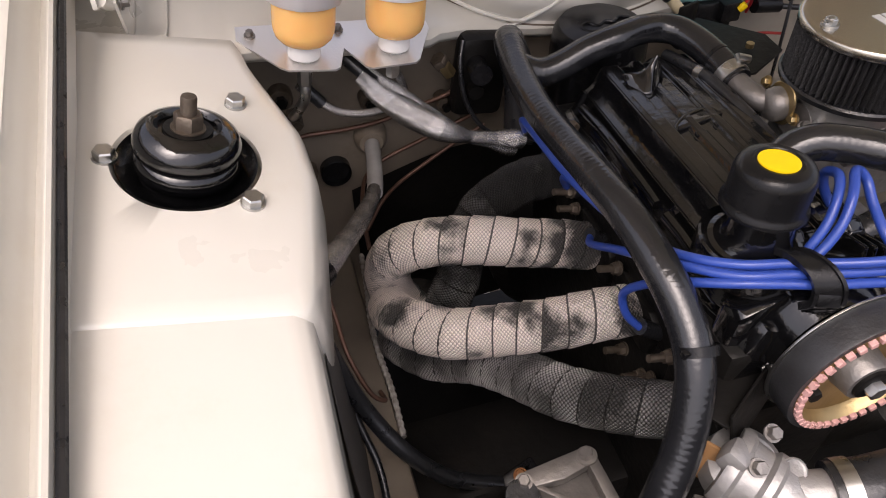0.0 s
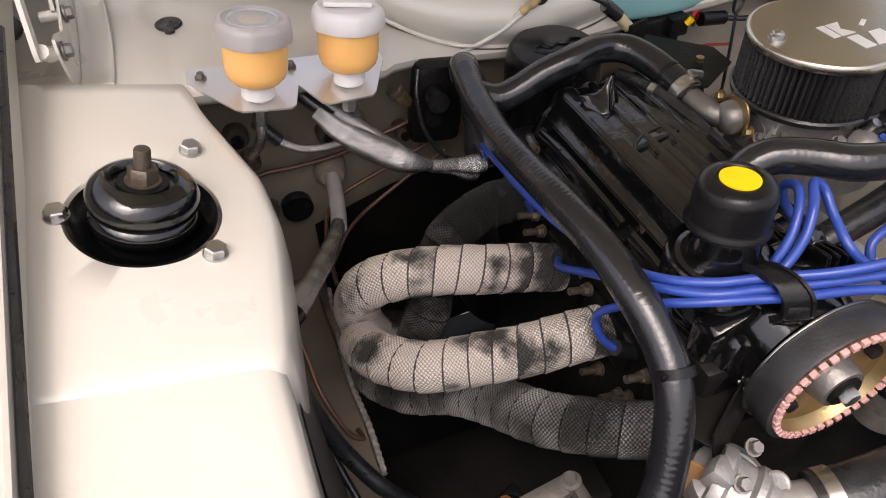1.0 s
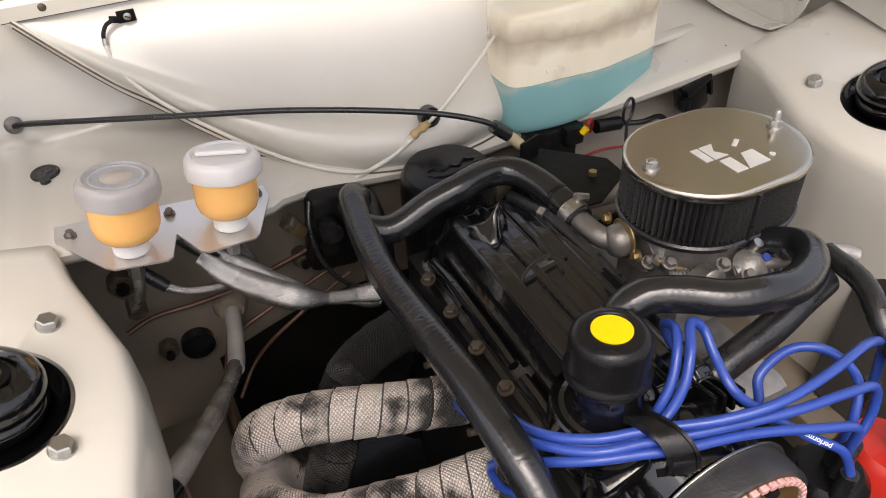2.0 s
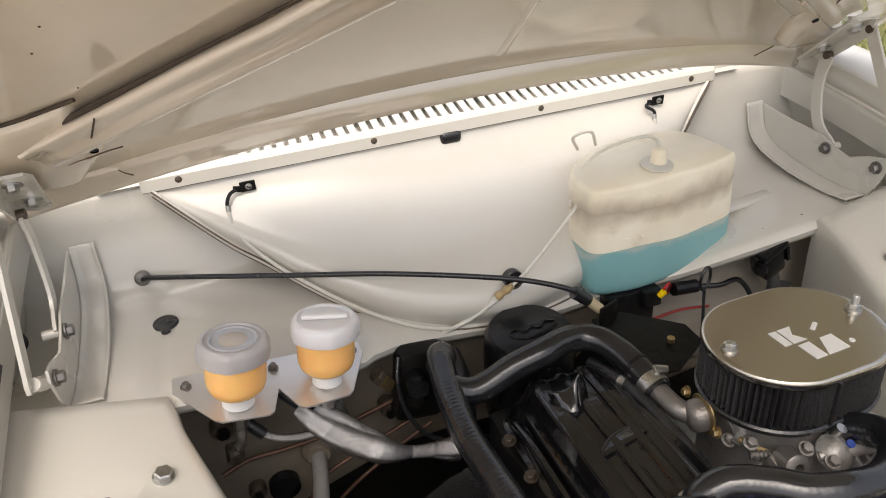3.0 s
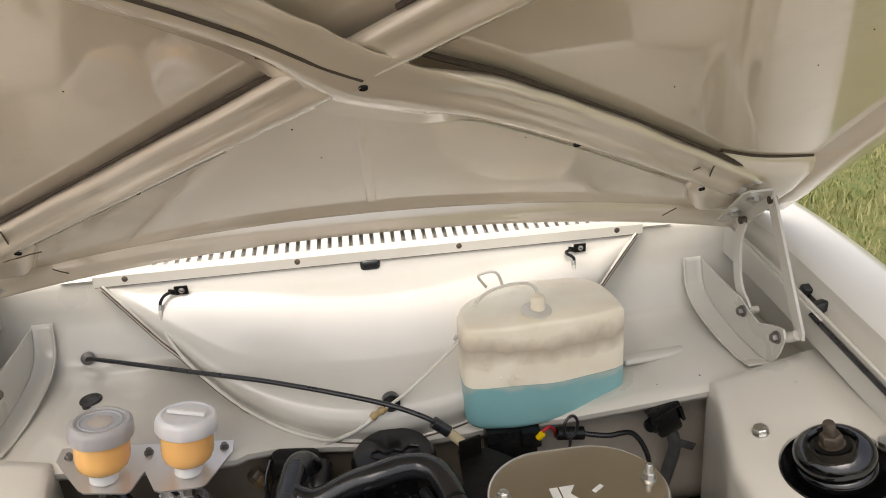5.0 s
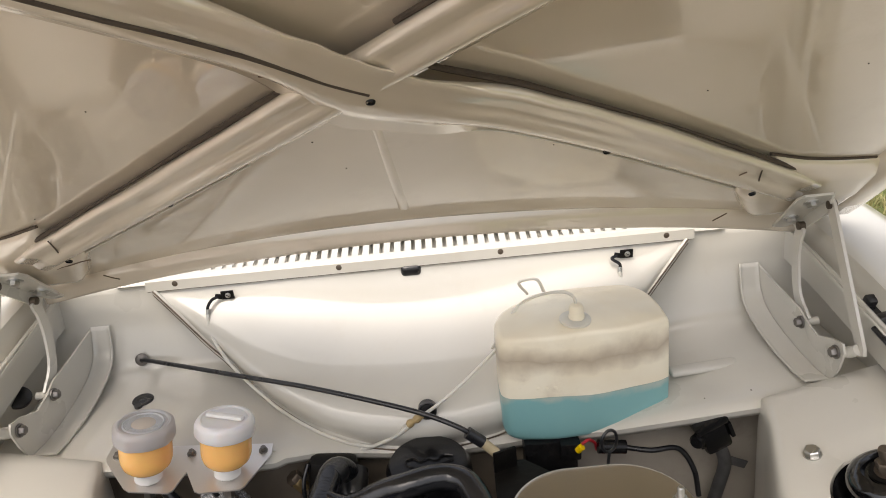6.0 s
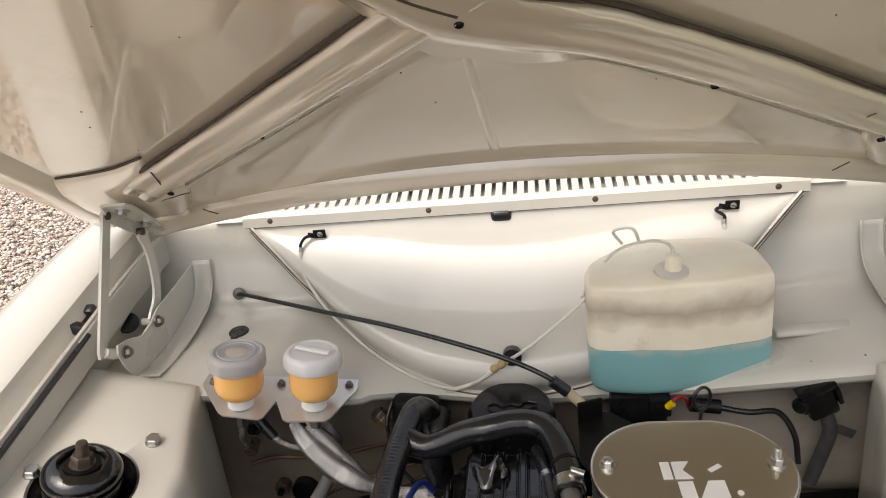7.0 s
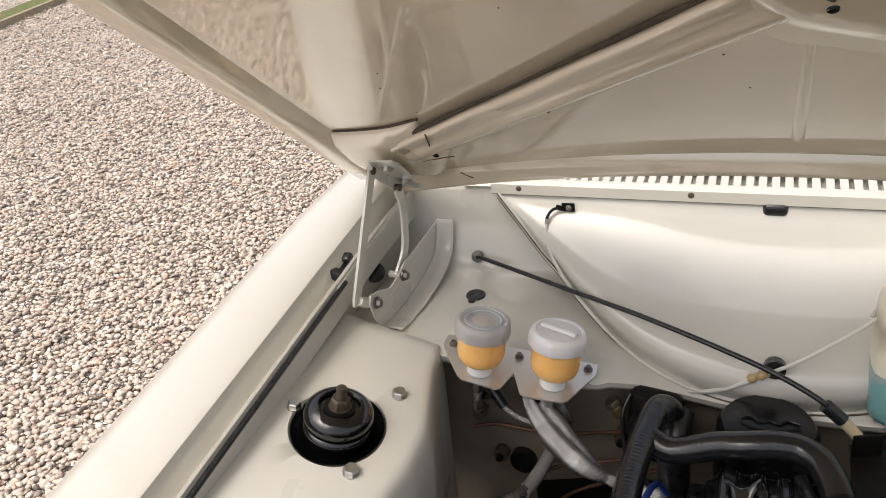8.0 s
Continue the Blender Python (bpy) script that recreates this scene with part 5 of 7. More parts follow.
part("filler_neck", lathe([(0, 0), (0.048, 0), (0.0485, 0.012), (0.0475, 0.0265), (0.0455, 0.0285), (0.0430, 0.0270), (0.0395, 0.0255), (0.0350, 0.0270), (0.0320, 0.032), (0.0290, 0.042), (0.0280, 0.058), (0, 0.058)], (-0.052, -0.197, 0.785), (0, 0, 1), 40), BLACK_GLOSS, engine)
cap_at = (-0.048, -0.188, 0.8375)
cap_axis = (0.03, 0.06, 1)
cap = part("oil_cap", lathe([(0, 0), (0.030, 0), (0.0355, 0.001), (0.0368, 0.003), (0.0368, 0.006), (0.0348, 0.0085), (0.0340, 0.012), (0.0335, 0.036), (0.0322, 0.0415), (0.0295, 0.0452), (0.0255, 0.0470),
                              (0.0205, 0.0475), (0.0197, 0.0465), (0.0, 0.0465)], cap_at, cap_axis, 56), PLASTIC, engine, "round black plastic oil cap")
part("cap_disc", lathe([(0, 0.0465), (0.0168, 0.0465), (0.0168, 0.0477), (0, 0.0477)], cap_at, cap_axis, 48), YELLOW, cap, "round yellow disc")

# front of the engine: cam housing, cover and pulley
CX, CZ = 0.008, 0.732
part("cam_housing", lathe([(0, 0), (0.066, 0), (0.068, 0.01), (0.060, 0.035), (0.056, 0.05), (0, 0.05)], (CX - 0.008, -0.225, CZ + 0.008), (0, -1, 0), 48), BLACK_GLOSS, engine)
part("housing_rib", prism([(-0.05, -0.05), (0.0, -0.03), (0.03, 0.02), (0.0, 0.05), (-0.045, 0.03)], 0.03, pose(-0.045, -0.222, 0.745, 90, 0, 0), 0.008), BLACK_GLOSS, engine)
part("front_plate", rbox((-0.055, -0.245, 0.715), (0.07, 0.04, 0.09), 0.012, (0, 25, 0)), BLACK_GLOSS, engine)
pulley = part("cam_pulley", lathe([(0.020, -0.005), (0.064, -0.005), (0.066, -0.003), (0.066, 0.026), (0.0610, 0.0275), (0.0600, 0.026), (0.057, 0.016), (0.04, 0.013), (0.027, 0.012), (0.020, 0.012)],
                                  (CX, -0.283, CZ), (0, -1, 0), 72), BRASS, engine, "gold pulley with a toothed rim")
part("belt", lathe([(0.0665, 0.001), (0.0715, 0.001), (0.0722, 0.003), (0.0722, 0.026), (0.0715, 0.028), (0.0665, 0.028), (0.0665, 0.001)], (CX, -0.281, CZ), (0, -1, 0), 96), BELT, pulley, "wide black drive belt")
part("rear_flange", lathe([(0.066, -0.001), (0.0745, -0.001), (0.0748, 0.0002), (0.0745, 0.001), (0.066, 0.001), (0.066, -0.001)], (CX, -0.281, CZ), (0, -1, 0), 96), STEEL, pulley, "thin bright flange behind the belt")
part("hub", lathe([(0, 0.0), (0.025, 0.0), (0.0215, 0.024), (0.0205, 0.026), (0.0165, 0.0262), (0.016, 0.024), (0, 0.024)], (CX, -0.288, CZ), (0, -1, 0), 48), DULL, pulley)
part("hub_washer", lathe([(0, 0.024), (0.016, 0.024), (0.016, 0.029), (0.014, 0.030), (0, 0.030)], (CX, -0.288, CZ), (0, -1, 0), 36), BLACK_DIRTY, pulley)
part("hub_bolt", hex_head(0.0088, 0.009, (CX, -0.317, CZ), (0, -1, 0)), STEEL, pulley)
tooth = bmesh.new()
bmesh.ops.create_cube(tooth, size=1.0)
bmesh.ops.scale(tooth, vec=(0.0066, 0.005, 0.0058), verts=tooth.verts)
bmesh.ops.bevel(tooth, geom=tooth.edges[:], offset=0.0006, segments=1, affect="EDGES")
tooth_me = None
for k in range(42):
    a = 2 * math.pi * k / 42
    m = Matrix.Translation((CX + math.cos(a) * 0.0635, -0.3115, CZ + math.sin(a) * 0.0635)) @ Matrix.Rotation(-a + math.pi / 2, 4, "Y")
    if tooth_me is None:
        o = part("tooth", tooth, TOOTH, pulley, "", smooth=0)
        tooth_me = o.data
    else:
        o = new("tooth", tooth_me)
        o.parent = pulley
    o.matrix_basis = m
for k in range(4):
    a = 0.5 + k * math.pi / 2
    part("pulley_stud", hex_head(0.007, 0.010, (CX + math.cos(a) * 0.042, -0.295, CZ + math.sin(a) * 0.042), (0, -1, 0)), BLACK_DIRTY, pulley)

# belt guard bracket and its bolts
guard = thing("guard_bracket", "folded black steel bracket bolted to the engine front", "bracket", at=(-0.08, -0.28, 0.69))
part("plate", prism([(-0.045, -0.03), (0.05, -0.03), (0.05, 0.015), (-0.045, 0.015)], 0.003, pose(-0.075, -0.283, 0.705, 75, 0, 32), 0.0008), BLACK_DIRTY, guard)
part("shelf", prism([(-0.045, -0.002), (0.05, -0.002), (0.05, 0.028), (-0.045, 0.036)], 0.003, pose(-0.078, -0.281, 0.704, 0, 0, 32), 0.0008), BLACK_DIRTY, guard)
part("bolt", hex_head(0.009, 0.008, (-0.068, -0.252, 0.706), (0, -0.3, 1), washer=0.013), RUSTY, guard)
part("bolt", hex_head(0.008, 0.012, (-0.048, -0.268, 0.714), (-0.2, -0.5, 1), washer=0.010), STEEL, guard)

# thermostat and pump housing
pump = thing("water_housing", "cast alloy water housing with a hose stub", "water housing", at=(-0.085, -0.335, 0.66))
part("neck", lathe([(0, 0), (0.034, 0), (0.036, 0.004), (0.036, 0.010), (0.031, 0.014), (0.029, 0.030), (0.033, 0.034), (0.033, 0.040), (0.028, 0.044), (0.024, 0.075), (0, 0.075)], (-0.115, -0.318, 0.672), (0.55, -0.75, -0.10), 40), ALLOY, pump)
part("bowl", lathe([(0, 0), (0.03, 0), (0.036, 0.008), (0.036, 0.03), (0.025, 0.04), (0, 0.04)], (-0.100, -0.318, 0.640), (0.1, -0.3, 1), 36), ALLOY, pump)
part("outlet", tube([(-0.088, -0.352, 0.668), (-0.07, -0.365, 0.672), (-0.05, -0.372, 0.676), (-0.03, -0.376, 0.680)], 0.022, 24, 6), ALLOY, pump)
part("gasket", prism([(-0.026, -0.02), (0.026, -0.02), (0.026, 0.024), (-0.026, 0.024)], 0.004, pose(-0.128, -0.312, 0.668, 80, 0, -55), 0.001), material("brown_gasket", (0.25, 0.13, 0.05), 0.8), pump)
part("lug", rbox((-0.118, -0.327, 0.697), (0.026, 0.022, 0.024), 0.006, (20, 10, 35)), ALLOY, pump)
part("bolt", hex_head(0.0062, 0.007, (-0.108, -0.342, 0.700), (-0.1, -0.6, 1), washer=0.008), DULL, pump)
part("bolt", hex_head(0.006, 0.007, (-0.078, -0.318, 0.700), (0, -0.6, 1), washer=0.008), DULL, pump)
part("cast_ring", lathe([(0.008, 0), (0.0095, 0.0012), (0.011, 0)], (-0.077, -0.351, 0.694), (-0.2, -0.5, 1), 24), ALLOY, pump)
part("stub", tube([(-0.14, -0.345, 0.66), (-0.155, -0.36, 0.64), (-0.165, -0.38, 0.61)], 0.016, 18, 5), ALLOY, pump)
lh = thing("lower_hose", "thick black radiator hose with a steel clamp and white print", "hose", at=(0.0, -0.385, 0.68))
part("hose", tube([(-0.052, -0.372, 0.676), (-0.02, -0.38, 0.683), (0.03, -0.385, 0.69), (0.09, -0.39, 0.688), (0.17, -0.41, 0.66), (0.26, -0.45, 0.60)], 0.0285, 28, 8), RUBBER, lh)
part("clamp", tube([(-0.046, -0.3735, 0.6772), (-0.034, -0.3765, 0.680)], 0.0298, 32, 3), STEEL, lh)
part("clamp_screw", tube([(-0.048, -0.394, 0.698), (-0.030, -0.398, 0.701)], 0.0055, 10, 2), STEEL, lh)
for k in range(4):
    a = 0.55
    part("print_bar", rbox((-0.006 + 0.0065 * k, -0.4015 - 0.0005 * k, 0.7045 + 0.001 * k), (0.004, 0.012, 0.0008), 0.0002, (-38, -8, 8)), WHITE, lh)

alt = thing("alternator", "alternator with a cast alloy bracket low beside the block", "alternator", at=(-0.26, -0.28, 0.5))
part("case", lathe([(0, 0), (0.055, 0), (0.062, 0.008), (0.062, 0.05), (0.055, 0.06), (0, 0.06)], (-0.32, -0.245, 0.505), (0.1, -1, 0.05), 40), DULL, alt)
part("rear_band", lathe([(0.056, 0.0), (0.064, 0.0), (0.064, 0.006), (0.056, 0.006)], (-0.32, -0.238, 0.506), (0.1, -1, 0.05), 40), BLACK_DIRTY, alt)
arm = part("bracket", prism([(-0.259, -0.227), (-0.192, -0.219), (-0.180, -0.223), (-0.181, -0.238), (-0.221, -0.247), (-0.263, -0.246)], 0.014, pose(0, 0, 0.553), 0.003), DULL, alt)
part("rib", prism([(-0.192, -0.225), (-0.180, -0.225), (-0.176, -0.300), (-0.190, -0.300)], 0.018, pose(0, 0, 0.550), 0.002), DULL, arm)
part("rib", prism([(-0.256, -0.243), (-0.250, -0.240), (-0.196, -0.290), (-0.202, -0.294)], 0.014, pose(0, 0, 0.550), 0.0015), DULL, arm)
part("web", prism([(-0.256, -0.245), (-0.186, -0.236), (-0.182, -0.300), (-0.240, -0.300)], 0.006, pose(0, 0, 0.545), 0.001), DULL, arm)
part("bolt", hex_head(0.0075, 0.008, (-0.190, -0.231, 0.568), (-0.2, 0.1, 1), washer=0.011), DULL, alt)
part("bolt", hex_head(0.0065, 0.007, (-0.262, -0.238, 0.566), (-0.1, -0.2, 1), washer=0.009), DULL, alt)
part("rubber_ring", lathe([(0.010, 0), (0.017, 0), (0.018, 0.003), (0.017, 0.006), (0.010, 0.006)], (-0.268, -0.25, 0.56), (0, -0.2, 1), 24), RUBBER, alt)

# dark depth below the manifold: crossmember, engine mount and an added sheet blocking light
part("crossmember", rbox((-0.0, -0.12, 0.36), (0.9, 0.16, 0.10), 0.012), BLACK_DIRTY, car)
part("light_block_sheet", sheet(2, 2, lambda u, v: (-0.45 + 0.9 * u, -0.85 + 1.15 * v, 0.22)), BLACK_DIRTY, car)
mount = thing("engine_mount", "rusty engine mount deep in the bay", "engine mount", at=(-0.25, -0.12, 0.43))
part("bracket", prism([(-0.030, -0.016), (0.034, -0.012), (0.036, 0.012), (-0.026, 0.018)], 0.014, pose(-0.235, -0.165, 0.41, 20, -15, 20), 0.004), PLASTIC, mount)
part("strut", tube([(-0.225, -0.165, 0.43), (-0.20, -0.185, 0.40), (-0.17, -0.21, 0.34)], 0.010, 10, 4), PLASTIC, mount)
part("rubber", lathe([(0, 0), (0.03, 0), (0.034, 0.012), (0.03, 0.03), (0, 0.03)], (-0.26, -0.13, 0.36), (0, 0, 1), 28), RUBBER, mount)
part("bolt", hex_head(0.0065, 0.007, (-0.23, -0.17, 0.436), (-0.2, -0.2, 1), washer=0.009), material("rust", (0.28, 0.11, 0.03), 0.8, second=(0.12, 0.05, 0.02), scale=80), mount)

# ---- exhaust manifold ----
manifold = thing("exhaust_manifold", "four-branch exhaust manifold wrapped in woven heat tape", "exhaust manifold", at=(-0.2, 0, 0.5))

def wrapped(a, d):
    t = (d / PITCH + a / (2 * math.pi)) % 1.0
    return 1 + 0.055 * t - (0.03 if t < 0.06 else 0)


def branch(pts, mat, r=0.0278, res=30):
    return part("branch_pipe", tube(pts, r, 28, res, shape=wrapped), mat, manifold, smooth=35)


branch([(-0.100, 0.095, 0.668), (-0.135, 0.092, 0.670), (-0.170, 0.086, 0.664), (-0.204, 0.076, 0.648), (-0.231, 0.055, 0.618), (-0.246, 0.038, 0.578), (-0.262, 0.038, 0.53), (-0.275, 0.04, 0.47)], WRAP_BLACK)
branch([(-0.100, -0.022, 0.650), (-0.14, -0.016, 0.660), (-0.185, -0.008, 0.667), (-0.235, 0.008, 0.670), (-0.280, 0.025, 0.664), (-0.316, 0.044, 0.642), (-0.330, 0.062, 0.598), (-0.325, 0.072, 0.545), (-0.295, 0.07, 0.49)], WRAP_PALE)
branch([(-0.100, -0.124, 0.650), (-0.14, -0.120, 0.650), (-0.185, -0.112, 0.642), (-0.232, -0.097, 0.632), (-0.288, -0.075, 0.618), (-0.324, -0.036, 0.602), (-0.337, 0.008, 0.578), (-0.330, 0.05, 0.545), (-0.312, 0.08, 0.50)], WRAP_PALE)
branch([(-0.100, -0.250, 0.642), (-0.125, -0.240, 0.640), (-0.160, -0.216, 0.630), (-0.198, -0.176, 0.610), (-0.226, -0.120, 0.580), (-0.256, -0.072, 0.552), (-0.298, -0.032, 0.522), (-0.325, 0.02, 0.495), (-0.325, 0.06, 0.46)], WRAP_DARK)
for y, z in ((0.092, 0.665), (-0.022, 0.652), (-0.124, 0.650), (-0.248, 0.642)):
    part("flange", prism([(-0.045, -0.022), (-0.03, -0.03), (0.03, -0.03), (0.045, -0.022), (0.045, 0.022), (0.03, 0.03), (-0.03, 0.03), (-0.045, 0.022)], 0.010, pose(-0.092, y, z, 90, 0, -90), 0.002), BLACK_DIRTY, manifold)
for y, z in ((0.035, 0.688), (0.018, 0.676), (-0.075, 0.615), (-0.09, 0.682), (-0.175, 0.60), (-0.19, 0.615), (-0.135, 0.596), (-0.205, 0.672)):
    e = hex_head(0.0068, 0.007, (-0.104, y, z), (-1, 0, 0.25), washer=0.0080)
    lathe([(0, 0.006), (0.0042, 0.006), (0.0042, 0.026), (0, 0.026)], (-0.104, y, z), (-1, 0, 0.25), 12, e)
    part("stud_nut", e, RUSTY, manifold, "dull plated stud and nut")
part("collector", lathe([(0, 0), (0.05, 0), (0.055, 0.06), (0.035, 0.12), (0, 0.12)], (-0.30, 0.06, 0.51), (0.1, 0.2, -1), 28), WRAP_DARK, manifold)

# ---- air filter and carburettor ----
FC = (0.182, -0.043)


def stadium(hx, hy, n=72):
    """An oval with straight sides: half length, half width."""
    out = []
    for k in range(n):
        a = 2 * math.pi * k / n
        c, s = math.cos(a), math.sin(a)
        out.append((FC[0] + (hx - hy) * (1 if c > 1e-6 else -1 if c < -1e-6 else 0) + hy * c, FC[1] + hy * s))
    return out


def ring_stack(levels, n=72):
    """Stacked ovals of (half length, half width, height) closed above and below."""
    bm = bmesh.new()
    rings = [[bm.verts.new((x, y, z)) for x, y in stadium(hx, hy, n)] for hx, hy, z in levels]
    for p, q in zip(rings, rings[1:]):
        for k in range(n):
            bm.faces.new((p[k], p[(k + 1) % n], q[(k + 1) % n], q[k]))
    bm.faces.new(rings[0][::-1])
    bm.faces.new(rings[-1])
    return bm


air_filter = thing("air_filter", "oval pleated air filter with a brushed steel lid", "air filter", at=(FC[0], FC[1], 0.825))
lid = part("lid", ring_stack([(0.0955, 0.0725, 0.896), (0.097, 0.074, 0.897), (0.0975, 0.0745, 0.903), (0.0963, 0.0733, 0.9055), (0.0945, 0.0715, 0.9066), (0.0925, 0.0695, 0.9068), (0.088, 0.065, 0.9068), (0.05, 0.03, 0.9068)]), BRUSHED, air_filter, "brushed steel lid")
part("base_plate", ring_stack([(0.094, 0.071, 0.836), (0.0972, 0.0742, 0.837), (0.0982, 0.0752, 0.842), (0.096, 0.073, 0.844)]), RUBBER, air_filter)
part("element_core", ring_stack([(0.082, 0.059, 0.843), (0.082, 0.059, 0.897)]), PLEAT, air_filter)
# pleats: a folded wall round the oval
HX, HY, FLAT = 0.0895, 0.0665, 0.023
ROUND = math.pi * HY


def oval_at(d):
    """Point of the oval at a length along it."""
    d %= 4 * FLAT + 2 * ROUND
    if d < 2 * FLAT:
        return FC[0] - FLAT + d, FC[1] - HY
    d -= 2 * FLAT
    if d < ROUND:
        a = -math.pi / 2 + d / HY
        return FC[0] + FLAT + HY * math.cos(a), FC[1] + HY * math.sin(a)
    d -= ROUND
    if d < 2 * FLAT:
        return FC[0] + FLAT - d, FC[1] + HY
    a = math.pi / 2 + (d - 2 * FLAT) / HY
    return FC[0] - FLAT + HY * math.cos(a), FC[1] + HY * math.sin(a)


dense = [oval_at((4 * FLAT + 2 * ROUND) * k / 840) for k in range(840)]
bm = bmesh.new()
bot, top = [], []
per = [0.0]
for p, q in zip(dense, dense[1:] + dense[:1]):
    per.append(per[-1] + math.hypot(q[0] - p[0], q[1] - p[1]))
count = 84
for (x, y), d in zip(dense, per):
    t = d / per[-1] * count % 1.0
    w = 0.0065 * (1 - abs(2 * t - 1) * 2) * (0.85 + 0.15 * math.sin(d * 300))
    cx = FC[0] + max(-FLAT, min(FLAT, x - FC[0]))
    r = Vector((x - cx, y - FC[1])).normalized() * w
    bot.append(bm.verts.new((x + r.x, y + r.y, 0.842)))
    top.append(bm.verts.new((x + r.x, y + r.y, 0.898)))
for k in range(len(dense)):
    q = (k + 1) % len(dense)
    bm.faces.new((bot[k], bot[q], top[q], top[k]))
tagged(part("pleats", bm, PLEAT, air_filter, "grey oiled gauze pleats", smooth=0), kind="stuff")
part("join_strip", tube([(FC[0] - 0.012, FC[1] - 0.0735, 0.843), (FC[0] - 0.012, FC[1] - 0.0735, 0.897)], 0.0022, 8, 2), RUBBER, air_filter)
for x in (0.102, 0.262):
    c = (x, -0.04, 0.9068)
    s = part("lid_stud", lathe([(0, 0), (0.0038, 0), (0.0038, 0.016 if x > 0.2 else 0.008), (0.0025, 0.018 if x > 0.2 else 0.009), (0, 0.018 if x > 0.2 else 0.009)], c, (0, 0, 1), 14), STEEL, air_filter)
    part("nut", hex_head(0.0062, 0.0055, c, (0, 0, 1), washer=0.0085), STEEL, s)
# maker's mark on the lid, as plain shapes
LOGO = material("satin_logo", (0.72, 0.72, 0.70), 0.4, metal=0.3)
turn_logo = Matrix.Translation((0.187, -0.062, 0.9069)) @ Matrix.Rotation(radians(2), 4, "Z")
for out in ([(-0.030, 0.002), (-0.021, 0.002), (-0.021, 0.026), (-0.030, 0.026)], [(-0.019, 0.002), (-0.002, 0.002), (-0.010, 0.014), (-0.002, 0.026), (-0.019, 0.026)],
            [(-0.018, -0.026), (-0.004, -0.026), (-0.004, -0.002), (-0.018, -0.002)], [(-0.002, -0.026), (0.025, -0.026), (0.025, -0.002), (0.010, -0.002)]):
    part("mark", prism(out, 0.0006, turn_logo @ pose(-0.004, 0, 0.0)), LOGO, lid)
part("mark", lathe([(0, 0), (0.003, 0), (0.003, 0.0008), (0, 0.0008)], turn_logo @ Vector((0.031, -0.019, 0)), (0, 0, 1), 20), LOGO, lid)
part("mark", rbox((0.203, -0.046, 0.9072), (0.014, 0.005, 0.0008), 0.0002, (0, 0, 35)), LOGO, lid)

carb = thing("carburettor", "cast alloy carburettor below the air filter", "carburettor", at=(0.18, -0.06, 0.72))
part("top_cover", ring_stack([(0.075, 0.062, 0.795), (0.08, 0.064, 0.80), (0.08, 0.064, 0.832), (0.07, 0.055, 0.837)]), ALLOY, carb)
part("body", rbox((0.18, -0.05, 0.755), (0.14, 0.11, 0.075), 0.012), ALLOY, carb)
part("float_bowl", rbox((0.225, -0.11, 0.785), (0.075, 0.055, 0.045), 0.010, (10, 0, -12)), ALLOY, carb)
part("inlet_stub", tube([(0.26, -0.125, 0.80), (0.285, -0.14, 0.80), (0.30, -0.15, 0.795)], 0.009, 14, 4), ALLOY, carb)
part("boss", lathe([(0.0052, 0.006), (0.0052, 0.024), (0.0095, 0.024), (0.0135, 0.021), (0.014, 0), (0, 0), (0, 0.006)], (0.123, -0.112, 0.812), (-0.1, -1, 0.35), 24), DULL, carb)
part("boss_plate", rbox((0.123, -0.112, 0.805), (0.034, 0.022, 0.026), 0.005, (20, 0, 8)), DULL, carb)
part("pump_cover", lathe([(0, 0), (0.018, 0), (0.019, 0.004), (0.013, 0.012), (0.007, 0.016), (0, 0.017)], (0.168, -0.128, 0.816), (-0.1, -0.7, 1), 28), ALLOY, carb)
part("fuel_rail", tube([(0.15, -0.128, 0.818), (0.18, -0.136, 0.822), (0.215, -0.142, 0.818)], 0.0062, 12, 5), ALLOY, carb)
part("vent_stub", tube([(0.175, -0.118, 0.826), (0.178, -0.124, 0.842)], 0.0055, 12, 3), STEEL, carb)
for a in range(4):
    part("web", rbox((0.185 + 0.013 * a, -0.139 + 0.004 * a, 0.808), (0.0035, 0.020, 0.022), 0.001, (25, 0, -12)), ALLOY, carb)
part("choke_housing", lathe([(0, 0), (0.022, 0), (0.024, 0.004), (0.024, 0.016), (0.018, 0.022), (0, 0.022)], (0.118, -0.040, 0.80), (-1, -0.3, 0.2), 30), DULL, carb)
part("lever", prism([(-0.006, -0.004), (0.026, -0.003), (0.028, 0.004), (-0.006, 0.005)], 0.002, pose(0.098, -0.075, 0.812, 20, 10, 35), 0.0005), STEEL, carb)
part("linkage", tube([(0.10, -0.075, 0.815), (0.112, -0.092, 0.811), (0.13, -0.105, 0.806)], 0.0026, 8, 5), BRASS, carb)
part("return_spring", lathe([(0.004, 0.002 * k) if k % 2 else (0.0052, 0.002 * k) for k in range(12)], (0.100, -0.092, 0.807), (0.8, -0.4, 0.1), 12), DULL, carb)
for p in ((0.195, -0.135, 0.826), (0.235, -0.136, 0.816), (0.155, -0.140, 0.820), (0.143, -0.118, 0.822), (0.105, -0.085, 0.815), (0.095, -0.066, 0.806), (0.212, -0.150, 0.806)):
    sc = part("screw", hex_head(0.0058, 0.006, p, (-0.1, -0.5, 1), washer=0.0078), DULL, carb)
part("blue_plug", lathe([(0, 0), (0.0042, 0), (0.0042, 0.004), (0, 0.004)], (0.180, -0.134, 0.828), (0, -0.6, 1), 14), BLUE, carb)
inlet = thing("inlet_manifold", "cast alloy inlet manifold beside the head", "inlet manifold", at=(0.13, -0.05, 0.66))
part("runner", rbox((0.135, -0.06, 0.685), (0.11, 0.30, 0.06), 0.02), ALLOY, inlet)
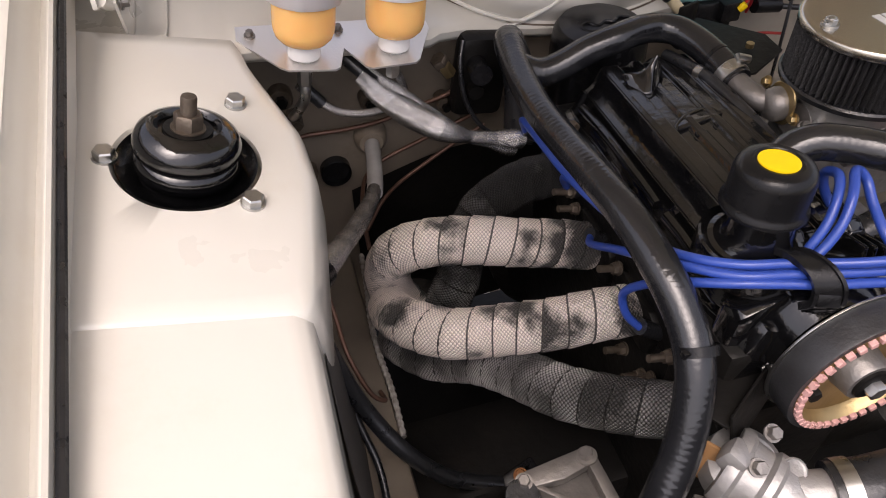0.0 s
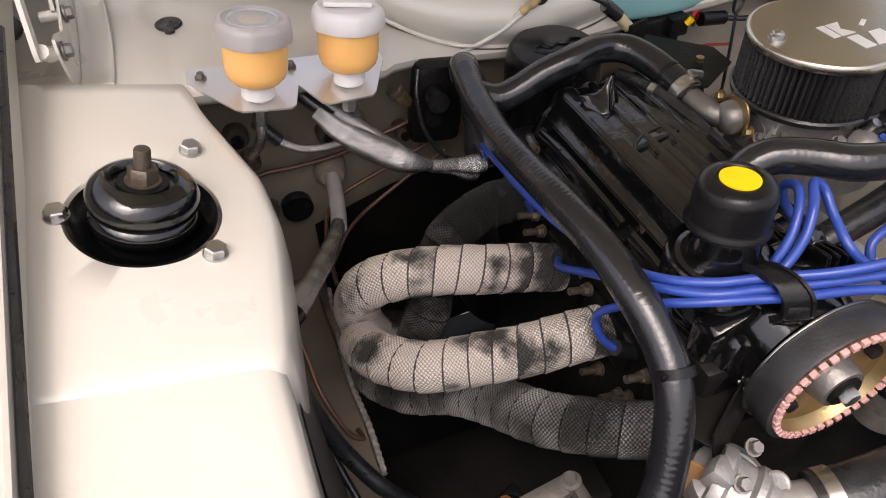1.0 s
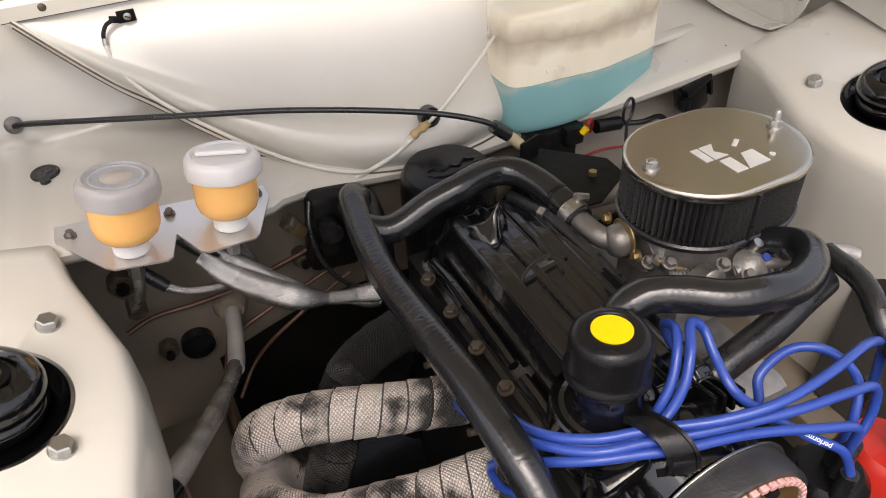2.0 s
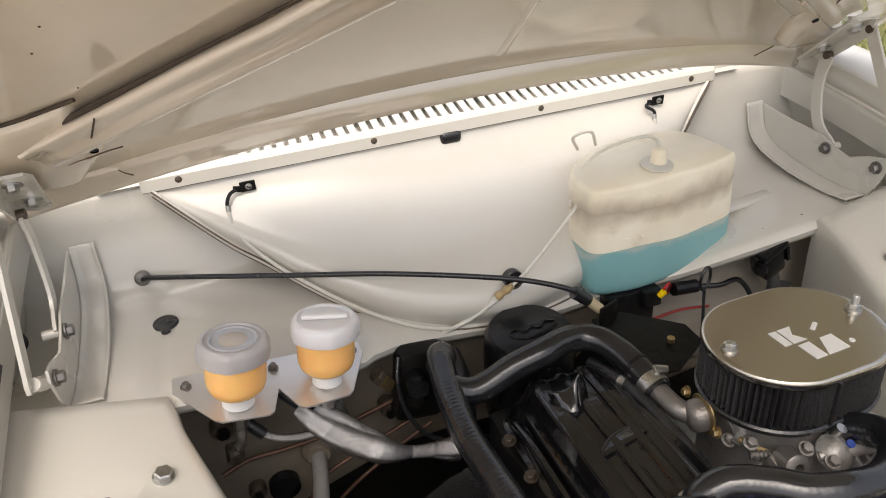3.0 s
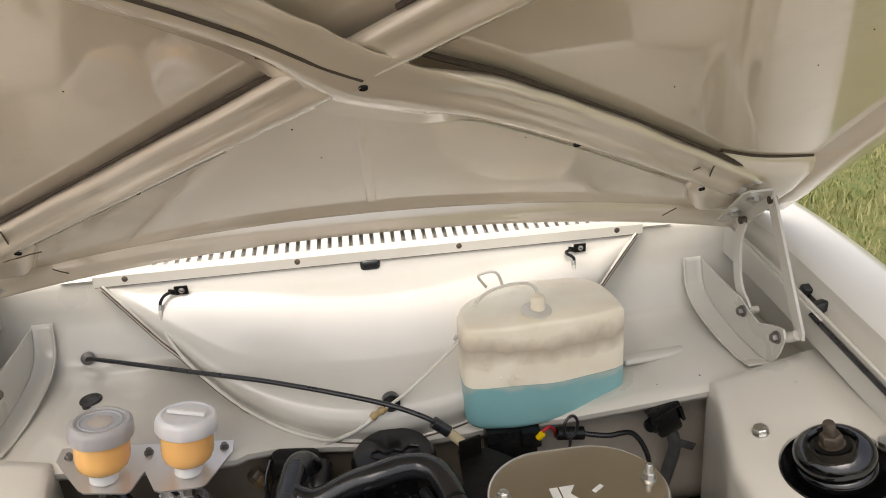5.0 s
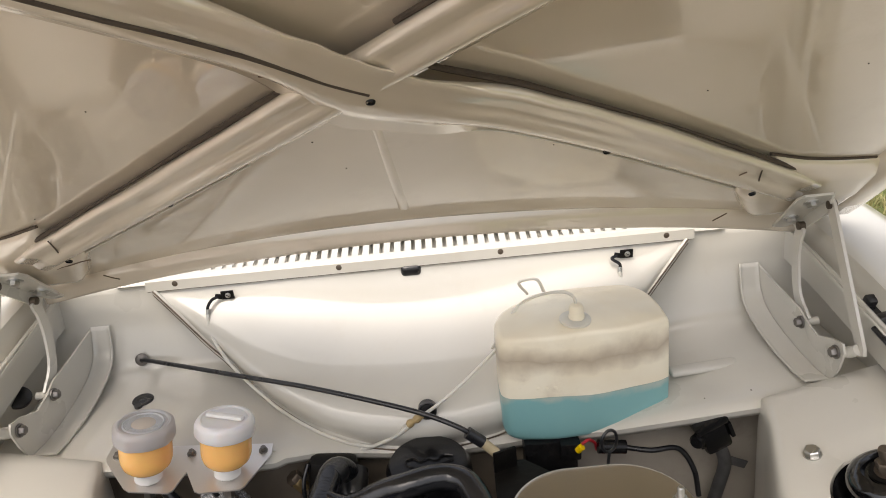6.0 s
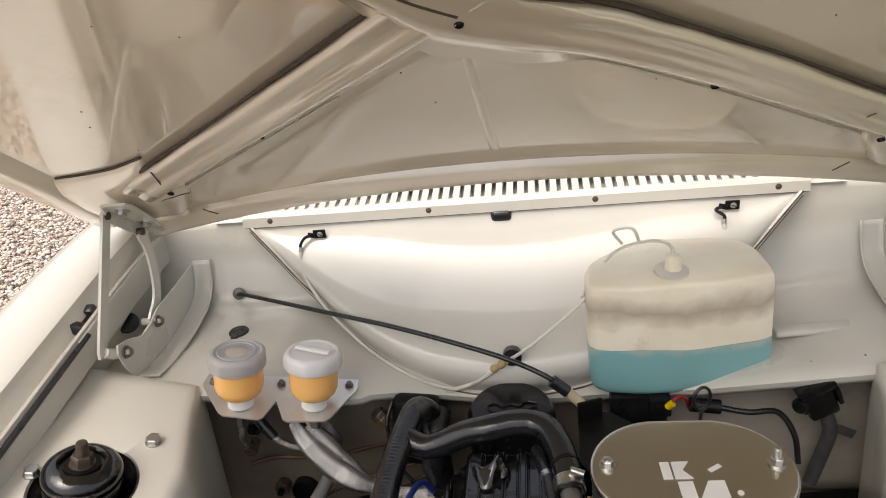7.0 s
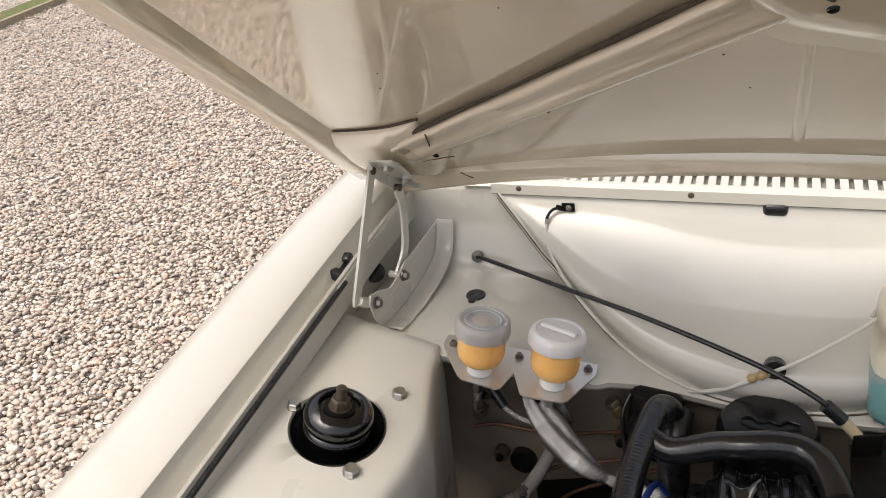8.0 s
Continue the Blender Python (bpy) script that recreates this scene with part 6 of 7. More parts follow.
part("water_elbow", tube([(0.0645, 0.022, 0.8195), (0.066, 0.006, 0.818), (0.068, -0.010, 0.817), (0.074, -0.020, 0.815), (0.086, -0.026, 0.813)], 0.0118, 20, 8), DULL, inlet)
part("elbow_bowl", lathe([(0, 0), (0.008, 0.0005), (0.014, 0.003), (0.0175, 0.008), (0.0185, 0.014), (0.0185, 0.020), (0, 0.020)], (0.069, -0.028, 0.814), (1, -0.15, 0.1), 28), DULL, inlet)
part("elbow_flange", lathe([(0.010, 0), (0.0225, 0), (0.023, 0.0012), (0.0225, 0.0024), (0.010, 0.0024)], (0.0875, -0.031, 0.816), (1, -0.15, 0.1), 40, wave=lambda a, i: 1 + 0.30 * abs(math.cos(a + 0.9)) ** 5), BRASS, inlet)
for y, z in ((-0.057, 0.812), (-0.004, 0.826)):
    part("flange_bolt", hex_head(0.0046, 0.005, (0.0885, y, z), (-1, 0.15, 0.2), washer=0.0066), BRASS, inlet)

# heater pipe along the cover's right side
run("heater_pipe", [(0.026, 0.10, 0.812), (0.034, 0.07, 0.815), (0.041, 0.041, 0.816), (0.047, -0.011, 0.813), (0.051, -0.072, 0.806), (0.052, -0.10, 0.796)], 0.0072, RUBBER, "slim black vacuum pipe beside the rocker cover", "pipe", n=14,
    ends=[("clip", tube([(0.0385, 0.052, 0.8155), (0.0405, 0.044, 0.816)], 0.0085, 14, 2), STEEL)])
run("vacuum_pipe", [(0.050, 0.03, 0.800), (0.054, -0.007, 0.800), (0.0545, -0.035, 0.799), (0.054, -0.062, 0.797), (0.056, -0.095, 0.785)], 0.0042, RUBBER, "thin black pipe with a pale collar beside the head", "pipe", n=12,
    ends=[("collar", tube([(0.0542, -0.048, 0.7982), (0.0540, -0.060, 0.7972)], 0.0056, 14, 2), material("pale_collar", (0.5, 0.42, 0.38), 0.5)), ("clip", tube([(0.0535, -0.008, 0.800), (0.054, -0.014, 0.800)], 0.0056, 14, 2), BRASS)])

# ---- hoses ----
wrinkle = lambda a, d: 1 + 0.0018 * math.sin(d * 420 + 0.6 * math.sin(a)) * (0.5 + 0.5 * math.sin(d * 23))
main = thing("heater_hose", "thick black heater hose lying over the manifold", "hose", "coolant hoses", at=(-0.14, 0.18, 0.8))
part("hose", tube([(-0.120, 0.215, 0.765), (-0.127, 0.206, 0.797), (-0.139, 0.183, 0.815), (-0.147, 0.140, 0.813), (-0.152, 0.095, 0.810), (-0.154, 0.040, 0.808), (-0.151, -0.02, 0.809), (-0.149, -0.08, 0.814), (-0.147, -0.150, 0.817),
                    (-0.143, -0.202, 0.806), (-0.139, -0.240, 0.787), (-0.141, -0.270, 0.766), (-0.148, -0.292, 0.738), (-0.163, -0.314, 0.7), (-0.185, -0.334, 0.66), (-0.20, -0.345, 0.62)], 0.0168, 24, 14, shape=wrinkle), HOSE, main)
part("tie", tube([(-0.1375, -0.262, 0.7755), (-0.1385, -0.268, 0.7695)], 0.0182, 24, 2), PLASTIC, main, "black cable tie")
part("tie_head", rbox((-0.1525, -0.271, 0.7795), (0.008, 0.006, 0.007), 0.001), PLASTIC, main)
part("collar", tube([(-0.134, 0.193, 0.810), (-0.142, 0.170, 0.8145)], 0.0182, 24, 2), RUBBER, main)
branch_hose = thing("branch_hose", "black coolant hose branching over the rocker cover", "hose", "coolant hoses", at=(-0.13, 0.09, 0.84))
part("hose", tube([(-0.148, 0.130, 0.811), (-0.122, 0.122, 0.803), (-0.098, 0.120, 0.808), (-0.065, 0.118, 0.824), (-0.034, 0.114, 0.835), (-0.002, 0.120, 0.838), (0.024, 0.121, 0.836), (0.043, 0.108, 0.835), (0.055, 0.082, 0.831), (0.061, 0.055, 0.826), (0.064, 0.030, 0.821), (0.065, 0.016, 0.818)],
                    0.0168, 24, 14, shape=wrinkle), HOSE, branch_hose)
part("clamp", tube([(0.0635, 0.034, 0.8218), (0.0648, 0.020, 0.8190)], 0.0182, 24, 2), STEEL, branch_hose, "worm-drive hose clamp")
part("clamp_screw", tube([(0.067, 0.029, 0.8412), (0.081, 0.026, 0.8375)], 0.0046, 12, 2), STEEL, branch_hose)
part("screw_housing", rbox((0.070, 0.028, 0.8392), (0.010, 0.011, 0.005), 0.0012, (10, 14, -12)), STEEL, branch_hose)
part("wire_clip", tube([(0.0602, 0.058, 0.8266), (0.0612, 0.054, 0.8258)], 0.0176, 24, 2), PLASTIC, branch_hose)
for k in (-1, 0, 1):
    part("print_bar", rbox((0.0590 + 0.0055 * k, 0.0625, 0.8420 - 0.0012 * k * k), (0.0040, 0.0070, 0.0008), 0.0002, (28, 10 + 16 * k, -6)), WHITE, branch_hose)
side = thing("breather_hose", "fat black hose looping from the cover to the carburettor", "hose", "coolant hoses", at=(0.0, -0.15, 0.85))
part("hose", tube([(-0.012, -0.150, 0.835), (-0.006, -0.150, 0.856), (0.016, -0.155, 0.868), (0.045, -0.172, 0.870), (0.069, -0.190, 0.870), (0.099, -0.200, 0.870), (0.140, -0.199, 0.862), (0.180, -0.181, 0.855), (0.204, -0.152, 0.846), (0.198, -0.122, 0.832), (0.185, -0.104, 0.819)],
                    0.0165, 24, 12, shape=wrinkle), HOSE, side)
part("clamp", tube([(-0.0125, -0.150, 0.838), (-0.0105, -0.150, 0.848)], 0.019, 24, 2), STEEL, side, "bright hose clamp")
run("coolant_hose", [(0.05, -0.205, 0.79), (0.08, -0.203, 0.80), (0.13, -0.198, 0.812), (0.17, -0.19, 0.822), (0.21, -0.18, 0.822)], 0.015, RUBBER, "black coolant hose under the loop", "hose", "coolant hoses", n=20)
run("coolant_hose", [(0.23, -0.16, 0.835), (0.22, -0.21, 0.838), (0.205, -0.248, 0.825), (0.21, -0.28, 0.79), (0.22, -0.30, 0.74), (0.225, -0.31, 0.66)], 0.0105, RUBBER, "slim black hose beside the distributor", "hose", "coolant hoses", n=18)

# black valve, round cover and cable bracket by the bulkhead
valve = thing("heater_valve", "black heater valve block on the firewall", "valve", at=(-0.15, 0.24, 0.76))
part("body", rbox((-0.155, 0.238, 0.742), (0.072, 0.035, 0.115), 0.012, (0, 8, 0)), BLACK_DIRTY, valve)
part("stub", tube([(-0.165, 0.225, 0.765), (-0.168, 0.19, 0.768)], 0.014, 18, 3), PLASTIC, valve)
part("pipe", tube([(-0.118, 0.225, 0.78), (-0.118, 0.195, 0.765), (-0.118, 0.18, 0.735), (-0.117, 0.18, 0.69)], 0.021, 20, 6), RUBBER, valve)
part("cap", lathe([(0, 0), (0.012, 0), (0.010, 0.012), (0, 0.012)], (-0.17, 0.215, 0.735), (0, -1, 0), 18), BLACK_DIRTY, valve)
run("valve_cable", [(-0.182, 0.225, 0.800), (-0.19, 0.21, 0.775), (-0.186, 0.20, 0.73), (-0.165, 0.19, 0.69), (-0.13, 0.18, 0.67), (-0.10, 0.17, 0.665)], 0.0032, RUBBER, "thin black cable drooping from the bulkhead", "cable")
motor = thing("heater_motor", "round black moulded cover behind the engine", "cover", at=(0.0, 0.19, 0.77))
part("cover", lathe([(0, -0.10), (0.060, -0.10), (0.062, 0.0), (0.060, 0.026), (0.054, 0.036), (0.04, 0.040), (0, 0.041)], (-0.008, 0.198, 0.772), (0.0, -0.05, 1), 48), PLASTIC, motor)
part("moulding", tube([(0.028, 0.188, 0.8120), (0.006, 0.178, 0.8125), (-0.018, 0.175, 0.8115), (-0.036, 0.182, 0.8110), (-0.039, 0.192, 0.8120), (-0.028, 0.196, 0.8135), (-0.018, 0.188, 0.8125), (-0.006, 0.194, 0.8140), (0.004, 0.190, 0.8140), (0.014, 0.198, 0.8145), (0.028, 0.196, 0.8135)], 0.002, 8, 5), PLASTIC, motor)
brk = thing("cable_bracket", "folded black steel throttle cable bracket", "bracket", at=(0.10, 0.15, 0.80))
part("plate", slab([(0.082, 0.190), (0.080, 0.10), (0.10, 0.07), (0.135, 0.068), (0.192, 0.100), (0.190, 0.135), (0.125, 0.190)], (0.778, 0.0, 0.1), 0.003), BLACK_DIRTY, brk)
part("upright", rbox((0.098, 0.176, 0.810), (0.034, 0.004, 0.038), 0.001, (0, 0, 20)), BLACK_DIRTY, brk)
part("pin", lathe([(0, 0), (0.005, 0), (0.005, 0.006), (0, 0.006)], (0.15, 0.11, 0.796), (0, 0, 1), 14), BRASS, brk)

# ---- ignition leads ----
clip = thing("lead_clip", "black plastic clip holding the ignition leads", "clip", at=(-0.04, -0.25, 0.80))
LEAD_WAY = Vector((0.92, -0.36, 0.05)).normalized()


def ribbon(pts, half, thick, shift=0.0):
    """A band laid along a curve, its width along the leads."""
    bm = bmesh.new()
    rows = []
    line = spline(pts, 8)
    for i, p in enumerate(line):
        t = (line[min(i + 1, len(line) - 1)] - line[max(i - 1, 0)]).normalized()
        n = t.cross(LEAD_WAY).normalized() * thick
        q = p + LEAD_WAY * shift
        rows.append([bm.verts.new(q + LEAD_WAY * half + n), bm.verts.new(q - LEAD_WAY * half + n), bm.verts.new(q - LEAD_WAY * half - n), bm.verts.new(q + LEAD_WAY * half - n)])
    for p, q in zip(rows, rows[1:]):
        for k in range(4):
            bm.faces.new((p[k], p[(k + 1) % 4], q[(k + 1) % 4], q[k]))
    bm.faces.new(rows[0])
    bm.faces.new(rows[-1][::-1])
    bmesh.ops.recalc_face_normals(bm, faces=bm.faces)
    return bm


SADDLE = [(-0.050, -0.216, 0.806), (-0.047, -0.226, 0.822), (-0.043, -0.240, 0.8275), (-0.038, -0.256, 0.8265), (-0.034, -0.268, 0.818), (-0.033, -0.272, 0.802), (-0.036, -0.266, 0.792)]
part("saddle", ribbon(SADDLE, 0.0095, 0.0011), PLASTIC, clip)
for k in (-1, 1):
    part("rib", ribbon([(x, y, z + 0.0005) for x, y, z in SADDLE], 0.0016, 0.0032, 0.0112 * k), PLASTIC, clip)
part("catch", rbox((-0.033, -0.2725, 0.806), (0.019, 0.004, 0.012), 0.001, (-20, 0, -20)), PLASTIC, clip)
def ignition_lead(pts):
    """A plug lead with its boots."""
    e = thing("ignition_lead", "bright blue silicone ignition lead", "ignition lead", "ignition leads", at=pts[0])
    part("cable", tube(pts, 0.0043, 12, 8), BLUE, e)
    part("boot", tube([pts[-1], Vector(pts[-1]) + Vector((0.0, 0.0, -0.035))], 0.0078, 14, 3), RUBBER, e, "black rubber boot")
    if pts[0][2] < 0.72:
        part("plug_boot", tube([Vector(pts[0]) + Vector((-0.002, 0, 0.004)), Vector(pts[0]) + Vector((0.03, 0, -0.02))], 0.0085, 14, 3), RUBBER, e, "black rubber plug boot")
    return e


ignition_lead([(-0.12, 0.15, 0.7), (-0.135, 0.129, 0.735), (-0.143, 0.06, 0.755), (-0.142, -0.014, 0.762), (-0.13, -0.085, 0.765), (-0.122, -0.15, 0.783), (-0.112, -0.198, 0.806), (-0.085, -0.226, 0.817), (-0.055, -0.238, 0.821), (-0.028, -0.248, 0.823), (0.008, -0.266, 0.832), (0.05, -0.277, 0.84), (0.106, -0.274, 0.842), (0.165, -0.262, 0.834), (0.205, -0.255, 0.805), (0.21, -0.26, 0.76)])
ignition_lead([(-0.115, -0.04, 0.686), (-0.128, -0.065, 0.702), (-0.134, -0.125, 0.752), (-0.124, -0.19, 0.795), (-0.092, -0.232, 0.812), (-0.055, -0.246, 0.816), (-0.025, -0.255, 0.817), (0.02, -0.268, 0.82), (0.07, -0.28, 0.822), (0.125, -0.286, 0.82), (0.16, -0.285, 0.805), (0.165, -0.29, 0.775), (0.15, -0.295, 0.745)])
ignition_lead([(-0.117, -0.168, 0.676), (-0.133, -0.16, 0.695), (-0.139, -0.155, 0.722), (-0.136, -0.175, 0.755), (-0.126, -0.206, 0.788), (-0.096, -0.236, 0.808), (-0.058, -0.252, 0.812), (-0.028, -0.262, 0.812), (0.03, -0.275, 0.81), (0.09, -0.292, 0.8), (0.13, -0.3, 0.785), (0.135, -0.3, 0.75)])
printed_lead = ignition_lead([(-0.108, 0.040, 0.690), (-0.122, 0.028, 0.716), (-0.131, 0.008, 0.738), (-0.129, -0.015, 0.747), (-0.123, -0.05, 0.755), (-0.119, -0.094, 0.765), (-0.121, -0.15, 0.783), (-0.110, -0.2, 0.803), (-0.085, -0.228, 0.809), (-0.05, -0.24, 0.814), (-0.022, -0.236, 0.82), (-0.004, -0.23, 0.842), (0.01, -0.216, 0.86), (0.026, -0.196, 0.866), (0.04, -0.198, 0.855), (0.038, -0.217, 0.842), (0.036, -0.247, 0.828), (0.063, -0.267, 0.803), (0.085, -0.29, 0.79), (0.112, -0.306, 0.772), (0.122, -0.315, 0.745)])
ignition_lead([(-0.026, -0.228, 0.815), (-0.01, -0.222, 0.838), (0.004, -0.208, 0.856), (0.016, -0.19, 0.86), (0.022, -0.172, 0.845), (0.035, -0.18, 0.815), (0.055, -0.22, 0.79), (0.072, -0.245, 0.79), (0.081, -0.233, 0.81), (0.115, -0.23, 0.822), (0.142, -0.246, 0.822), (0.16, -0.269, 0.8), (0.15, -0.285, 0.77), (0.146, -0.287, 0.735)])
word = bpy.data.curves.new("printed_word", "FONT")
word.body, word.size, word.extrude, word.align_x = "performance", 0.0068, 0.0001, "CENTER"
word_ob = new("printed_word", word)
_x = (Vector((0.063, -0.267, 0.803)) - Vector((0.112, -0.306, 0.772))).normalized()
_z = Vector((-0.66, -0.33, 0.67))
_z = (_z - _x * _z.dot(_x)).normalized()
_y = _z.cross(_x)
word_ob.matrix_basis = Matrix.Translation(Vector((0.0862, -0.2895, 0.7895)) + _z * 0.0052 - _y * 0.0022) @ Matrix((_x, _y, _z)).transposed().to_4x4()
word.materials.append(WHITE)
word_ob.parent = printed_lead
word_ob.matrix_parent_inverse = Matrix.Translation(-printed_lead.location)

dist = thing("distributor", "black distributor cap with upright lead sockets", "distributor", at=(0.135, -0.29, 0.62))
part("cap", lathe([(0, 0), (0.04, 0), (0.042, 0.01), (0.036, 0.045), (0.028, 0.055), (0, 0.055)], (0.14, -0.292, 0.655), (0, 0, 1), 32), PLASTIC, dist)
part("body", lathe([(0, 0), (0.03, 0), (0.034, 0.06), (0, 0.06)], (0.14, -0.292, 0.595), (0, 0, 1), 28), ALLOY, dist)
red = thing("oil_filter", "red canister low beside the block", "canister", at=(0.20, -0.29, 0.6))
part("can", lathe([(0, 0), (0.038, 0), (0.04, 0.005), (0.04, 0.085), (0.034, 0.095), (0, 0.095)], (0.205, -0.285, 0.60), (0.2, -0.1, 1), 32), material("red_enamel", (0.4, 0.02, 0.012), 0.35, second=(0.3, 0.015, 0.01), scale=30), red)


# ---- small marks of the bonnet and body ----
def hole_mark(p, axis, r, parent):
    b = lathe([(0, 0.0), (r, 0.0), (r * 1.04, -0.0012), (r * 0.9, 0.0012), (r * 0.85, -0.0004), (0, -0.0006)], p, axis, 20)
    return part("drain_hole", b, PLASTIC, parent, "dark drain hole")


for s in (-1, 1):
    for x, v in ((0.456, 0.130), (0.259 if s < 0 else 0.231, 0.283 if s < 0 else 0.309)):
        hole_mark(on_bonnet(s * x, v, -0.0006 if x > 0.4 else 0.0030), -OUT, 0.0046, bonnet)
hole_mark(on_bonnet(-0.004, 0.484, -0.0056), -OUT, 0.0044, bonnet)
# open fold along the bowed brace
part("brace_fold", tube([on_bonnet(x, v, -0.0042) for x, v in ((-0.004, 0.494), (-0.036, 0.519), (-0.078, 0.560), (-0.125, 0.598), (-0.175, 0.634), (-0.25, 0.692), (-0.34, 0.762))], 0.0019, 8, 5), DARK_BROWN, bonnet, "dark open fold in the brace")
part("fold_split", tube([on_bonnet(-0.082, 0.556, -0.003), on_bonnet(-0.088, 0.540, 0.002), on_bonnet(-0.098, 0.516, 0.0165)], 0.0008, 6, 3), DARK_BROWN, bonnet)


for sgn in (-1, 1):
    # welded lower edge of each brace, and a pressed stiffener line
    line = LOW_A[1:16:3] if sgn < 0 else LOW_B[2:30:3]
    part("weld_line", tube([on_bonnet(p.x, p.y, 0.0176 - (0.0 if sgn < 0 else 0.014 * math.exp(-(p.x / 0.085) ** 4))) for p in line], 0.0014, 6, 4), PAINT, bonnet)
CRACK = material("cracked_paint_edge", (0.10, 0.065, 0.04), 0.8, second=(0.2, 0.14, 0.09), scale=90)
rng = random.Random(4)
for x0, v0, dx, dv, n in ((-0.085, 0.535, 0.012, -0.005, 8), (0.028, 0.485, 0.009, -0.006, 6), (0.40, 0.19, 0.006, 0.008, 4), (-0.49, 0.10, 0.012, 0.006, 6), (0.45, 0.055, -0.006, -0.014, 3), (-0.45, 0.055, 0.006, -0.014, 3)):
    pts = [on_bonnet(x0 + dx * k + rng.uniform(-0.002, 0.002), v0 + dv * k + rng.uniform(-0.003, 0.003), -0.0002) for k in range(n)]
    part("paint_crack", tube(pts, 0.0009, 5, 2), CRACK, bonnet, "hairline crack in the paint")
part("centre_crease", tube([on_bonnet(-0.012 + 0.008 * t, 0.44 - 0.30 * t, skin_w(0, 0.44 - 0.30 * t) + 0.0070 + 0.0045 * t) for t in (0, 0.25, 0.5, 0.75, 1)], lambda q: 0.0080 + 0.0055 * q, 20, 6), PAINT_BONNET, bonnet)

bead = [(-0.343, 0.22, 0.4735), (-0.349, 0.15, 0.4735), (-0.3565, 0.09, 0.4735), (-0.358, 0.03, 0.4735), (-0.355, -0.03, 0.4735), (-0.357, -0.10, 0.4735)]
part("weld_bead", tube(bead, lambda s: 0.003 + 0.0016 * abs(math.sin(95 * s)), 8, 24), material("grey_weld", (0.42, 0.40, 0.37), 0.6, second=(0.16, 0.14, 0.12), scale=120, amount=1.0), car)
for k in range(22):
    x, v = rng.uniform(-0.5, 0.5), rng.uniform(0.2, 0.85)
    part("paint_chip", lathe([(0, -0.0004), (0.0009 + 0.0009 * rng.random(), -0.0004), (0.0006, 0.0008), (0, 0.0008)], on_bonnet(x, v, skin_w(x, v)), -OUT, 7), DARK_BROWN, bonnet)
for x, y in ((0.390, 0.229), (0.452, 0.222)):
    part("tray_hole", lathe([(0, -0.001), (0.0022, -0.001), (0.0018, 0.0022), (0, 0.0022)], (x, y, tray_row(x)[1] + 0.0035), (0, 0, 1), 10), DARK_BROWN, car)
for x, y, z, dx, dy, turn in ((0.415, 0.300, 0.8505, 0.11, 0.022, 6), (-0.497, 0.292, 0.8535, 0.034, 0.050, 8)):
    part("tray_pressing", rbox((x, y, z), (dx, dy, 0.010), 0.0045, (2, 0, turn), segs=3), PAINT, car)
# unseen plain panels that close the bay in front, added to keep low light out
part("unseen_front_panel", rbox((0, -0.93, 0.56), (1.3, 0.03, 0.52), 0.006), PAINT_DIRTY_SHADED, car)
part("radiator", rbox((0, -0.80, 0.55), (0.62, 0.05, 0.42), 0.006), BLACK_DIRTY, car)


# ---- ground ----
def ground_z(x, y):
    return 0.10 * min(max(-x - 0.8, 0), 9) + 0.05 * max(0, min(y, 30))


def ground_point(u, v):
    f = lambda t: math.copysign(abs(2 * t - 1) ** 3.2 * 400, t - 0.5)
    x, y = f(u), f(v)
    return x, y, ground_z(x, y)


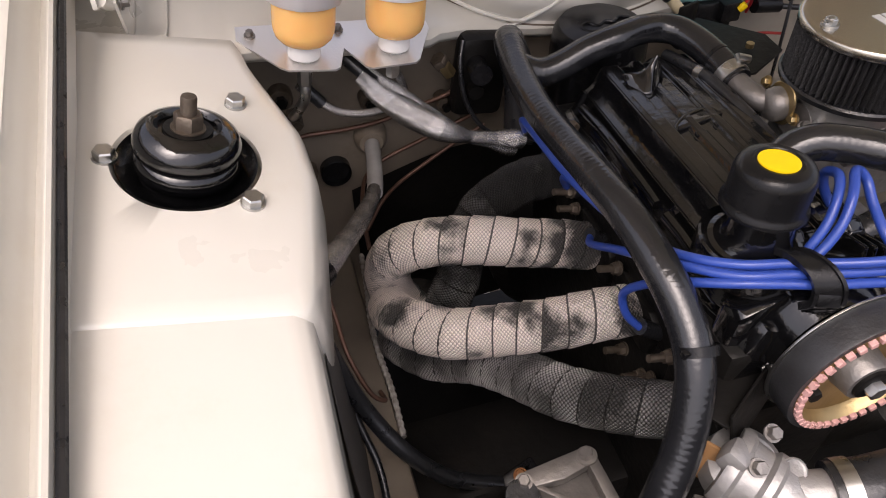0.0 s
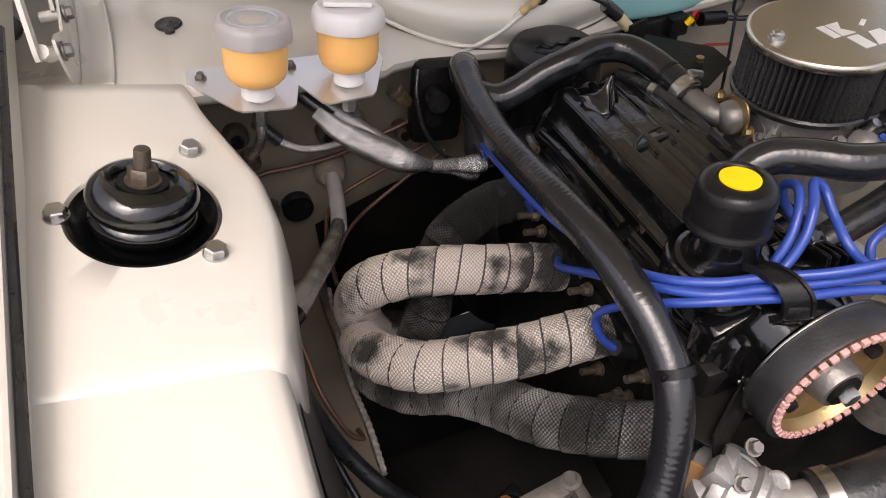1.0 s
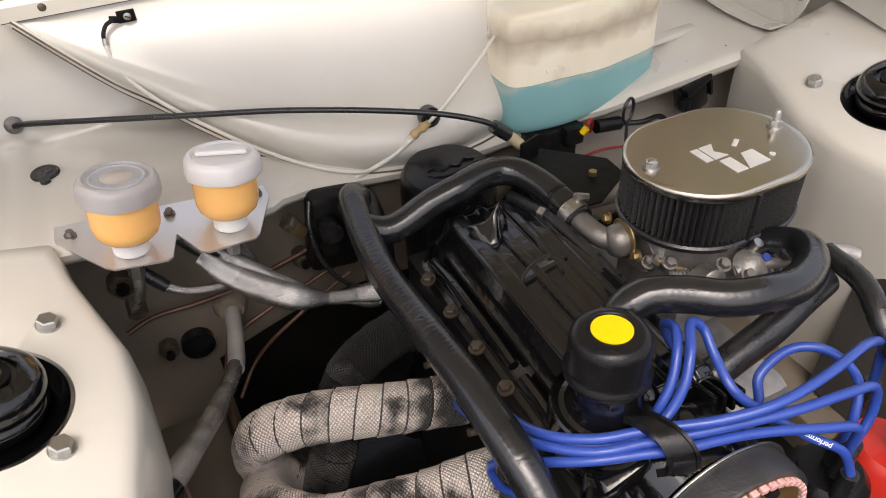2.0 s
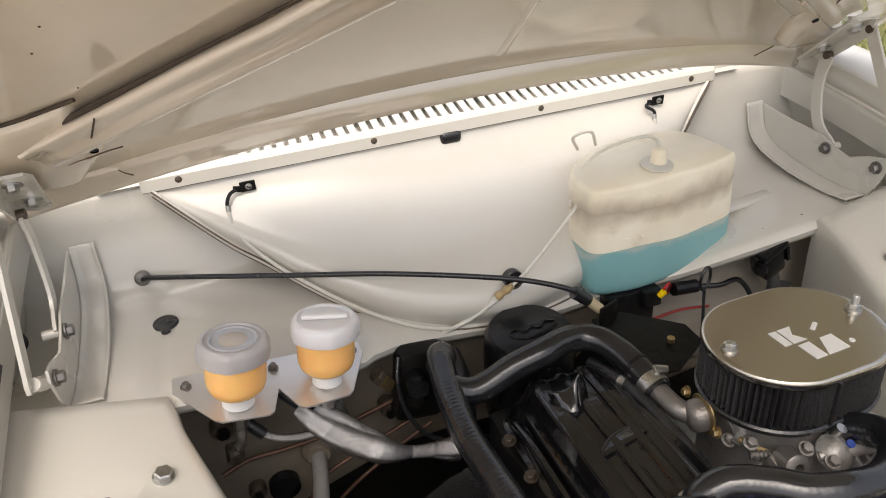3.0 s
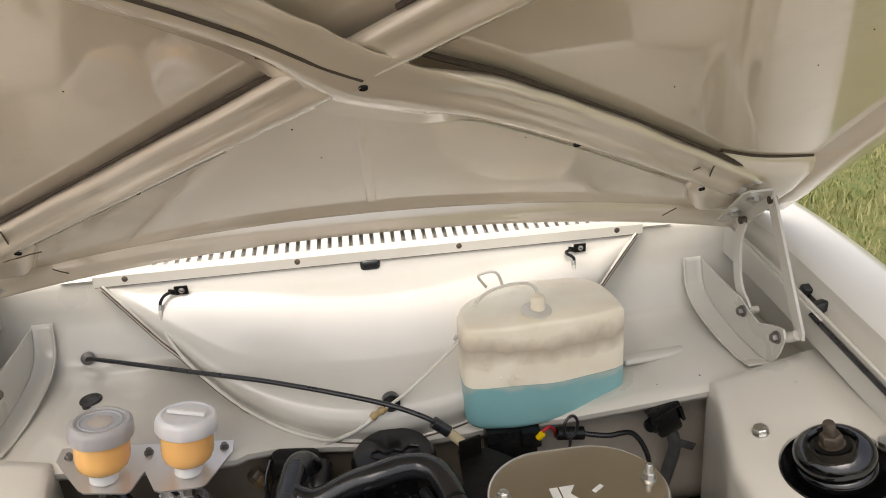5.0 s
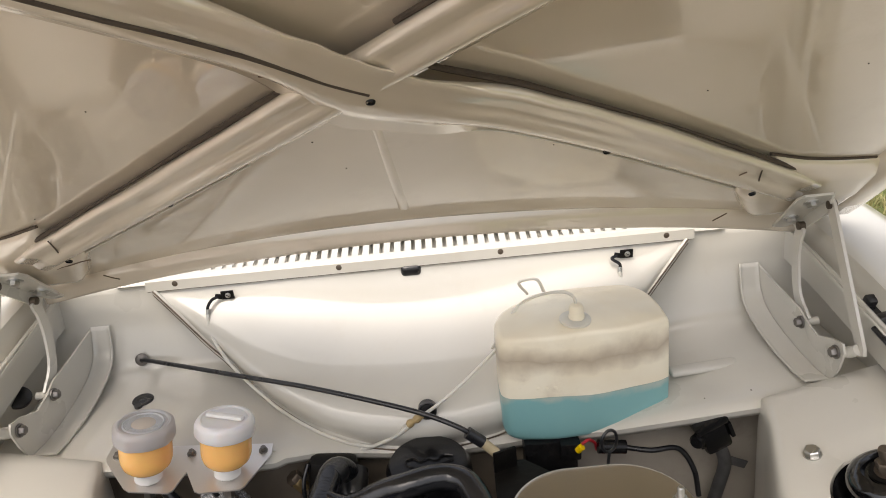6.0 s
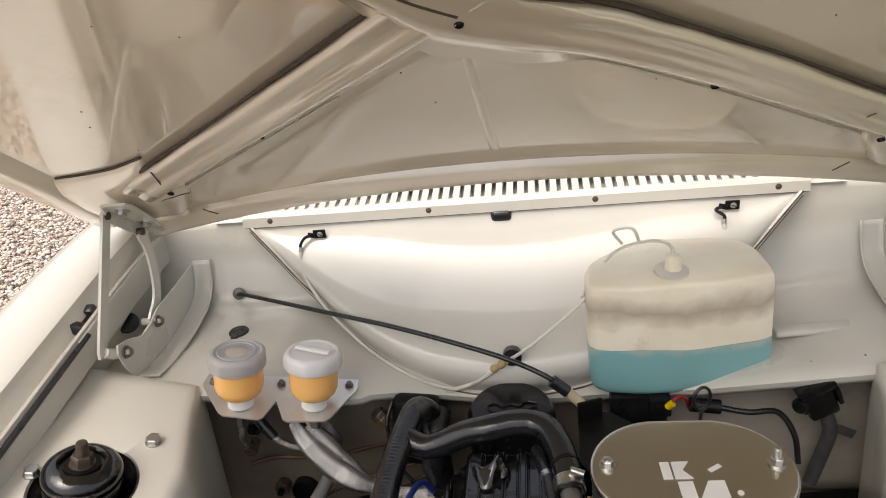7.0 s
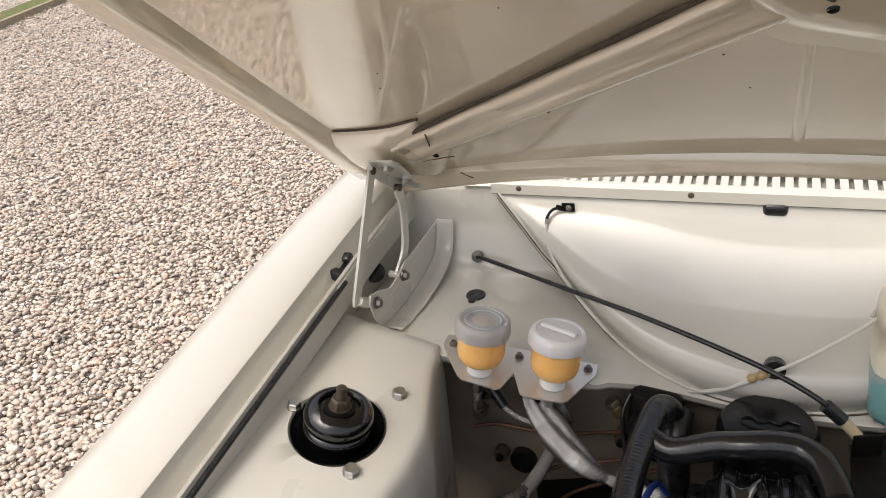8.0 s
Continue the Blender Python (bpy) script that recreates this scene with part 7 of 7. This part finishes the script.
def pebble_material(name, per_island):
    """Rounded pebbles in pinks, buffs and greys."""
    m = bpy.data.materials.new(name)
    m.use_nodes = True
    n, l = m.node_tree.nodes, m.node_tree.links
    b = n["Principled BSDF"]
    b.inputs["Roughness"].default_value = 0.75
    ramp = n.new("ShaderNodeValToRGB")
    cols = [(0.0, (0.14, 0.12, 0.105)), (0.12, (0.46, 0.38, 0.32)), (0.28, (0.76, 0.62, 0.51)), (0.42, (0.60, 0.54, 0.48)), (0.55, (0.89, 0.75, 0.62)), (0.68, (0.70, 0.51, 0.40)), (0.8, (0.92, 0.83, 0.73)), (0.92, (0.54, 0.45, 0.37)), (1.0, (0.94, 0.90, 0.82))]
    while len(ramp.color_ramp.elements) < len(cols):
        ramp.color_ramp.elements.new(0.5)
    for el, (p, c) in zip(ramp.color_ramp.elements, cols):
        el.position, el.color = p, (*c, 1)
    tc = n.new("ShaderNodeTexCoord")
    if per_island:
        g = n.new("ShaderNodeNewGeometry")
        l.new(g.outputs["Random Per Island"], ramp.inputs["Fac"])
        ns = n.new("ShaderNodeTexNoise")
        ns.inputs["Scale"].default_value, ns.inputs["Detail"].default_value = 180, 3
        l.new(tc.outputs["Object"], ns.inputs["Vector"])
        mx = n.new("ShaderNodeMix")
        mx.data_type, mx.blend_type = "RGBA", "MULTIPLY"
        mx.inputs["Factor"].default_value = 0.22
        l.new(ramp.outputs[0], mx.inputs["A"])
        l.new(ns.outputs["Fac"], mx.inputs["B"])
        l.new(mx.outputs["Result"], b.inputs["Base Color"])
    else:
        vo = n.new("ShaderNodeTexVoronoi")
        vo.inputs["Scale"].default_value = 48
        ve = n.new("ShaderNodeTexVoronoi")
        ve.feature = "DISTANCE_TO_EDGE"
        ve.inputs["Scale"].default_value = 48
        for q in (vo, ve):
            l.new(tc.outputs["Object"], q.inputs["Vector"])
        sep = n.new("ShaderNodeSeparateColor")
        l.new(vo.outputs["Color"], sep.inputs[0])
        l.new(sep.outputs[0], ramp.inputs["Fac"])
        # gaps between pebbles darkened in the colour, for the shade between stones
        mr = n.new("ShaderNodeMapRange")
        mr.inputs["From Max"].default_value = 0.12
        l.new(ve.outputs["Distance"], mr.inputs["Value"])
        mx = n.new("ShaderNodeMix")
        mx.data_type = "RGBA"
        mx.inputs["A"].default_value = (0.05, 0.042, 0.035, 1)
        l.new(mr.outputs[0], mx.inputs["Factor"])
        l.new(ramp.outputs[0], mx.inputs["B"])
        l.new(mx.outputs["Result"], b.inputs["Base Color"])
        bp = n.new("ShaderNodeBump")
        bp.inputs["Strength"].default_value, bp.inputs["Distance"].default_value = 1.0, 0.012
        l.new(mr.outputs[0], bp.inputs["Height"])
        l.new(bp.outputs[0], b.inputs["Normal"])
    return m


GRAVEL = pebble_material("gravel_bed", False)
tagged(part("ground", sheet(90, 90, ground_point), GRAVEL), "pale gravel drive that rises gently beside the car", "ground", kind="structure")


def scatter_pebbles(count, seed):
    """Loose pebbles as one joined mesh: squashed, turned low-poly stones."""
    r = np.random.default_rng(seed)
    b = bmesh.new()
    bmesh.ops.create_icosphere(b, subdivisions=1, radius=1.0)
    base = np.array([v.co[:] for v in b.verts])
    tri = np.array([[v.index for v in f.verts] for f in b.faces])
    b.free()
    # denser towards the car
    far = r.random(count) ** 1.7
    ang = r.uniform(radians(78), radians(182), count)
    rad = 1.35 + 8.6 * far
    x, y = -0.05 + rad * np.cos(ang), -0.6 + rad * np.sin(ang)
    keep = (x < -0.86) & (y > -0.8)
    x, y, rad = x[keep], y[keep], rad[keep]
    k = len(x)
    size = r.uniform(0.0055, 0.0115, k) * (1 + 0.05 * (rad - 1.35))
    sc = np.stack([size * r.uniform(0.9, 1.5, k), size * r.uniform(0.8, 1.1, k), size * r.uniform(0.5, 0.8, k)], 1)
    yaw, tilt = r.uniform(0, 6.28, k), r.normal(0, 0.35, k)
    v = base[None] * (1 + r.normal(0, 0.09, (k, len(base), 1))) * sc[:, None]
    cy, sy, ct, st = np.cos(yaw)[:, None], np.sin(yaw)[:, None], np.cos(tilt)[:, None], np.sin(tilt)[:, None]
    X, Y, Z = v[..., 0], v[..., 1] * ct - v[..., 2] * st, v[..., 1] * st + v[..., 2] * ct
    X, Y = X * cy - Y * sy, X * sy + Y * cy
    g = 0.10 * np.clip(-x - 0.8, 0, 9) + 0.05 * np.clip(y, 0, 30)
    pts = np.stack([X + x[:, None], Y + y[:, None], Z + (g + r.uniform(0.002, 0.011, k))[:, None]], -1).reshape(-1, 3)
    faces = (tri[None] + (np.arange(k) * len(base))[:, None, None]).reshape(-1, 3)
    me = bpy.data.meshes.new("gravel")
    me.vertices.add(len(pts))
    me.vertices.foreach_set("co", pts.ravel())
    me.loops.add(len(faces) * 3)
    me.loops.foreach_set("vertex_index", faces.ravel().astype(np.int32))
    me.polygons.add(len(faces))
    me.polygons.foreach_set("loop_start", np.arange(0, len(faces) * 3, 3, dtype=np.int32))
    me.polygons.foreach_set("use_smooth", np.ones(len(faces), dtype=bool))
    me.update(calc_edges=True)
    me.materials.append(pebble_material("pebbles", True))
    return new("gravel", me)


tagged(scatter_pebbles(112000, 3), "loose rounded pink and grey pebbles", "gravel", kind="stuff")


def grass(name, cx, cy, hx, hy, count, seed, height):
    """Short blades of lawn as one joined mesh."""
    r = np.random.default_rng(seed)
    x, y = cx + r.uniform(-hx, hx, count), cy + r.uniform(-hy, hy, count)
    clump = 0.5 + 0.5 * np.sin(3.1 * x + 1.7 * np.sin(2.3 * y)) * np.sin(2.7 * y)
    h = height * r.uniform(0.5, 1.3, count) * (0.6 + 0.7 * clump)
    a, lean = r.uniform(0, 6.28, count), r.uniform(0.1, 0.9, count) * h
    w = r.uniform(0.0025, 0.005, count)
    z = 0.10 * np.clip(-x - 0.8, 0, 9) + 0.05 * np.clip(y, 0, 30)
    px, py = np.cos(a), np.sin(a)
    p0 = np.stack([x - py * w, y + px * w, z], 1)
    p1 = np.stack([x + py * w, y - px * w, z], 1)
    m0 = np.stack([x - py * w * 0.8 + px * lean * 0.35, y + px * w * 0.8 + py * lean * 0.35, z + h * 0.6], 1)
    m1 = np.stack([x + py * w * 0.8 + px * lean * 0.35, y - px * w * 0.8 + py * lean * 0.35, z + h * 0.6], 1)
    t = np.stack([x + px * lean, y + py * lean, z + h], 1)
    pts = np.stack([p0, p1, m0, m1, t], 1).reshape(-1, 3)
    k = np.arange(count)[:, None] * 5
    faces = np.concatenate([k + [0, 1, 3], k + [0, 3, 2], k + [2, 3, 4]], 1).reshape(-1, 3)
    me = bpy.data.meshes.new(name)
    me.from_pydata(pts.tolist(), [], faces.tolist())
    me.materials.append(BLADE)
    return tagged(new(name, me), "short patchy green lawn", "grass", kind="stuff")


BLADE = material("grass_blade", (0.16, 0.18, 0.05), 0.6, second=(0.34, 0.30, 0.14), scale=3, amount=1.0, fine=30)
LAWN = material("lawn_soil", (0.09, 0.12, 0.03), 0.9, second=(0.17, 0.16, 0.06), scale=12, amount=1.0, bump=0.01, bump_scale=60)


def lawn(name, x0, x1, y0, y1):
    ob = part(name, sheet(24, 24, lambda u, v: (x0 + (x1 - x0) * u, y0 + (y1 - y0) * v, ground_z(x0 + (x1 - x0) * u, y0 + (y1 - y0) * v) + 0.012)), LAWN)
    return tagged(ob, "worn green lawn beside the drive", "lawn", kind="structure")


lawn("lawn", 1.1, 60, -30, 60)
grass("grass", 4.6, 4.2, 2.6, 2.6, 42000, 5, 0.06)


# far lawn behind a low timber edging
def edge_line(t):
    return Vector((-7.45 - 0.46 * t, 4.80 + 1.13 * t))


pts = [edge_line(t) for t in (-12, 9)]
bm = bmesh.new()
d = (pts[1] - pts[0]).normalized()
side_dir = Vector((d.y, -d.x)) * -1
rows = []
for k in range(41):
    c = pts[0].lerp(pts[1], k / 40)
    prof = [(0.0, -0.05), (0.0, 0.07), (0.06, 0.07), (0.06, -0.05)]
    rows.append([bm.verts.new((c.x + side_dir.x * o, c.y + side_dir.y * o, ground_z(c.x, c.y) + h)) for o, h in prof])
for p, q in zip(rows, rows[1:]):
    for k in range(3):
        bm.faces.new((p[k], q[k], q[k + 1], p[k + 1]))
tagged(part("lawn_edging", bm, material("weathered_timber", (0.35, 0.29, 0.2), 0.8, second=(0.22, 0.18, 0.13), scale=20), smooth=0), "low pale timber edging between gravel and lawn", "edging", kind="structure")
bm = bmesh.new()
rows = []
for k in range(31):
    c = pts[0].lerp(pts[1], k / 30)
    rows.append([bm.verts.new((c.x + side_dir.x * o, c.y + side_dir.y * o, ground_z(c.x, c.y) + 0.04)) for o in (0.05, 3, 8, 25)])
for p, q in zip(rows, rows[1:]):
    for k in range(3):
        bm.faces.new((p[k], q[k], q[k + 1], p[k + 1]))
tagged(part("far_lawn", bm, LAWN), "green lawn beyond the timber edging", "lawn", kind="structure")
